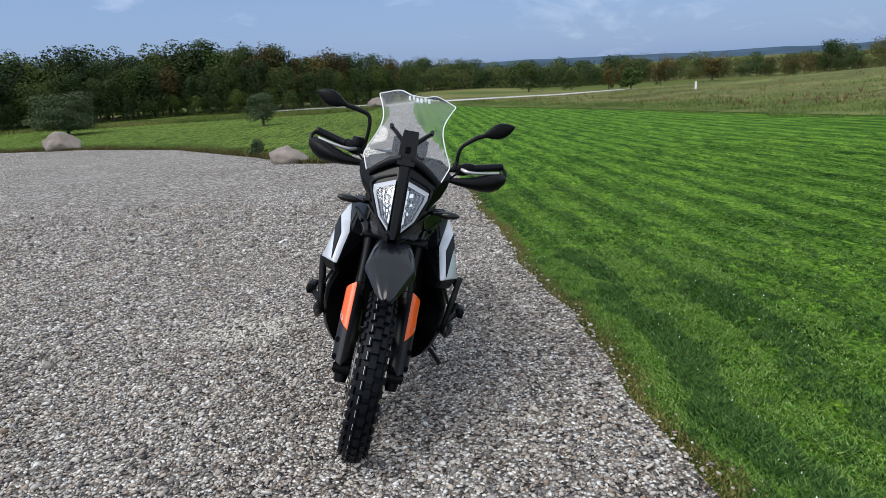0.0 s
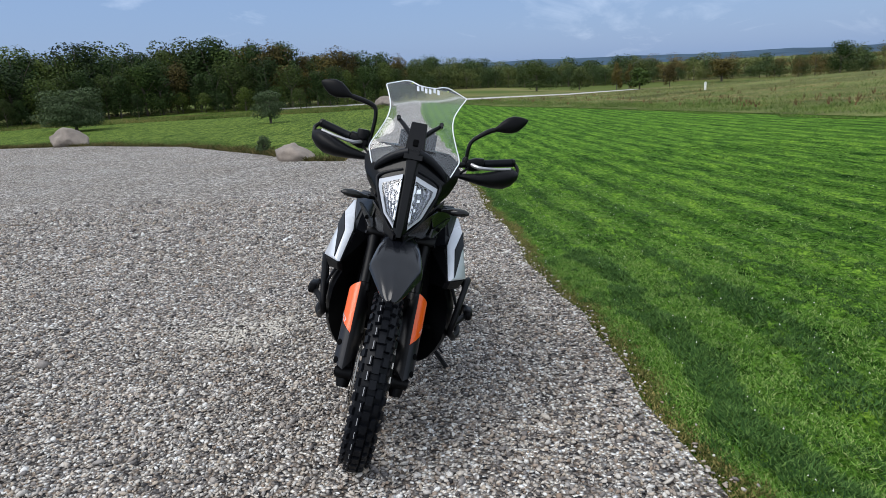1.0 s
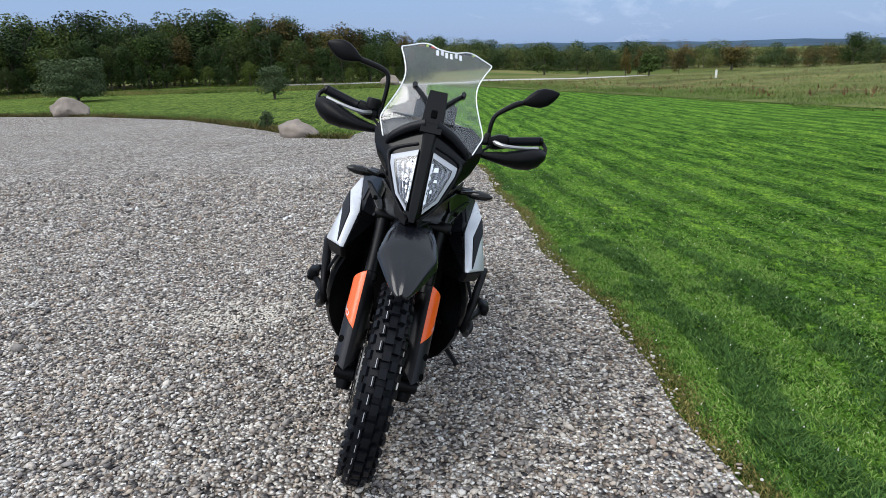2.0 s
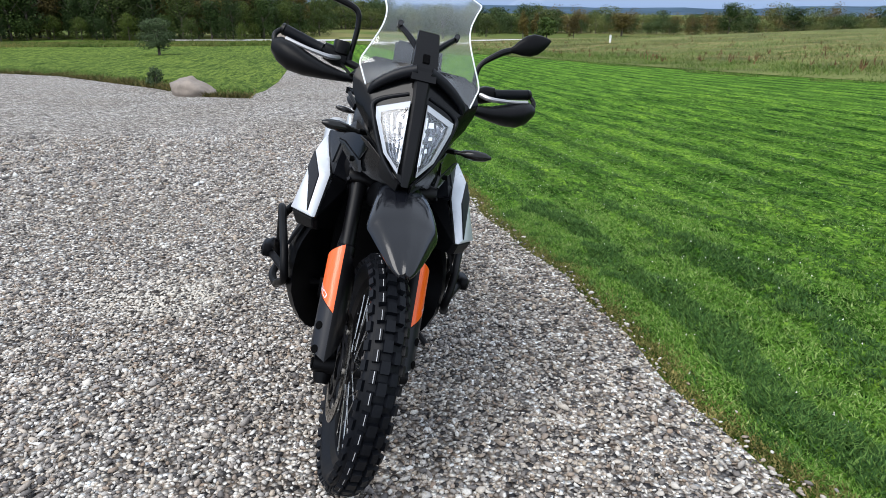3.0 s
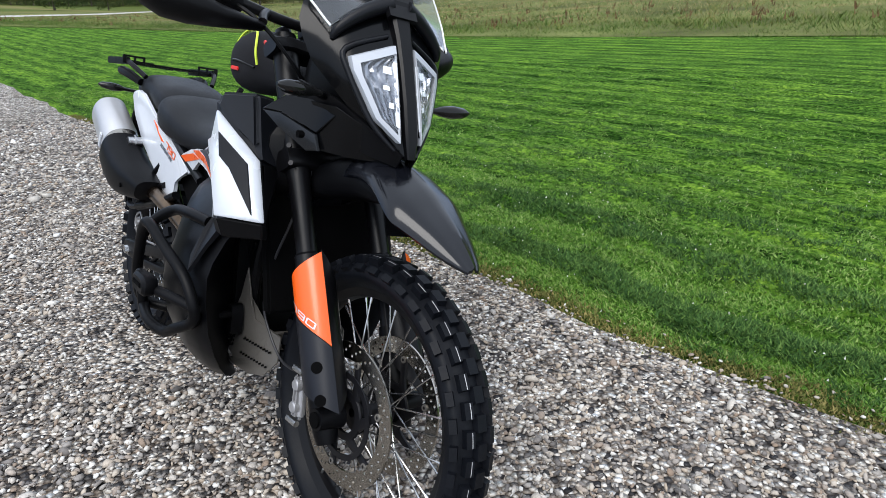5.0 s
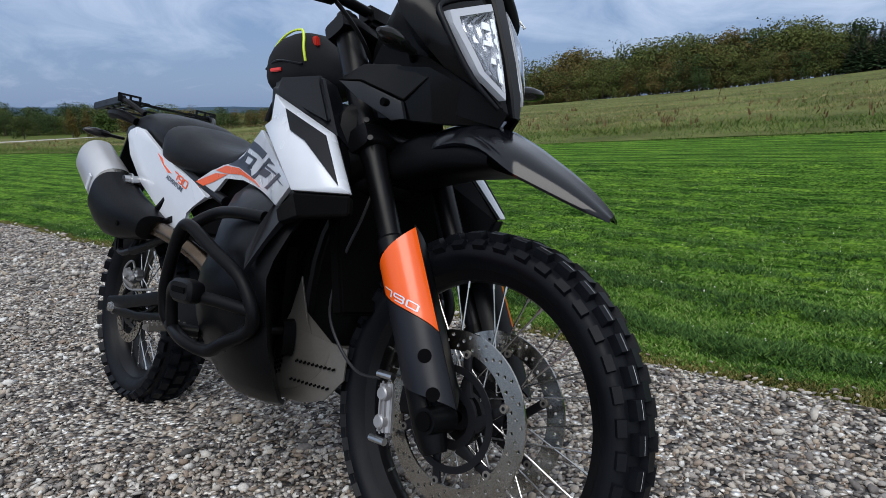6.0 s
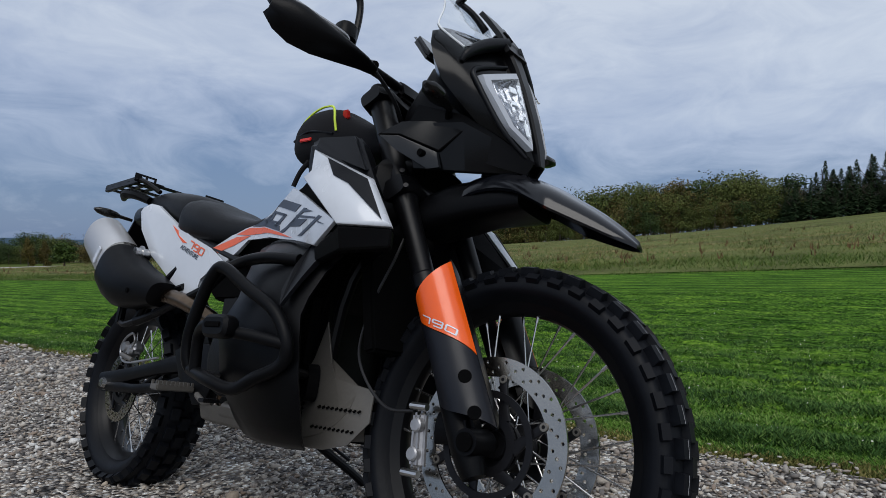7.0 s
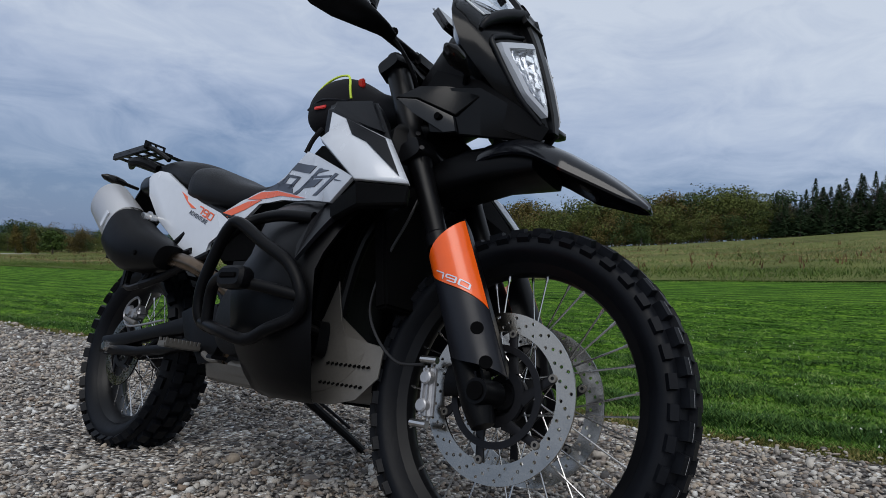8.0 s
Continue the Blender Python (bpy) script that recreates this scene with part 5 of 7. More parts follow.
mirrored(guard_number, "guard_number", WHITE, fork, "white 790 lettering", TURNED)
for s in (-1, 1):
    cal = block((1.388, s * 0.094, 0.333), (0.024, 0.026, 0.112), (0, -6, 0), 0.010, None, 3)
    for dz in (-0.027, 0.027):
        tube([(1.382, s * 0.098, 0.333 + dz), (1.381, s * 0.109, 0.333 + dz), (1.381, s * 0.112, 0.333 + dz)], [0.0150, 0.0140, 0.011], 18, 1, cal)
    block((1.379, s * 0.104, 0.333), (0.014, 0.012, 0.10), (0, -4, 0), 0.005, cal)
    c = part("brake_caliper", cal, CALIPER, fork, "grey ribbed brake caliper", TURNED)
    part("caliper_bracket", loft([oval((1.42, s * 0.088, 0.36), (0, 1, 0), (0, 0, 1), 0.010, 0.030), oval((1.47, s * 0.092, 0.37), (0, 1, 0), (0, 0, 1), 0.012, 0.035)]), BLACK, c, "", TURNED)
    for dz in (-0.062, 0.062):
        part("caliper_bolt", tube([(1.360, s * 0.104, 0.333 + dz), (1.400, s * 0.104, 0.333 + dz)], 0.0075, 10, 1), CHROME, c, "", TURNED)

part("brake_hose", tube([(1.25, -0.055, 0.88), (1.268, -0.085, 0.80), (1.262, -0.112, 0.70), (1.225, -0.12, 0.60), (1.20, -0.115, 0.50), (1.225, -0.105, 0.435), (1.29, -0.10, 0.385), (1.365, -0.10, 0.385)], 0.0033, 8, 6), HOSE, fork, "thin grey sleeved brake hose", TURNED)


def fender():
    st = [(1.235, 0.815, 0.044, 0.050), (1.30, 0.858, 0.052, 0.062), (1.375, 0.896, 0.062, 0.052), (1.45, 0.904, 0.072, 0.050), (1.52, 0.889, 0.085, 0.050), (1.580, 0.861, 0.096, 0.054), (1.608, 0.845, 0.097, 0.054), (1.630, 0.831, 0.087, 0.050), (1.680, 0.799, 0.064, 0.040), (1.722, 0.767, 0.043, 0.026), (1.748, 0.744, 0.027, 0.012), (1.760, 0.732, 0.014, 0.005)]
    pts = [curve_points([(a[0], 0, a[1]) for a in st], 3), curve_points([(a[0], a[2], a[3]) for a in st], 3)]
    rings = []
    for p, w in zip(*pts):
        top, under = [], []
        for k in range(17):
            u = -1 + k / 8
            drop = w.z * (abs(u) ** 2.2)
            ridge = 0.006 * max(0, 1 - abs(u) * 4)
            y = w.y * math.sin(u * math.pi / 2) ** 1 if abs(u) < 1 else w.y * u
            top.append(Vector((p.x, y, p.z - drop + ridge)))
            under.append(Vector((p.x, y * 0.95, p.z - drop - 0.005 + ridge)))
        rings.append(top + under[::-1])
    return loft(rings)


fen = part("front_fender", fender(), SATIN_GREY, bike, "glossy black high beak fender", TURNED, 28)
part("fender_mount", loft([oval((1.25, 0, 0.815), (0, 1, 0), (0, 0, 1), 0.075, 0.040, 4), oval((1.34, 0, 0.837), (0, 1, 0), (0, 0, 1), 0.066, 0.050, 4), oval((1.42, 0, 0.846), (0, 1, 0), (0, 0, 1), 0.060, 0.046, 4), oval((1.53, 0, 0.825), (0, 1, 0), (0, 0, 1), 0.070, 0.018, 4)]), BLACK, fen, "", TURNED)

bar_half = [(1.055, 0.405, 1.213), (1.075, 0.28, 1.184), (1.105, 0.16, 1.158), (1.118, 0.09, 1.148), (1.118, 0.0, 1.146)]
handlebar = part("handlebar", tube([(x, -y, z) for x, y, z in bar_half] + [(x, y, z) for x, y, z in bar_half[-2::-1]], 0.0125, 12, 5), SATIN, bike, "black tapered handlebar turned slightly left", BARS)
part("bar_clamp", block((1.112, 0, 1.138), (0.050, 0.13, 0.05), (0, -15, 0), 0.010), SATIN, handlebar, "", BARS)


def mirror_head(s, root, tip):
    """A leaf-shaped mirror shell from its root on the stem to its outer tip, and the pane on its rear face."""
    root, tip = Vector(root), Vector(tip)
    along = tip - root
    across = Vector((0, -along.z * s, along.y * s)).normalized()
    rings = []
    for u, a, b in ((0.0, 0.008, 0.009), (0.10, 0.013, 0.014), (0.24, 0.024, 0.021), (0.44, 0.034, 0.025), (0.62, 0.034, 0.024), (0.80, 0.024, 0.017), (0.93, 0.012, 0.009), (1.0, 0.002, 0.003)):
        rings.append(oval(root + along * u, across, (1, 0, 0), a, b * 0.75, 2.3, 18))
    pane = [root + along * u + across * w - Vector((0.019, 0, 0)) for u, w in ((0.22, 0.016), (0.42, 0.028), (0.62, 0.028), (0.82, 0.016), (0.82, -0.016), (0.62, -0.028), (0.42, -0.028), (0.22, -0.016))]
    return loft(rings), plate(pane, (-0.002, 0, 0))


MIRRORS = {-1: [(1.088, -0.205, 1.180), (1.090, -0.199, 1.250), (1.090, -0.200, 1.300), (1.088, -0.212, 1.328), (1.087, -0.250, 1.341), (1.086, -0.310, 1.350)],
           1: [(1.088, 0.212, 1.180), (1.090, 0.211, 1.240), (1.089, 0.220, 1.272), (1.088, 0.245, 1.297), (1.087, 0.280, 1.325), (1.086, 0.305, 1.338)]}
TIPS = {-1: (1.074, -0.444, 1.384), 1: (1.074, 0.438, 1.405)}
for s in (-1, 1):
    part("grip", tube([(1.054, s * 0.412, 1.2150), (1.068, s * 0.315, 1.193), (1.073, s * 0.290, 1.187)], [0.0175, 0.0165, 0.0185], 16, 2), RUBBER, handlebar, "", BARS)
    part("grip_end", tube([(1.0535, s * 0.414, 1.2155), (1.0515, s * 0.424, 1.218)], [0.0185, 0.016], 14, 1), SATIN, handlebar, "", BARS)
    part("switch_block", loft([oval((1.078, s * 0.285, 1.185), (1, 0, 0), (0, 0, 1), 0.024, 0.026, 3), oval((1.086, s * 0.25, 1.177), (1, 0, 0), (0, 0, 1), 0.028, 0.030, 3), oval((1.094, s * 0.215, 1.168), (1, 0, 0), (0, 0, 1), 0.020, 0.022, 3)]), BLACK, handlebar, "", BARS)
    part("mirror_socket", tube([(1.088, s * 0.208, 1.165), (1.088, s * 0.209, 1.192), (1.088, s * 0.209, 1.202)], [0.015, 0.014, 0.010], 12, 1), SATIN, handlebar, "", BARS)
    part("lever", tube([(1.105, s * 0.235, 1.176), (1.135, s * 0.27, 1.170), (1.125, s * 0.34, 1.178), (1.105, s * 0.405, 1.190)], [0.009, 0.008, 0.006, 0.007], 8, 4), CALIPER, handlebar, "bare metal hand lever", BARS)
    st = [(0.185, 1.150, 1.122, 0.011, 0.020), (0.225, 1.145, 1.122, 0.016, 0.036), (0.28, 1.128, 1.124, 0.025, 0.056), (0.335, 1.108, 1.131, 0.037, 0.066), (0.385, 1.092, 1.143, 0.045, 0.064), (0.420, 1.080, 1.154, 0.038, 0.052), (0.444, 1.072, 1.163, 0.019, 0.026)]
    rings = []
    for y, x, z, b, a in st:
        front, back = [], []
        for k in range(13):
            t = radians(-90 + 15 * k)
            front.append(Vector((x + math.cos(t) * a, s * y, z + math.sin(t) * b)))
            back.append(Vector((x + math.cos(t) * (a - 0.004) - 0.001, s * (y - 0.003), z + math.sin(t) * (b - 0.004))))
        rings.append(front + back[::-1])
    hg = part("hand_guard", loft(rings), BLACK, handlebar, "black plastic hand guard", BARS, 50)
    part("guard_arm", tube([(1.165, s * 0.19, 1.130), (1.135, s * 0.175, 1.148), (1.108, s * 0.155, 1.160)], 0.010, 10, 4), SATIN, hg, "", BARS)
    part("guard_end_arm", tube([(1.09, s * 0.436, 1.166), (1.068, s * 0.440, 1.195), (1.053, s * 0.420, 1.2165)], 0.008, 10, 4), SATIN, hg, "", BARS)
    mir = part("mirror", tube(MIRRORS[s], [0.0075, 0.0085, 0.0085, 0.0095, 0.011, 0.011], 10, 5), SATIN, handlebar, "black rear-view mirror on a bent stem", BARS)
    shell, pane = mirror_head(s, MIRRORS[s][-1], TIPS[s])
    part("mirror_shell", shell, BLACK, mir, "", BARS, 45)
    part("mirror_pane", pane, MIRROR, mir, "", BARS)
    part("clutch_cable" if s > 0 else "throttle_cable", tube([(1.10, s * 0.235, 1.165), (1.15, s * 0.19, 1.13), (1.18, s * 0.12, 1.06), (1.17, s * 0.06, 1.0)], 0.0048, 8, 6), BLACK, handlebar, "", BARS)
part("brake_reservoir", loft([oval((1.095, -0.235, z), (1, 0, 0), (0, 1, 0), a, a, 2.4, 20) for z, a in ((1.185, 0.018), (1.190, 0.026), (1.222, 0.026), (1.228, 0.022))]), BLACK, handlebar, "small black brake fluid pot", BARS)


# ---- mask, headlight, screen ----
MASK = [  # height; front middle; shoulder; rear edge
    (0.893, 1.530, (1.522, 0.012), (1.498, 0.026)), (0.925, 1.522, (1.500, 0.038), (1.462, 0.050)), (0.965, 1.510, (1.476, 0.068), (1.430, 0.086)), (1.010, 1.496, (1.451, 0.095), (1.398, 0.120)),
    (1.060, 1.477, (1.424, 0.120), (1.368, 0.160)), (1.105, 1.460, (1.402, 0.130), (1.356, 0.180)), (1.140, 1.442, (1.382, 0.132), (1.348, 0.186)), (1.180, 1.420, (1.362, 0.122), (1.335, 0.172)), (1.207, 1.405, (1.348, 0.100), (1.325, 0.135))]



def mask_at(y, z):
    """Place on the mask's front face."""
    zs = [m[0] for m in MASK]
    xf, xs, ys = np.interp(z, zs, [m[1] for m in MASK]), np.interp(z, zs, [m[2][0] for m in MASK]), np.interp(z, zs, [m[2][1] for m in MASK])
    u = abs(y) / ys
    return Vector((float(xf + (xs - xf) * u ** 1.15), y, z))


def mask_shell():
    rings = []
    for z, xf, (xs, ys), (xr, yr) in MASK:
        right = [Vector((xr - 0.06, -yr * 0.55, z)), Vector((xr, -yr, z)), Vector((xr + (xs - xr) * 0.5, -(yr + (ys - yr) * 0.42), z)), Vector((xs, -ys, z))]
        face = [mask_at(-ys * u, z) for u in (0.75, 0.5, 0.25)]
        half = right + face
        rings.append(half + [Vector((xf, 0, z))] + [Vector((p.x, -p.y, p.z)) for p in half[::-1]])
    return loft(rings)


mask = part("headlight_mask", mask_shell(), MASK_PLASTIC, bike, "black angular headlight fairing", STILL, 24)


def face_poly(s, corners, lift):
    pts = []
    for i, (a, za) in enumerate(corners):
        b, zb = corners[(i + 1) % len(corners)]
        for k in range(5):
            y, z = a + (b - a) * k / 5, za + (zb - za) * k / 5
            p = mask_at(s * y, z)
            pts.append(p + Vector((lift, s * lift * 0.3, 0)))
    return pts


OUTER = [(0.020, 1.112), (0.106, 1.076), (0.103, 1.050), (0.066, 0.962), (0.022, 0.918)]
INNER = [(0.0205, 1.096), (0.091, 1.066), (0.088, 1.043), (0.057, 0.965), (0.0225, 0.930)]
for s in (-1, 1):
    o, n = face_poly(s, OUTER, 0.014), face_poly(s, INNER, 0.016)
    bm = bmesh.new()
    a, b, c, d = [bm.verts.new(p) for p in o], [bm.verts.new(p) for p in n], [bm.verts.new(p - Vector((0.020, 0, 0))) for p in o], [bm.verts.new(p - Vector((0.018, 0, 0))) for p in n]
    for k in range(len(a)):
        j = (k + 1) % len(a)
        bm.faces.new((a[k], a[j], b[j], b[k])), bm.faces.new((c[j], c[k], a[k], a[j])), bm.faces.new((b[k], b[j], d[j], d[k]))
    lamp = part("light_surround", bm, DRL, mask, "white daytime-light surround of the headlight")
    bm = bmesh.new()
    ni, nj = 13, 17
    vs = []
    for j in range(nj):
        v = j / (nj - 1)
        z = 1.092 + (0.934 - 1.092) * v
        wide = float(np.interp(z, [0.930, 0.965, 1.043, 1.066, 1.096], [0.002, 0.033, 0.064, 0.068, 0.004]))
        row = []
        for i in range(ni):
            u = i / (ni - 1)
            y = 0.0245 + wide * u
            p = mask_at(s * y, z)
            rib = 0.003 * math.sin(j * 2.1 + i) + (0.009 if i % 3 == 0 else 0.0)
            row.append(bm.verts.new(p + Vector((0.014 - 0.005 * math.sin(math.pi * u) - rib * 0.7, 0, 0))))
        vs.append(row)
    for j in range(nj - 1):
        for i in range(ni - 1):
            bm.faces.new((vs[j][i], vs[j][i + 1], vs[j + 1][i + 1], vs[j + 1][i]))
    part("reflector", bm, REFLECTOR, lamp, "faceted chrome reflector", STILL, 20)
    part("light_bar", plate([mask_at(s * y, z) + Vector((0.0145, 0, 0)) for y, z in ((0.0245, 1.078), (0.0315, 1.078), (0.0315, 0.952), (0.0245, 0.946))], (-0.004, 0, 0)), BULB, lamp, "lit light bar beside the middle ridge")
    for y, z, w, h in ((0.036, 1.052, 0.016, 0.016), (0.042, 1.020, 0.012, 0.010), (0.036, 0.985, 0.008, 0.012)):
        part("low_beam_lamp", plate([mask_at(s * (y + a * w), z + c * h) + Vector((0.0140, 0, 0)) for a, c in ((0, 0), (1, 0.1), (0.85, 1), (0.1, 0.9))], (-0.003, 0, 0)), BULB, lamp)
    part("lamp_lens", plate(face_poly(s, INNER, 0.0165), (-0.0015, 0, 0)), SCREEN, lamp, "clear headlight lens").visible_shadow = False


def ridge():
    rings = []
    for z, w, lift in ((0.888, 0.010, 0.006), (0.93, 0.016, 0.010), (1.00, 0.017, 0.011), (1.07, 0.018, 0.012), (1.13, 0.020, 0.014), (1.18, 0.024, 0.018), (1.205, 0.030, 0.024)):
        x = mask_at(0.0, min(z, 1.205)).x
        rings.append([Vector((x - 0.03, -w, z)), Vector((x + lift * 0.6, -w, z)), Vector((x + lift, -w * 0.7, z)), Vector((x + lift, w * 0.7, z)), Vector((x + lift * 0.6, w, z)), Vector((x - 0.03, w, z))])
    return loft(rings)


part("middle_ridge", ridge(), SATIN, mask, "satin black ridge down the middle of the headlight")


def tongue():
    bm = loft([[Vector((x, -w, z)), Vector((x + 0.010, -w * 0.96, z + 0.006)), Vector((x + 0.010, w * 0.96, z + 0.006)), Vector((x, w, z))] for x, w, z in ((1.438, 0.036, 1.165), (1.408, 0.036, 1.215), (1.372, 0.034, 1.262), (1.342, 0.031, 1.298))])
    return bm


part("screen_tongue", tongue(), SATIN, mask, "black tongue that carries the windscreen")
part("tongue_slot", block((1.410, 0, 1.228), (0.012, 0.020, 0.030), (0, -34, 0), 0.002), HOLE, mask)
for s in (-1, 1):
    line = [mask_at(s * y, z) + Vector((f, 0, 0)) for y, z, f in ((0.018, 1.196, 0.020), (0.060, 1.178, 0.020), (0.100, 1.152, 0.018), (0.128, 1.126, 0.012), (0.136, 1.106, 0.0))]
    part("brow", tube(line, [0.017, 0.016, 0.014, 0.011, 0.005], 8, 4), GREY_PLASTIC, mask, "raised black brow above the headlight", STILL, 60)
    rib = [mask_at(s * y, z) + Vector((0.004, 0, 0)) for y, z in ((0.030, 1.130), (0.114, 1.092), (0.113, 1.048), (0.074, 0.955), (0.030, 0.902))]
    part("lamp_rib", tube(rib, [0.004, 0.006, 0.006, 0.006, 0.004], 8, 4), GREY_PLASTIC, mask, "", STILL, 60)
    part("lower_cheek", plate([(1.528, s * 0.020, 0.893), (1.47, s * 0.066, 0.940), (1.40, s * 0.112, 0.990), (1.30, s * 0.150, 1.020), (1.27, s * 0.145, 0.985), (1.36, s * 0.108, 0.925), (1.45, s * 0.060, 0.885), (1.51, s * 0.020, 0.868)], 0.006 * s), BLACK, mask, "")
    arm = tube([(1.360, s * 0.020, 1.250), (1.342, s * 0.055, 1.284), (1.320, s * 0.083, 1.306)], [0.010, 0.009, 0.008], 8, 4)
    part("screen_arm", arm, GREY_PLASTIC, mask, "grey bracket arm behind the windscreen")
    part("screen_bolt", tube([(1.316, s * 0.083, 1.302), (1.338, s * 0.083, 1.313)], 0.0085, 12, 1), GLOSS, mask)


SCREEN_ROWS = [(1.128, 0.150, 1.425), (1.160, 0.165, 1.395), (1.190, 0.174, 1.372), (1.245, 0.150, 1.352), (1.300, 0.129, 1.322), (1.345, 0.126, 1.285), (1.390, 0.143, 1.235), (1.420, 0.160, 1.195), (1.431, 0.163, 1.180)]


def screen_line(u):
    """One line up the screen; its foot rises to the middle, its upper edge has two low humps."""
    pts, last = [], len(SCREEN_ROWS) - 1
    for k, (z, w, x) in enumerate(SCREEN_ROWS):
        y = w * u
        foot = 0.072 * max(0.0, 1 - k / 3) * (1 - abs(u) ** 1.5)
        hump = float(np.interp(abs(u), [0, 0.2, 0.42, 0.55, 1], [0.014, 0.016, 0.028, 0.027, 0.0])) * max(0.0, (k - last + 2) / 2)
        pts.append(Vector((x - 0.95 * y * y + 0.010 - foot * 0.55 - hump * 0.8, y, z + foot + hump)))
    return curve_points(pts, 4)


def windscreen():
    cols = [screen_line(-1 + k / 10) for k in range(21)]
    n = len(cols[0])
    rings = []
    for i in range(n):
        front = [cols[k][i] for k in range(21)]
        rings.append(front + [p - Vector((0.0036, 0, 0.0022)) for p in front[::-1]])
    return loft(rings)


screen = part("windscreen", windscreen(), SCREEN, bike, "tall clear plastic windscreen with a waisted outline", STILL, 40)
screen.visible_shadow = False
edge = screen_line(-1) + [screen_line(-1 + k / 10)[-1] for k in range(1, 20)] + screen_line(1)[::-1]
part("screen_edge", tube(edge, 0.0024, 6, 1), SCREEN_EDGE, screen, "pale polished edge of the windscreen")
for k in range(6):
    y = 0.008 - 0.0165 * k
    z0 = 1.424 + 0.004 * math.sin(k * 1.9)
    pts = []
    for dy, dz in ((0, 0), (-0.010, -0.001), (-0.006, 0.017), (0.003, 0.018)):
        x = float(np.interp(z0 + dz, [r[0] for r in SCREEN_ROWS], [r[2] for r in SCREEN_ROWS])) - 0.95 * (y + dy) ** 2 + 0.014
        pts.append(Vector((x, -(y + dy) - 0.03, z0 + dz)))
    part("screen_mark", plate(pts, (0.001, 0, 0.001)), WHITE, screen)

for s in (-1, 1):
    rings = []
    for u, a in ((0.0, 0.006), (0.02, 0.007), (0.035, 0.012), (0.06, 0.016), (0.09, 0.013), (0.108, 0.004)):
        c = Vector((1.385 + u * 0.2, s * (0.140 + u), 0.995 + u * 0.06))
        rings.append(oval(c, (1, 0, 0), (0, 0, 1), a * 1.5, a, 2.2, 14))
    ind = part("front_indicator", loft(rings), SMOKE, mask, "dark slim front turn indicator")
    part("indicator_stalk", tube([(1.345, s * 0.10, 0.99), (1.385, s * 0.145, 0.995)], 0.008, 8, 1), BLACK, ind)

for s in (-1, 1):
    part("cowl_side", facets(s, {"rear_up": (1.262, 0.150, 0.985), "rear_low": (1.285, 0.130, 0.880), "mid_up": (1.400, 0.112, 0.975), "mid_low": (1.395, 0.085, 0.872), "chin_up": (1.520, 0.024, 0.905), "chin_low": (1.490, 0.022, 0.872)}, [("rear_up", "rear_low", "mid_up"), ("rear_low", "mid_low", "mid_up"), ("mid_up", "mid_low", "chin_up"), ("mid_low", "chin_low", "chin_up")], 0.008), MASK_PLASTIC, mask, "gloss black cowl below the headlight fairing", STILL, 20)
part("dash", block((1.20, 0, 1.235), (0.022, 0.150, 0.095), (0, -38, 0), 0.010), GLOSS, bike, "dark instrument display behind the screen")
part("mask_frame", loft([oval((1.18, 0, 1.00), (0, 1, 0), (0, 0, 1), 0.075, 0.09, 4), oval((1.28, 0, 1.06), (0, 1, 0), (0, 0, 1), 0.110, 0.10, 4), oval((1.38, 0, 1.06), (0, 1, 0), (0, 0, 1), 0.095, 0.10, 4)]), BLACK, bike)

# ---- tank, shrouds, side panels, seat, tail ----
def panel_y(x, z):
    """Half width of the machine along its side panels."""
    return float(np.interp(x, [0.40, 0.60, 0.75, 0.918, 1.05, 1.143, 1.27], [0.118, 0.124, 0.145, 0.178, 0.222, 0.256, 0.297]))


def tail_y(x, z):
    return 0.140 - 0.05 * x


def skin(s, outline, flank, lift=0.0, thick=0.010, bevel=0.003):
    """A body panel: an outline in side view, laid along the machine's flank."""
    bm = plate([(x, 0, z) for x, z in outline], (0, -thick, 0), bevel)
    for x in (0.60, 0.675, 0.75, 0.834, 0.918, 0.984, 1.05, 1.0965, 1.143, 1.20):
        bmesh.ops.bisect_plane(bm, geom=bm.verts[:] + bm.edges[:] + bm.faces[:], plane_co=(x, 0, 0), plane_no=(1, 0, 0))
    for v in bm.verts:
        v.co.y = s * (flank(v.co.x, v.co.z) + lift + v.co.y)
    return bm


SHROUD = {"top": (1.055, 0.230, 0.929), "ear": (1.082, 0.249, 0.866), "rear": (1.047, 0.244, 0.857), "nose_up": (1.249, 0.206, 0.835), "nose_low": (1.349, 0.230, 0.715), "low_mid": (1.256, 0.296, 0.713),
          "head": (1.142, 0.253, 0.883), "bend": (1.186, 0.265, 0.833), "waist": (1.228, 0.257, 0.812), "brow": (1.255, 0.228, 0.826), "tip": (1.330, 0.243, 0.727)}
SHROUD_FACES = [("top", "head", "nose_up"), ("head", "brow", "nose_up"), ("nose_up", "brow", "nose_low"), ("brow", "tip", "nose_low"), ("head", "bend", "brow"), ("bend", "waist", "brow"), ("waist", "tip", "brow"),
                ("waist", "low_mid", "tip"), ("tip", "low_mid", "nose_low"), ("rear", "low_mid", "bend"), ("bend", "low_mid", "waist"), ("rear", "bend", "ear"), ("ear", "bend", "head"), ("ear", "head", "top")]
INSERT = {k: (SHROUD[k][0] + 0.0025, SHROUD[k][1] + 0.0035, SHROUD[k][2] + 0.001) for k in ("head", "bend", "waist", "brow", "tip")}
TRIM = {"front": (1.347, 0.228, 0.711), "mid": (1.256, 0.291, 0.709), "rear": (1.143, 0.254, 0.681), "rear_low": (1.138, 0.242, 0.650), "mid_low": (1.250, 0.272, 0.664), "front_low": (1.338, 0.220, 0.676)}


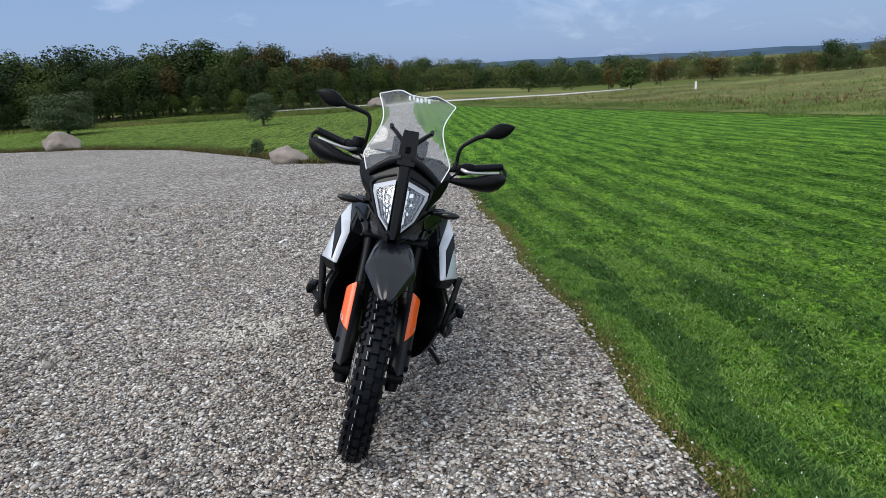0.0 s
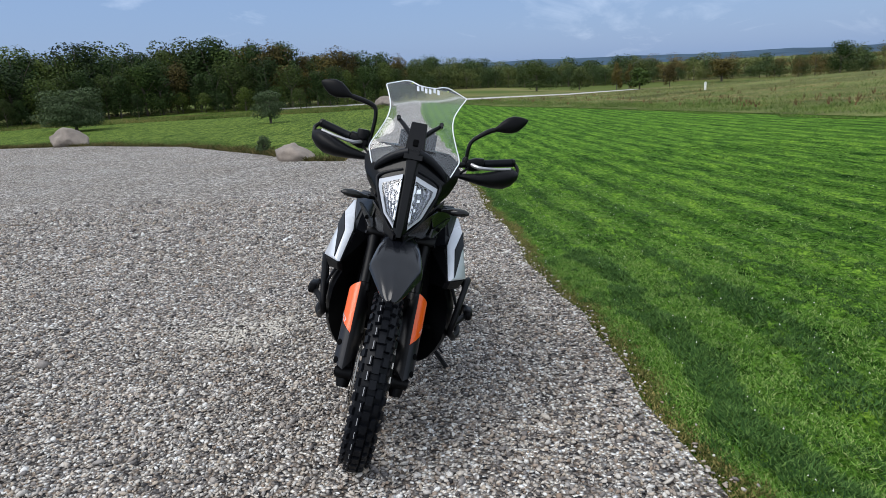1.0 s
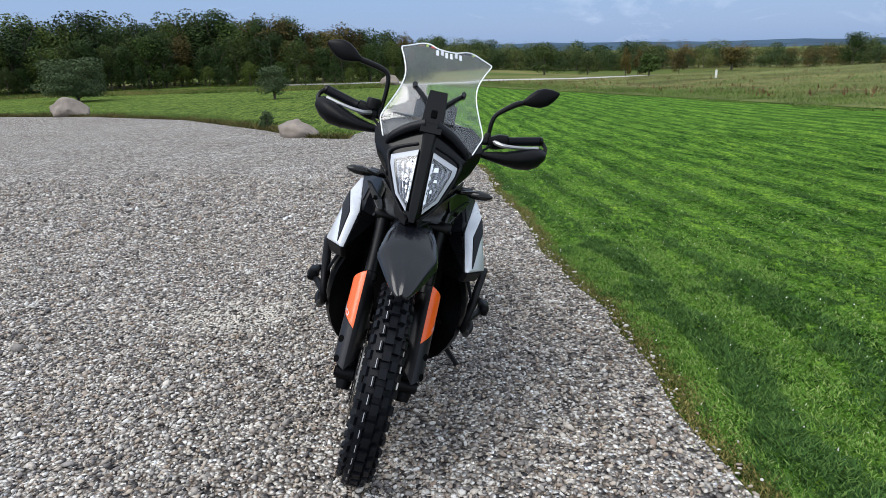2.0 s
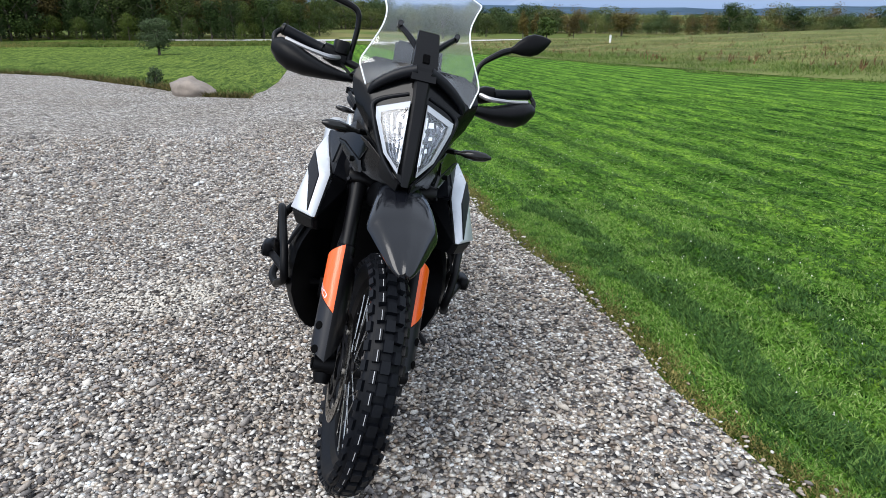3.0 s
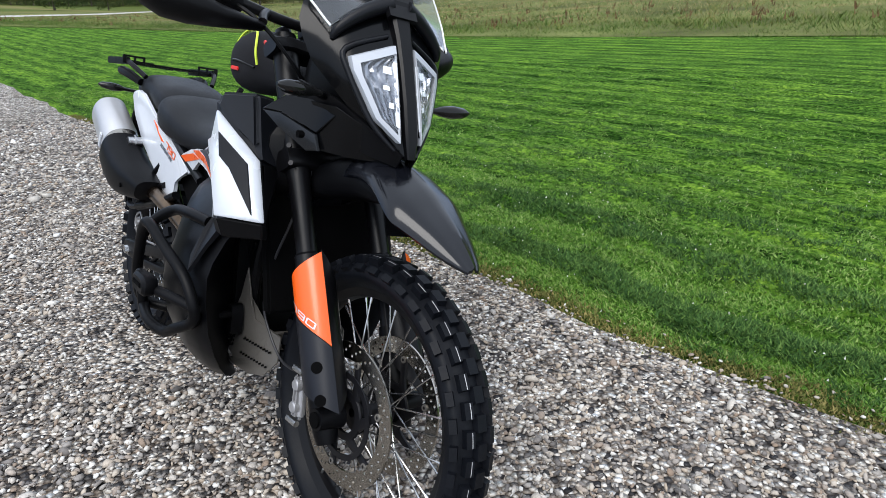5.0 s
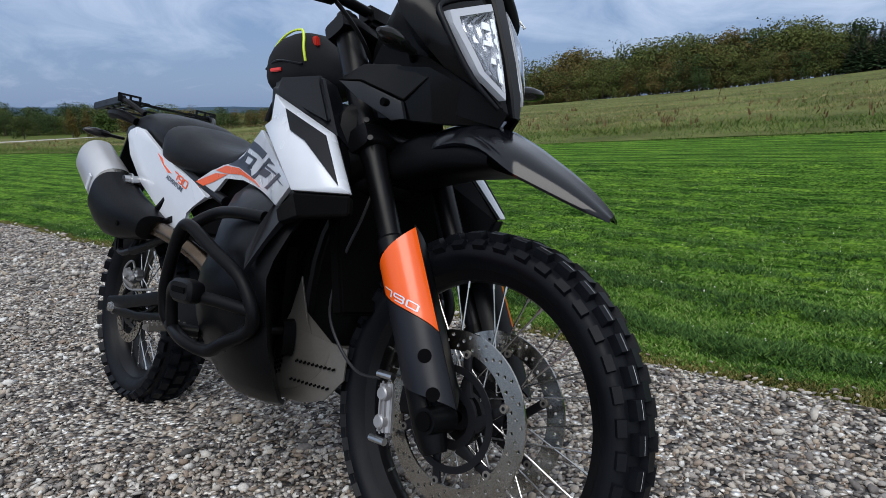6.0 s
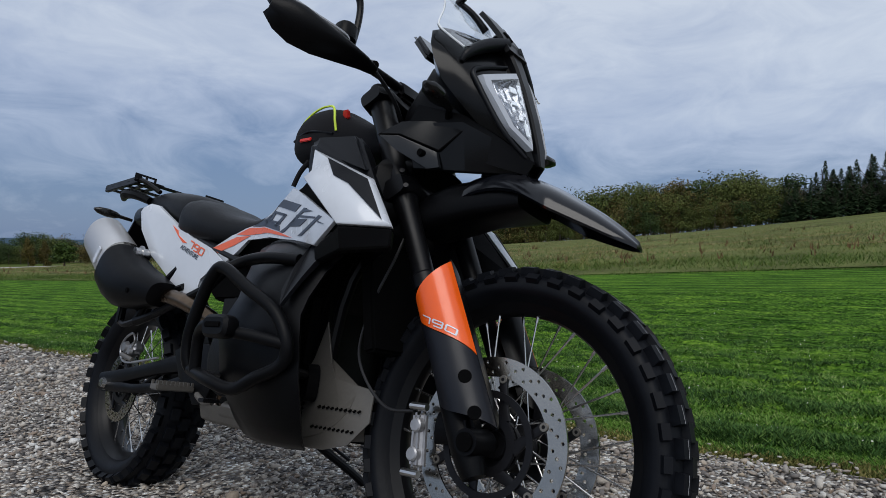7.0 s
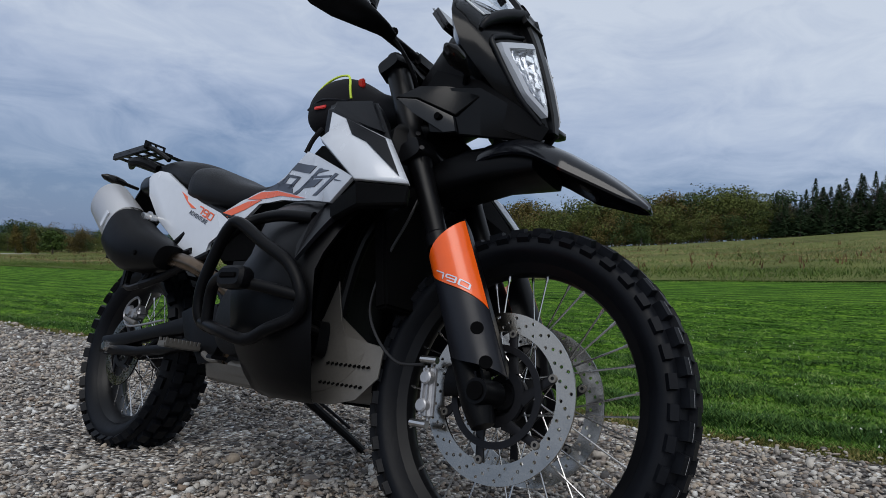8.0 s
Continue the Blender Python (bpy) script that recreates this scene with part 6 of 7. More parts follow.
def tank_body():
    st = [(0.64, 0.780, 0.850, 0.075), (0.72, 0.770, 0.875, 0.085), (0.80, 0.750, 0.905, 0.105), (0.88, 0.740, 0.935, 0.120), (0.96, 0.730, 0.948, 0.135), (1.05, 0.720, 0.950, 0.138), (1.14, 0.720, 0.930, 0.130), (1.20, 0.730, 0.910, 0.115), (1.235, 0.76, 0.87, 0.08)]
    rings = []
    for x, lo, hi, w in st:
        rings.append(oval((x, 0, (lo + hi) / 2), (0, 1, 0), (0, 0, 1), w, (hi - lo) / 2, 3.4, 28))
    return loft(rings)


tank = part("fuel_tank", tank_body(), GREY_PLASTIC, bike, "dark grey grained tank cover", STILL, 40)
part("filler_cap", tube([(0.90, 0, 0.930), (0.905, 0, 0.958)], 0.038, 20, 1), BLACK, tank)


def pod(s):
    """Low-slung side tank."""
    st = [(0.765, 0.80, 1.05, 0.120, 0.06), (0.745, 0.79, 1.16, 0.150, 0.10), (0.715, 0.80, 1.185, 0.192, 0.10), (0.68, 0.82, 1.166, 0.222, 0.10), (0.63, 0.845, 1.152, 0.252, 0.10), (0.575, 0.860, 1.138, 0.274, 0.10), (0.535, 0.840, 1.133, 0.284, 0.10), (0.475, 0.830, 1.148, 0.288, 0.10), (0.40, 0.845, 1.155, 0.280, 0.10), (0.345, 0.862, 1.148, 0.260, 0.10), (0.300, 0.876, 1.132, 0.236, 0.10), (0.270, 0.886, 1.112, 0.212, 0.10), (0.257, 0.900, 1.095, 0.190, 0.10)]
    rings = []
    for z, xr, xf, out, inn in st:
        rings.append([Vector((xr, s * inn, z)), Vector((xr, s * out * 0.78, z)), Vector((xr + 0.03, s * out * 0.94, z)), Vector((xr + 0.09, s * out, z)), Vector((xf - 0.10, s * out, z)), Vector((xf - 0.03, s * (out - 0.012), z)), Vector((xf, s * (out - 0.030), z)), Vector((xf - 0.03, s * (out - 0.055), z)), Vector((xf - 0.20, s * inn, z))])
    return loft(rings)


def tank_cover(s):
    """Squared cover at the front of the tank, above the shroud, with rounded edges."""
    return hull([(x, s * y, z) for x, y, z in ((1.020, 0.220, 0.972), (1.122, 0.163, 0.981), (1.050, 0.226, 0.925), (1.244, 0.200, 0.834), (1.020, 0.110, 0.966), (1.100, 0.095, 0.972), (1.215, 0.120, 0.800), (1.005, 0.206, 0.860), (1.005, 0.110, 0.860), (1.150, 0.210, 0.800))], 0.010)


mirrored(tank_cover, "tank_cover", GREY_PLASTIC, tank, "dark grey squared tank cover", STILL, 25)
mirrored(pod, "side_tank", POD_PLASTIC, tank, "black low-slung side fuel tank", STILL, 30)
for s in (-1, 1):
    part("tank_rib", plate([(1.085, s * 0.204, 0.705), (1.168, s * 0.198, 0.705), (1.150, s * 0.232, 0.660), (1.134, s * 0.258, 0.610), (1.108, s * 0.284, 0.545), (1.092, s * 0.274, 0.580), (1.090, s * 0.248, 0.640)], 0.010 * s, 0.003), GREY_PLASTIC, tank)
    sh = part("shroud", facets(s, SHROUD, SHROUD_FACES, 0.012), WHITE, bike, "white tank shroud", STILL, 38)
    part("radiator_cheek", facets(s, {"tip": (1.335, 0.221, 0.708), "tip_low": (1.328, 0.213, 0.676), "rear_low": (1.190, 0.150, 0.655), "rear_up": (1.195, 0.125, 0.820), "brow": (1.243, 0.185, 0.826)}, [("tip", "tip_low", "rear_low"), ("tip", "rear_low", "rear_up"), ("tip", "rear_up", "brow")], 0.004), BLACK, sh, "black cheek that closes the shroud towards the radiator", STILL, 20)
    part("shroud_liner", facets(s, {k: (x - 0.0085, y - 0.0135, z - 0.003) for k, (x, y, z) in SHROUD.items()}, SHROUD_FACES, 0.003), BLACK, sh, "black inner face of the shroud", STILL, 38)
    part("shroud_insert", facets(s, INSERT, [("head", "bend", "brow"), ("bend", "waist", "brow"), ("waist", "tip", "brow")], 0.004), GREY_PLASTIC, sh, "dark grey pointed insert", STILL, 12)
    part("lower_trim", facets(s, TRIM, [("front", "mid", "mid_low"), ("front", "mid_low", "front_low"), ("mid", "rear", "rear_low"), ("mid", "rear_low", "mid_low")], 0.02), BLACK, sh, "", STILL, 12)
    sp = part("side_panel", skin(s, [(0.471, 0.757), (0.576, 0.786), (0.655, 0.797), (0.737, 0.801), (0.814, 0.817), (0.919, 0.868), (0.990, 0.838), (1.240, 0.722), (1.141, 0.685), (0.992, 0.721), (0.824, 0.752), (0.685, 0.764), (0.628, 0.735), (0.561, 0.707)], panel_y), WHITE, bike, "white side panel with dark and orange graphics")
    part("panel_slot", skin(s, [(0.930, 0.862), (0.978, 0.872), (1.046, 0.852), (1.237, 0.727), (1.203, 0.738), (0.990, 0.838)], panel_y, -0.016, 0.004, 0.0), HOLE, sp)
    part("orange_stripe", skin(s, [(0.478, 0.756), (0.606, 0.778), (0.697, 0.771), (0.510, 0.739)], panel_y, 0.0016, 0.002, 0.0), ORANGE, sp, "orange stripe")
    part("orange_flash", skin(s, [(0.603, 0.786), (0.684, 0.795), (0.782, 0.784), (0.881, 0.757), (0.975, 0.729), (0.808, 0.766), (0.674, 0.775)], panel_y, 0.0016, 0.002, 0.0), ORANGE, sp)
    part("dark_flash", skin(s, [(0.702, 0.797), (0.737, 0.800), (0.776, 0.808), (0.875, 0.775), (0.881, 0.760), (0.782, 0.787)], panel_y, 0.0016, 0.002, 0.0), NAVY, sp)
    for bars in ([(0.877, 0.845), (1.009, 0.804), (0.969, 0.795), (0.846, 0.832)], [(0.832, 0.822), (0.907, 0.801), (0.902, 0.796), (0.826, 0.816)], [(0.826, 0.816), (0.842, 0.813), (0.820, 0.795), (0.803, 0.800)], [(0.804, 0.803), (0.882, 0.783), (0.877, 0.778), (0.803, 0.796)],
                 [(0.896, 0.803), (0.911, 0.798), (0.861, 0.774), (0.841, 0.779)], [(1.034, 0.792), (1.054, 0.786), (0.903, 0.753), (0.881, 0.758)], [(1.040, 0.789), (1.100, 0.770), (1.031, 0.781)], [(0.979, 0.776), (1.068, 0.757), (1.021, 0.749), (0.929, 0.765)],
                 [(0.988, 0.784), (1.127, 0.751), (1.118, 0.749), (0.981, 0.780)], [(1.148, 0.751), (1.166, 0.744), (1.046, 0.722), (1.019, 0.727)], [(1.141, 0.740), (1.186, 0.724), (1.147, 0.734)], [(0.776, 0.803), (0.820, 0.815), (0.826, 0.810), (0.782, 0.799)], [(0.812, 0.813), (0.824, 0.811), (0.786, 0.787), (0.772, 0.790)]):
        part("graphic_bar", skin(s, bars, panel_y, 0.0016, 0.002, 0.0), NAVY, sp)
    part("graphic_shade", skin(s, [(0.752, 0.803), (0.814, 0.815), (0.872, 0.843), (0.846, 0.831), (0.812, 0.810), (0.787, 0.799)], panel_y, 0.0014, 0.0015, 0.0), SLATE, sp)
    tl = part("tail_panel", skin(s, [(-0.022, 0.915), (-0.005, 0.930), (0.042, 0.938), (0.096, 0.926), (0.233, 0.852), (0.352, 0.796), (0.466, 0.756), (0.550, 0.711), (0.469, 0.683), (0.437, 0.664), (0.434, 0.629), (0.428, 0.598), (0.340, 0.612), (0.258, 0.668), (0.115, 0.748), (0.010, 0.846)], tail_y, 0.006, 0.012, 0.004), WHITE, bike, "white tail panel with small number")
    part("tail_flash", skin(s, [(0.221, 0.845), (0.260, 0.825), (0.270, 0.808), (0.327, 0.779), (0.302, 0.782), (0.267, 0.806)], tail_y, 0.0076, 0.002, 0.0), ORANGE, tl)

    def tail_text(bm, at_x, at_z):
        """Lays letters along the tail panel's slope."""
        for v in bm.verts:
            a, b = (v.co.x, v.co.y) if s < 0 else (-v.co.x, v.co.y)
            x = at_x + a * 0.93 + b * 0.30
            z = at_z - a * 0.365 + b * 0.90
            v.co = Vector((x, s * (tail_y(x, z) + 0.0075), z))
        return bm

    part("tail_number", tail_text(squared_number(0.022, 0.034, 0.0046, 0.25), 0.388, 0.759), ORANGE, tl, "orange 790 lettering")
    part("tail_word", tail_text(lettering("ADVENTURE", 0.0205, 0.2, 0.0005), 0.350, 0.749), NAVY, tl, "small dark ADVENTURE lettering")
    wing = [Vector((1.226, s * 0.193, 0.947)), Vector((1.270, s * 0.172, 0.945)), Vector((1.345, s * 0.126, 0.910)), Vector((1.352, s * 0.120, 0.876)), Vector((1.325, s * 0.132, 0.872)), Vector((1.262, s * 0.170, 0.915))]
    part("wing", plate(wing, (0, -0.008 * s, 0), 0.002), WING_GREY, bike, "dark grey radiator wing facet")
    part("wing_top", facets(s, {"tip": (1.224, 0.193, 0.949), "ridge": (1.262, 0.160, 0.985), "crest": (1.330, 0.130, 0.985), "front": (1.400, 0.110, 0.955), "low": (1.350, 0.124, 0.913), "mid": (1.272, 0.171, 0.948)}, [("tip", "mid", "ridge"), ("mid", "crest", "ridge"), ("mid", "low", "crest"), ("low", "front", "crest")], 0.010), MASK_PLASTIC, bike, "gloss black upper face of the radiator wing", STILL, 20)
    part("wing_bolt", tube([(1.318, s * 0.136, 0.906), (1.318, s * 0.150, 0.906)], 0.008, 12, 1), HOLE, bike)


def seat_part(stations):
    rings = []
    line = curve_points([(x, lo, hi) for x, lo, hi, w in stations], 3)
    wide = curve_points([(x, w, 0) for x, lo, hi, w in stations], 3)
    for p, w in zip(line, wide):
        rings.append(oval((p.x, 0, (p.y + p.z) / 2), (0, 1, 0), (0, 0, 1), w.y, (p.z - p.y) / 2, 3.0, 26))
    return loft(rings)


part("rider_seat", seat_part([(0.235, 0.80, 0.905, 0.125), (0.27, 0.79, 0.945, 0.140), (0.36, 0.775, 0.925, 0.140), (0.46, 0.765, 0.882, 0.126), (0.545, 0.765, 0.858, 0.108), (0.62, 0.770, 0.846, 0.098), (0.69, 0.775, 0.866, 0.090), (0.75, 0.79, 0.912, 0.082), (0.79, 0.83, 0.940, 0.070), (0.812, 0.87, 0.942, 0.05)]), SEAT_VINYL, bike, "black rider seat", STILL, 60)
part("pillion_seat", seat_part([(-0.115, 0.935, 0.985, 0.07), (-0.08, 0.91, 1.000, 0.105), (0.04, 0.88, 1.004, 0.118), (0.16, 0.855, 0.985, 0.124), (0.25, 0.835, 0.962, 0.118), (0.30, 0.83, 0.935, 0.10)]), SEAT_VINYL, bike, "black pillion seat", STILL, 60)


def rack():
    bm = bmesh.new()
    z = 1.044
    for s in (-1, 1):
        for y, deep in ((0.075, 0.008), (0.112, 0.008), (0.158, 0.026)):
            block((-0.248, s * y, z), (0.285, 0.014, deep), (0, 0, 0), 0.002, bm)
        for x in (-0.115, -0.185, -0.255, -0.325, -0.384):
            block((x, s * 0.116, z + 0.0005), (0.018, 0.098, 0.007), (0, 0, 0), 0.002, bm)
        tube([(-0.115, s * 0.158, z), (-0.07, s * 0.150, z - 0.014), (-0.01, s * 0.12, z - 0.05)], 0.009, 8, 3, bm)
        for a, b in ((0.162, 0.176), (0.130, 0.138), (0.098, 0.106)):
            block((-0.112, s * (a + b) / 2, z + 0.006), (0.006, b - a, 0.030), (0, 0, 0), 0.0015, bm)
        for dz in (-0.006, 0.018):
            block((-0.112, s * 0.137, z + dz), (0.006, 0.078, 0.007), (0, 0, 0), 0.0015, bm)
    for x in (-0.12, -0.258, -0.382):
        block((x, 0, z - 0.002), (0.022, 0.17, 0.007), (0, 0, 0), 0.002, bm)
    bmesh.ops.translate(bm, vec=(0.048, 0, -0.008), verts=bm.verts[:])
    return bm


rk = part("luggage_rack", rack(), SATIN, bike, "flat black luggage rack behind the seat")
for s in (-1, 1):
    part("grab_handle", tube([(-0.04, s * 0.115, 0.965), (-0.11, s * 0.140, 0.990), (-0.19, s * 0.145, 1.000), (-0.25, s * 0.125, 0.995)], [0.014, 0.018, 0.018, 0.010], 10, 4), BLACK, rk, "black pillion grab handle")
part("seat_base", hull([(0.30, y * 0.088, 0.800) for y in (-1, 1)] + [(0.34, y * 0.088, 0.690) for y in (-1, 1)] + [(0.50, y * 0.100, 0.600) for y in (-1, 1)] + [(0.86, y * 0.105, 0.600) for y in (-1, 1)] + [(0.88, y * 0.110, 0.790) for y in (-1, 1)], 0.010), HOLE, bike, "black cover between seat and frame")
part("tail_unit", loft([oval((0.02, 0, 0.905), (0, 1, 0), (0, 0, 1), 0.105, 0.045, 3.5), oval((-0.12, 0, 0.925), (0, 1, 0), (0, 0, 1), 0.100, 0.050, 3.5), oval((-0.25, 0, 0.945), (0, 1, 0), (0, 0, 1), 0.07, 0.040, 3.5), oval((-0.31, 0, 0.955), (0, 1, 0), (0, 0, 1), 0.05, 0.025, 3.5)]), BLACK, bike, "black tail unit")
part("rear_mudguard", plate([(-0.24, -0.07, 0.93), (-0.24, 0.07, 0.93), (-0.36, 0.065, 0.80), (-0.44, 0.055, 0.66), (-0.44, -0.055, 0.66), (-0.36, -0.065, 0.80)], 0.008), BLACK, bike)
for s in (-1, 1):
    rings = [oval(Vector((-0.262 - u * 0.12, s * (0.075 + u), 0.925 + u * 0.08)), (1, 0, 0), (0, 0, 1), a * 1.4, a, 2.2, 12) for u, a in ((0.0, 0.006), (0.045, 0.007), (0.06, 0.013), (0.09, 0.016), (0.12, 0.012), (0.135, 0.004))]
    part("rear_indicator", loft(rings), SMOKE, bike, "dark slim rear turn indicator")

# ---- exhaust, engine, frame, bars, skid plate ----
def silencer():
    a, b = Vector((-0.215, -0.184, 0.838)), Vector((0.085, -0.174, 0.652))
    d = (b - a).normalized()
    u = Vector((0, 1, 0)).cross(d).normalized()
    rings = []
    for t, ra, rb in ((0.0, 0.030, 0.024), (0.0, 0.055, 0.045), (0.012, 0.066, 0.054), (0.05, 0.076, 0.060), (0.5, 0.081, 0.064), (1.0, 0.080, 0.063), (1.08, 0.070, 0.052), (1.12, 0.030, 0.026)):
        rings.append(oval(a + (b - a) * t, u, (0, 1, 0), ra, rb, 2.3, 30))
    return loft(rings)


can = part("silencer", silencer(), CAN, bike, "brushed silver exhaust silencer")
d = Vector((0.30, 0.010, -0.186)).normalized()
u = Vector((0, 1, 0)).cross(d).normalized()
part("silencer_band", loft([oval(Vector((-0.215, -0.184, 0.838)) + d * t, u, (0, 1, 0), 0.0825, 0.0655, 2.3, 30) for t in (0.222, 0.246)]), STEEL, can)
part("silencer_shield", loft([oval(Vector(c), u, (0, 1, 0), a, b, 2.7, 30) for c, a, b in (((0.000, -0.184, 0.705), 0.060, 0.050), ((0.000, -0.184, 0.705), 0.086, 0.0705), ((0.060, -0.183, 0.668), 0.088, 0.0715), ((0.120, -0.180, 0.640), 0.085, 0.070), ((0.180, -0.176, 0.626), 0.075, 0.066), ((0.250, -0.170, 0.616), 0.058, 0.056), ((0.305, -0.164, 0.608), 0.042, 0.046), ((0.318, -0.162, 0.606), 0.012, 0.014))]), BLACK, can, "black silencer heat shield", STILL, 30)
label_at = Vector((-0.215, -0.184, 0.838)) + d * 0.190 - Vector((0, 0.0655, 0))
part("silencer_plate", block(label_at, (0.022, 0.005, 0.058), (0, 31.8, 0), 0.0015), WHITE, can, "pale blank plate riveted to the silencer")
part("shield_bolt", tube([(0.215, -0.226, 0.612), (0.215, -0.236, 0.612)], 0.008, 12, 1), HOLE, can)
part("silencer_tip", tube([(-0.205, -0.184, 0.830), (-0.230, -0.185, 0.845)], 0.022, 18, 1), STEEL, can)
sb = part("silencer_bolt", tube([(0.090, -0.135, 0.752), (0.090, -0.185, 0.752)], [0.020, 0.017], 16, 1), CHROME, can, "bright silencer mounting bolt")
part("bolt_washer", tube([(0.090, -0.160, 0.752), (0.090, -0.166, 0.752)], 0.026, 18, 1), CHROME, sb)
part("exhaust_pipe", tube([(0.285, -0.152, 0.610), (0.42, -0.145, 0.588), (0.56, -0.12, 0.535), (0.66, -0.115, 0.48), (0.68, -0.11, 0.38), (0.66, -0.10, 0.315), (0.78, -0.09, 0.285), (0.95, -0.07, 0.28)], 0.024, 14, 5), TITAN, bike, "heat-tinted exhaust pipe")
part("collector", loft([oval((0.70, -0.07, 0.305), (0, 1, 0), (0, 0, 1), 0.07, 0.030, 3), oval((0.86, -0.06, 0.300), (0, 1, 0), (0, 0, 1), 0.08, 0.034, 3)]), ALU, bike)


def engine_block():
    bm = block((0.80, 0, 0.46), (0.46, 0.25, 0.34), (0, 0, 0), 0.03)
    block((0.93, 0, 0.62), (0.22, 0.20, 0.26), (0, 18, 0), 0.02, bm)
    for s in (-1, 1):
        tube([(0.72, s * 0.11, 0.44), (0.72, s * 0.155, 0.44), (0.72, s * 0.165, 0.44)], [0.105, 0.10, 0.075], 32, 1, bm)
        tube([(0.90, s * 0.11, 0.42), (0.90, s * 0.150, 0.42), (0.90, s * 0.158, 0.42)], [0.075, 0.07, 0.05], 28, 1, bm)
    return bm


part("engine", engine_block(), ENGINE, bike, "black parallel-twin engine")
part("radiator", block((1.205, 0, 0.62), (0.035, 0.30, 0.30), (0, -14, 0), 0.006), HOLE, bike)
frame_tubes = bmesh.new()
for s in (-1, 1):
    for run in ([(1.16, s * 0.035, 0.98), (1.05, s * 0.11, 0.80), (0.80, s * 0.125, 0.66), (0.60, s * 0.12, 0.50), (0.60, s * 0.11, 0.36)], [(1.19, s * 0.035, 0.85), (1.10, s * 0.10, 0.64), (1.06, s * 0.10, 0.42)],
                [(0.66, s * 0.115, 0.70), (0.40, s * 0.105, 0.78), (0.05, s * 0.09, 0.90), (-0.10, s * 0.07, 0.93)], [(0.60, s * 0.115, 0.48), (0.42, s * 0.11, 0.62), (0.22, s * 0.10, 0.78), (0.05, s * 0.09, 0.87)]):
        tube(run, 0.0145, 10, 4, frame_tubes)
part("frame", frame_tubes, SATIN, bike, "black tubular frame")
for s in (-1, 1):
    hanger = part("passenger_peg_hanger", tube([(0.48, s * 0.130, 0.625), (0.39, s * 0.145, 0.590), (0.24, s * 0.150, 0.548), (0.14, s * 0.152, 0.528)], [0.014, 0.013, 0.013, 0.016], 10, 4), BLACK, bike, "black cast passenger peg hanger")
    part("hanger_arm", tube([(0.29, s * 0.120, 0.700), (0.22, s * 0.140, 0.630), (0.14, s * 0.152, 0.532)], [0.014, 0.012, 0.015], 10, 4), BLACK, hanger)
    part("folded_peg", hull([(0.020 + a * 0.030, s * (0.150 + b * 0.022), 0.600 - c * 0.085) for a in (0, 1) for b in (0, 1) for c in (0, 1)], 0.006), BLACK, hanger, "folded rubber passenger peg")
    part("peg_link", tube([(0.14, s * 0.155, 0.528), (0.075, s * 0.160, 0.515), (0.040, s * 0.160, 0.525)], 0.010, 8, 3), DARK_METAL, hanger)

swing = bmesh.new()
for s in (-1, 1):
    for run in (((-0.085, 0.328, 0.026), (0.02, 0.343, 0.025), (0.14, 0.364, 0.022), (0.30, 0.393, 0.022), (0.42, 0.413, 0.028), (0.54, 0.420, 0.036), (0.62, 0.412, 0.036)), ((-0.085, 0.318, 0.020), (0.04, 0.315, 0.018), (0.16, 0.318, 0.014), (0.34, 0.338, 0.014), (0.50, 0.372, 0.020), (0.60, 0.395, 0.024))):
        loft([oval((x, s * (0.120 - 0.02 * x), z), (0, 1, 0), (0, 0, 1), 0.017, h, 5, 14) for x, z, h in run], bm=swing)
    tube([(0.16, s * 0.117, 0.305), (0.34, s * 0.112, 0.405)], 0.010, 8, 1, swing)
    block((-0.045, s * 0.118, 0.322), (0.085, 0.030, 0.055), (0, -4, 0), 0.008, swing)
tube([(0.60, -0.10, 0.41), (0.60, 0.10, 0.41)], 0.036, 16, 1, swing)
sw = part("swingarm", swing, BLACK, bike, "black swingarm")
for s in (-1, 1):
    part("axle_nut", tube([(-0.035, s * 0.132, 0.322), (-0.035, s * 0.150, 0.322)], [0.019, 0.015], 6, 1), CHROME, sw, "bright rear axle nut")
    part("axle_washer", tube([(-0.035, s * 0.130, 0.322), (-0.035, s * 0.136, 0.322)], 0.025, 20, 1), ALU, sw)
    part("chain_adjuster", tube([(-0.10, s * 0.118, 0.322), (-0.085, s * 0.118, 0.322)], 0.008, 6, 1), CHROME, sw)
    part("heel_plate", plate([(0.425, s * 0.150, 0.445), (0.500, s * 0.150, 0.470), (0.60, s * 0.146, 0.470), (0.66, s * 0.142, 0.40), (0.63, s * 0.148, 0.315), (0.575, s * 0.150, 0.305), (0.52, s * 0.150, 0.36), (0.475, s * 0.150, 0.37)], (0, -0.008 * s, 0), 0.002), BLACK, bike, "black heel plate")
    pg = block((0.560, s * 0.205, 0.345), (0.040, 0.105, 0.016), (0, 0, 0), 0.003)
    for i in range(9):
        for dx in (-0.018, 0.018):
            block((0.560 + dx, s * (0.16 + i * 0.0115), 0.356), (0.004, 0.006, 0.012), (0, 0, 0), 0.0, pg)
    part("footpeg", pg, ALU, bike, "toothed steel footpeg")
caliper = block((0.045, -0.100, 0.438), (0.080, 0.042, 0.044), (0, -18, 0), 0.012, None, 3)
tube([(0.028, -0.116, 0.446), (0.028, -0.128, 0.446)], [0.019, 0.015], 16, 1, caliper)
tube([(0.066, -0.116, 0.432), (0.066, -0.126, 0.432)], [0.013, 0.010], 14, 1, caliper)
rc = part("rear_caliper", caliper, CALIPER, sw, "grey rear brake caliper")
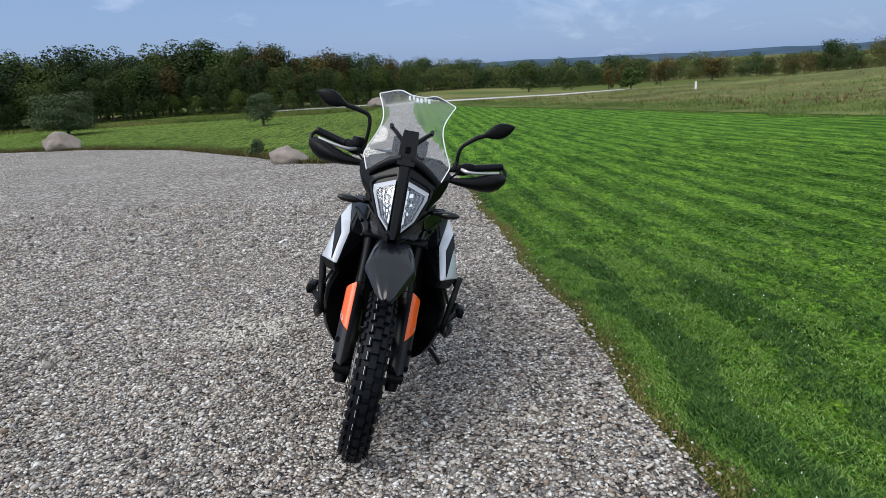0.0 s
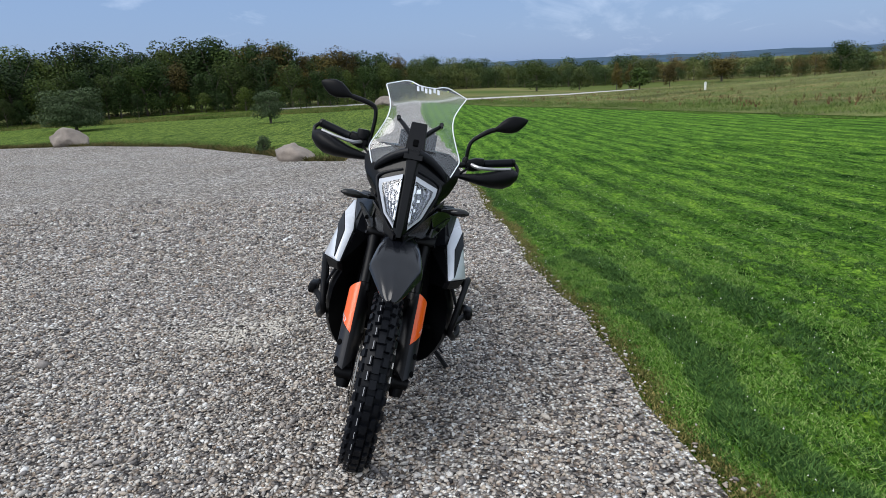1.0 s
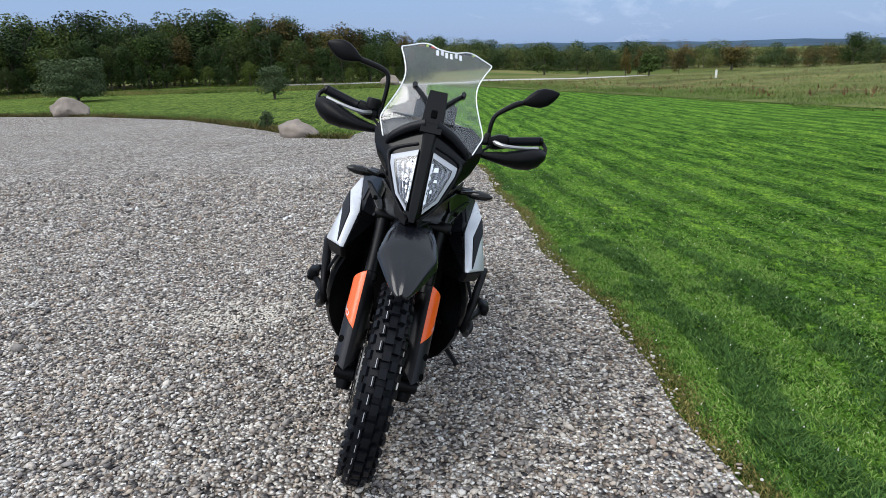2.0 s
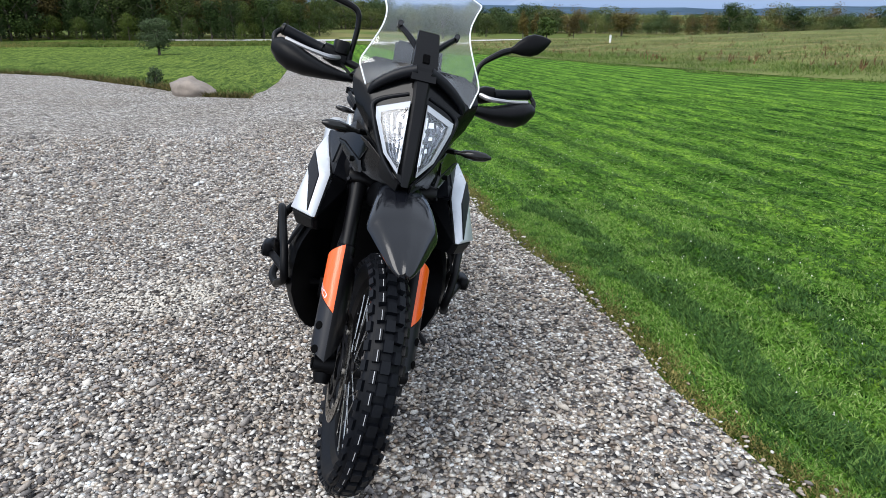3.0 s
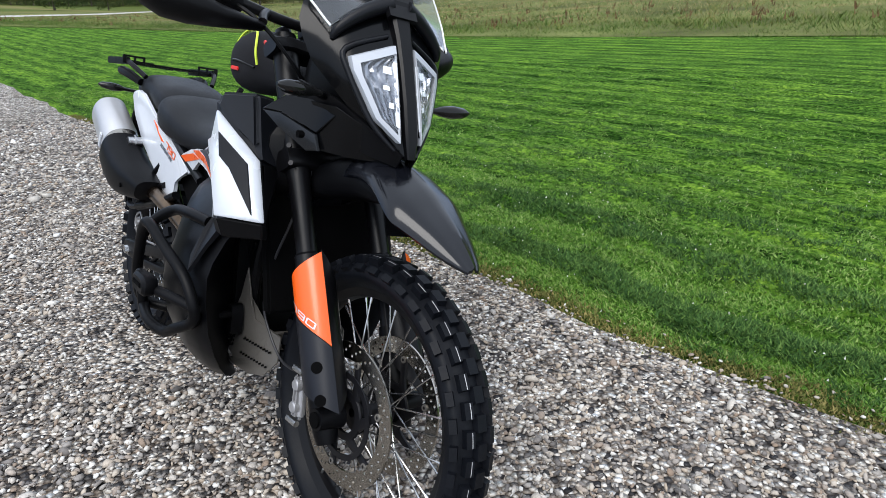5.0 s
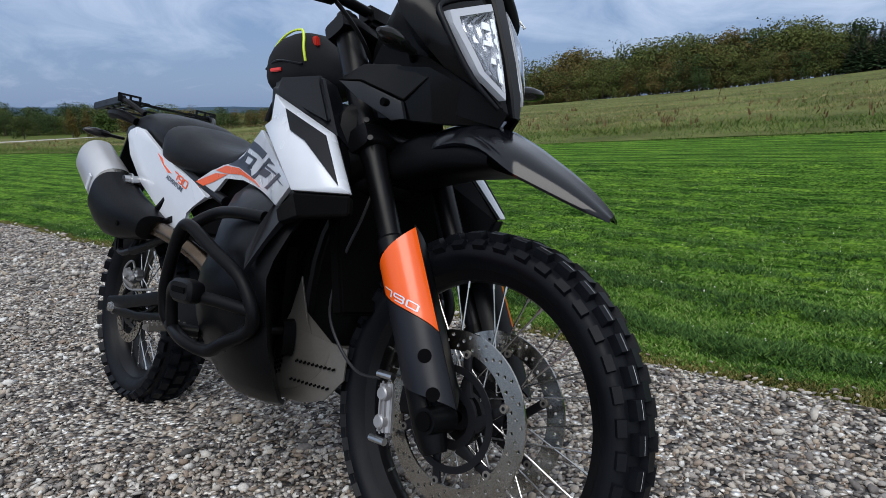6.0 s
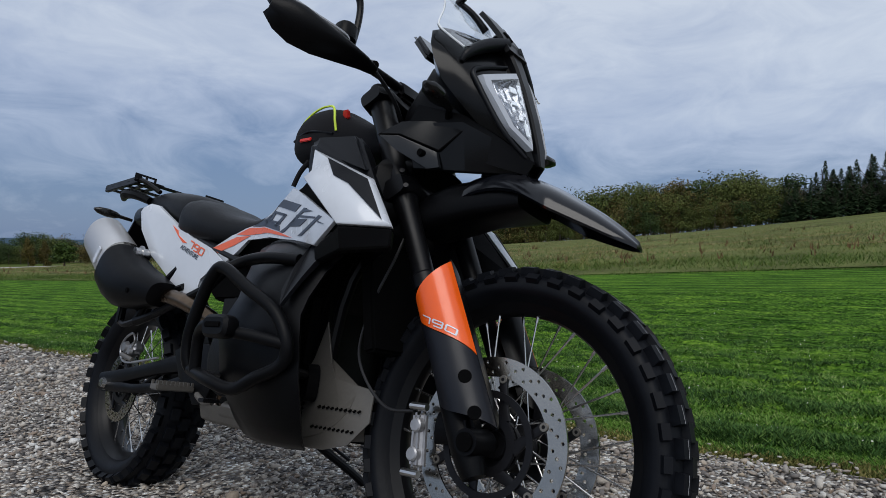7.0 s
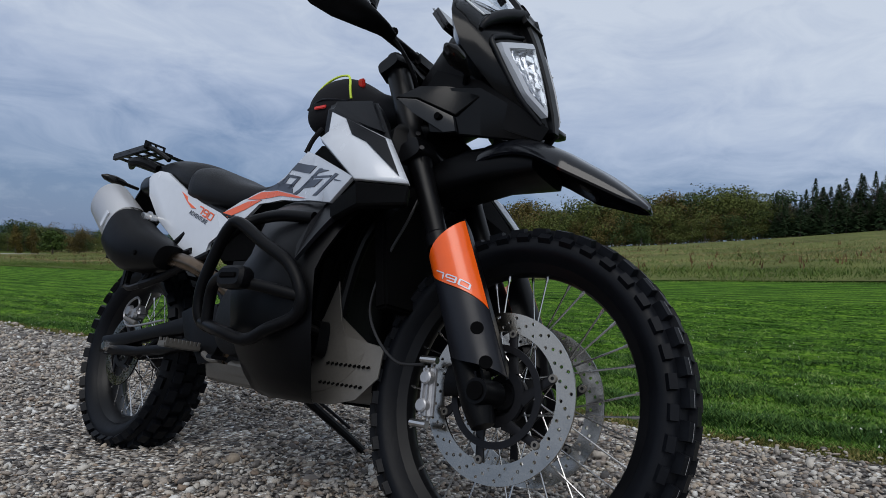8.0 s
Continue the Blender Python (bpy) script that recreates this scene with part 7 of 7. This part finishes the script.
part("rear_hose", tube([(0.075, -0.118, 0.452), (0.10, -0.126, 0.470), (0.075, -0.126, 0.490), (0.02, -0.124, 0.470), (0.00, -0.122, 0.43), (0.06, -0.122, 0.395), (0.30, -0.135, 0.42)], 0.0038, 8, 5), CALIPER, rc, "braided rear brake hose")
part("caliper_slider", tube([(0.020, -0.124, 0.420), (0.105, -0.124, 0.404)], 0.008, 10, 1), ALU, rc)
part("brake_pedal", tube([(0.62, -0.165, 0.335), (0.68, -0.180, 0.322), (0.735, -0.185, 0.322)], [0.008, 0.008, 0.006], 8, 3), ALU, bike, "silver brake pedal")
part("pedal_tread", block((0.735, -0.195, 0.328), (0.028, 0.045, 0.010), (0, 0, 0), 0.002), DARK_METAL, bike)
part("shock", tube([(0.42, 0, 0.38), (0.50, 0, 0.70)], 0.036, 18, 1), SATIN, bike)
for i in range(7):
    part("shock_coil", lathe([(0.034, -0.006), (0.040, -0.006), (0.040, 0.006), (0.034, 0.006)], (0, 0, 0), 20, close=True), CHROME, bike, "", Matrix.Translation((0.44 + i * 0.009, 0, 0.44 + i * 0.03)) @ Matrix.Rotation(radians(80), 4, "X"))
part("chain_run", loft([oval((-0.03, 0.091, 0.42), (0, 1, 0), (0, 0, 1), 0.006, 0.006, 4, 8), oval((0.58, 0.091, 0.46), (0, 1, 0), (0, 0, 1), 0.006, 0.006, 4, 8)]), DARK_METAL, bike)
part("pannier_stay", tube([(0.36, -0.13, 0.64), (0.22, -0.14, 0.60), (0.14, -0.14, 0.53), (0.10, -0.14, 0.60)], 0.010, 8, 4), SATIN, bike)


def crash_upper(s):
    return tube([(1.075, s * 0.236, 0.660), (0.99, s * 0.256, 0.666), (0.92, s * 0.268, 0.660), (0.880, s * 0.300, 0.630), (0.868, s * 0.330, 0.585)], 0.0140, 12, 5)


def crash_outer(s):
    return tube([(0.88, s * 0.26, 0.385), (0.835, s * 0.312, 0.400), (0.828, s * 0.328, 0.470), (0.868, s * 0.334, 0.565), (0.908, s * 0.338, 0.617), (0.940, s * 0.334, 0.627), (1.020, s * 0.318, 0.583), (1.105, s * 0.300, 0.537), (1.145, s * 0.288, 0.479), (1.135, s * 0.282, 0.431), (1.075, s * 0.302, 0.396), (1.017, s * 0.310, 0.370), (0.95, s * 0.330, 0.382), (0.845, s * 0.316, 0.400)], 0.0140, 12, 5)


for s in (-1, 1):
    cb = part("crash_bar", crash_outer(s), BLACK, bike, "black tubular crash bar round the tank")
    part("upper_hoop", crash_upper(s), BLACK, cb)
    part("cross_bar", tube([(1.143, s * 0.288, 0.470), (1.075, s * 0.322, 0.481), (1.02, s * 0.350, 0.486)], 0.013, 12, 4), BLACK, cb)
    part("rear_hoop", tube([(1.02, s * 0.350, 0.486), (0.945, s * 0.350, 0.500), (0.885, s * 0.335, 0.475), (0.872, s * 0.322, 0.395)], 0.013, 12, 4), BLACK, cb)
    sl = part("slider_pad", loft([oval((1.005, s * y, 0.494), (1, 0, 0), (0, 0, 1), a, b2, 4, 18) for y, a, b2 in ((0.338, 0.040, 0.020), (0.350, 0.048, 0.025), (0.368, 0.048, 0.025), (0.375, 0.040, 0.018))]), BLACK, cb, "black plastic crash slider")
    part("slider_slot", block((1.005, s * 0.375, 0.496), (0.06, 0.006, 0.012), (0, 0, 0), 0.002), HOLE, sl)


def skid():
    line = curve_points([(0.60, 0.268, 0.130), (0.80, 0.264, 0.132), (0.95, 0.264, 0.132), (1.04, 0.272, 0.126), (1.110, 0.298, 0.116), (1.155, 0.340, 0.108), (1.175, 0.392, 0.100)], 4)
    rings = []
    for p in line:
        x, z, w = p
        up = 0.045 if x < 1.02 else 0.02
        front = [Vector((x - (0.0 if x < 1.02 else 0.10), -w - 0.012, z + up + (0.05 if x > 1.02 else 0))), Vector((x, -w, z + 0.008)), Vector((x, -w + 0.015, z)), Vector((x, w - 0.015, z)), Vector((x, w, z + 0.008)), Vector((x - (0.0 if x < 1.02 else 0.10), w + 0.012, z + up + (0.05 if x > 1.02 else 0)))]
        rings.append(front + [q + Vector((-0.004, 0, 0.004)) for q in front[::-1]])
    return loft(rings)


sk = part("skid_plate", skid(), ALU, bike, "brushed aluminium skid plate")
for s in (-1, 1):
    wing_pts = [(0.984, s * 0.130, 0.266), (1.020, s * 0.126, 0.258), (1.100, s * 0.118, 0.260), (1.165, s * 0.106, 0.278), (1.212, s * 0.094, 0.330), (1.214, s * 0.092, 0.398), (1.108, s * 0.116, 0.414), (1.092, s * 0.119, 0.450), (1.067, s * 0.125, 0.540), (1.042, s * 0.128, 0.455), (1.015, s * 0.130, 0.415), (1.006, s * 0.131, 0.322)]
    part("skid_side", plate(wing_pts, 0.004 * s, 0.001), ALU, sk, "aluminium side wing of the skid plate")
    for i in range(4):
        for j in range(10 - 2 * i):
            p = Vector((0.998 + i * 0.0085 + j * 0.0026, s * (0.1345 - i * 0.001), 0.306 + j * 0.0115 + i * 0.004))
            part("skid_hole", tube([p, p + Vector((0, s * 0.0014, 0))], 0.0034, 6, 1), HOLE, sk)
    for row in range(2):
        for i in range(10):
            p = Vector((1.076 - row * 0.014 + i * 0.0125, s * (0.1230 - i * 0.0020 + row * 0.001), 0.350 - row * 0.044))
            part("skid_slot", block(p, (0.008, 0.003, 0.0045), (0, -30, -9 * s), 0.0), HOLE, sk)
    part("bar_mount", loft([oval((1.055, s * 0.130, 0.40), (1, 0, 0), (0, 0, 1), 0.018, 0.042, 3), oval((1.055, s * 0.160, 0.40), (1, 0, 0), (0, 0, 1), 0.016, 0.040, 3)]), BLACK, sk)
    part("mount_bar", tube([(1.055, s * 0.15, 0.415), (1.10, s * 0.28, 0.425)], 0.011, 10, 1), BLACK, sk)

stand = part("side_stand", tube([(0.62, 0.115, 0.300), (0.68, 0.20, 0.228), (0.75, 0.300, 0.150), (0.786, 0.352, 0.104)], [0.016, 0.013, 0.012, 0.012], 10, 4), SATIN, bike, "black side stand, folded out")
part("stand_foot", block((0.792, 0.360, 0.096), (0.080, 0.048, 0.012), (-15, 0, 20), 0.004), SATIN, stand)
part("stand_tip", block((0.812, 0.376, 0.108), (0.034, 0.030, 0.014), (-15, 0, 20), 0.004), ORANGE, stand, "orange tip of the stand foot")
part("stand_spring", tube([(0.66, 0.19, 0.262), (0.70, 0.245, 0.222), (0.735, 0.30, 0.182)], 0.005, 8, 3), DARK_METAL, stand)
part("inner_fairing", loft([oval((1.12, 0, 0.80), (0, 1, 0), (0, 0, 1), 0.15, 0.10, 4), oval((1.20, 0, 0.84), (0, 1, 0), (0, 0, 1), 0.16, 0.09, 4), oval((1.25, 0, 0.86), (0, 1, 0), (0, 0, 1), 0.10, 0.07, 4)]), BLACK, bike)


# ---- bag on the tank ----
def tank_bag():
    bag = tagged(new("tank_bag"), "black fabric tank bag with lime piping, strapped to the tank", "bag")
    bag.matrix_world = BIKE
    st = [(0.732, 1.048, 0.045, 0.032), (0.745, 1.056, 0.080, 0.054), (0.79, 1.062, 0.102, 0.080), (0.85, 1.066, 0.108, 0.086), (0.905, 1.062, 0.104, 0.080), (0.945, 1.052, 0.090, 0.068), (1.00, 1.036, 0.074, 0.050), (1.06, 1.020, 0.066, 0.042), (1.105, 1.010, 0.050, 0.028)]
    line = curve_points([(x, z, 0) for x, z, w, h in st], 3)
    wide = curve_points([(x, w, h) for x, z, w, h in st], 3)
    body = part("bag_body", loft([oval((p.x, 0, p.y), (0, 1, 0), (0, 0, 1), q.y, q.z, 2.6, 26) for p, q in zip(line, wide)]), FABRIC, bag, "", STILL, 60)
    for s in (-1, 1):
        arc = [(0.942, s * 0.092, 1.052), (0.932, s * 0.094, 1.085), (0.915, s * 0.086, 1.118), (0.885, s * 0.074, 1.143), (0.845, s * 0.076, 1.146), (0.805, s * 0.078, 1.134), (0.772, s * 0.080, 1.109), (0.750, s * 0.076, 1.085)]
        part("piping", tube(arc, 0.0034, 6, 4), PIPING, bag, "lime-yellow piping")
        part("zip", tube([(0.750, s * 0.086, 1.058), (0.84, s * 0.109, 1.062), (0.935, s * 0.096, 1.045)], 0.003, 6, 4), DARK_METAL, bag)
        part("strap", tube([(0.835, s * 0.085, 0.985), (0.812, s * 0.092, 0.955), (0.795, s * 0.095, 0.915)], [0.008, 0.007, 0.007], 8, 3), FABRIC, bag, "black holding strap")
    part("tag", block((0.953, -0.074, 1.104), (0.028, 0.010, 0.024), (20, 12, -14), 0.003), RED_TAG, bag, "small red tag")
    part("red_pull", block((0.835, -0.1075, 1.040), (0.05, 0.005, 0.010), (0, 4, 0), 0.002), RED_TAG, bag)
    part("loop", tube([(0.742, -0.04, 1.075), (0.716, -0.04, 1.078), (0.706, -0.04, 1.058), (0.720, -0.04, 1.040), (0.745, -0.04, 1.036)], 0.004, 8, 4), FABRIC, bag)


tank_bag()
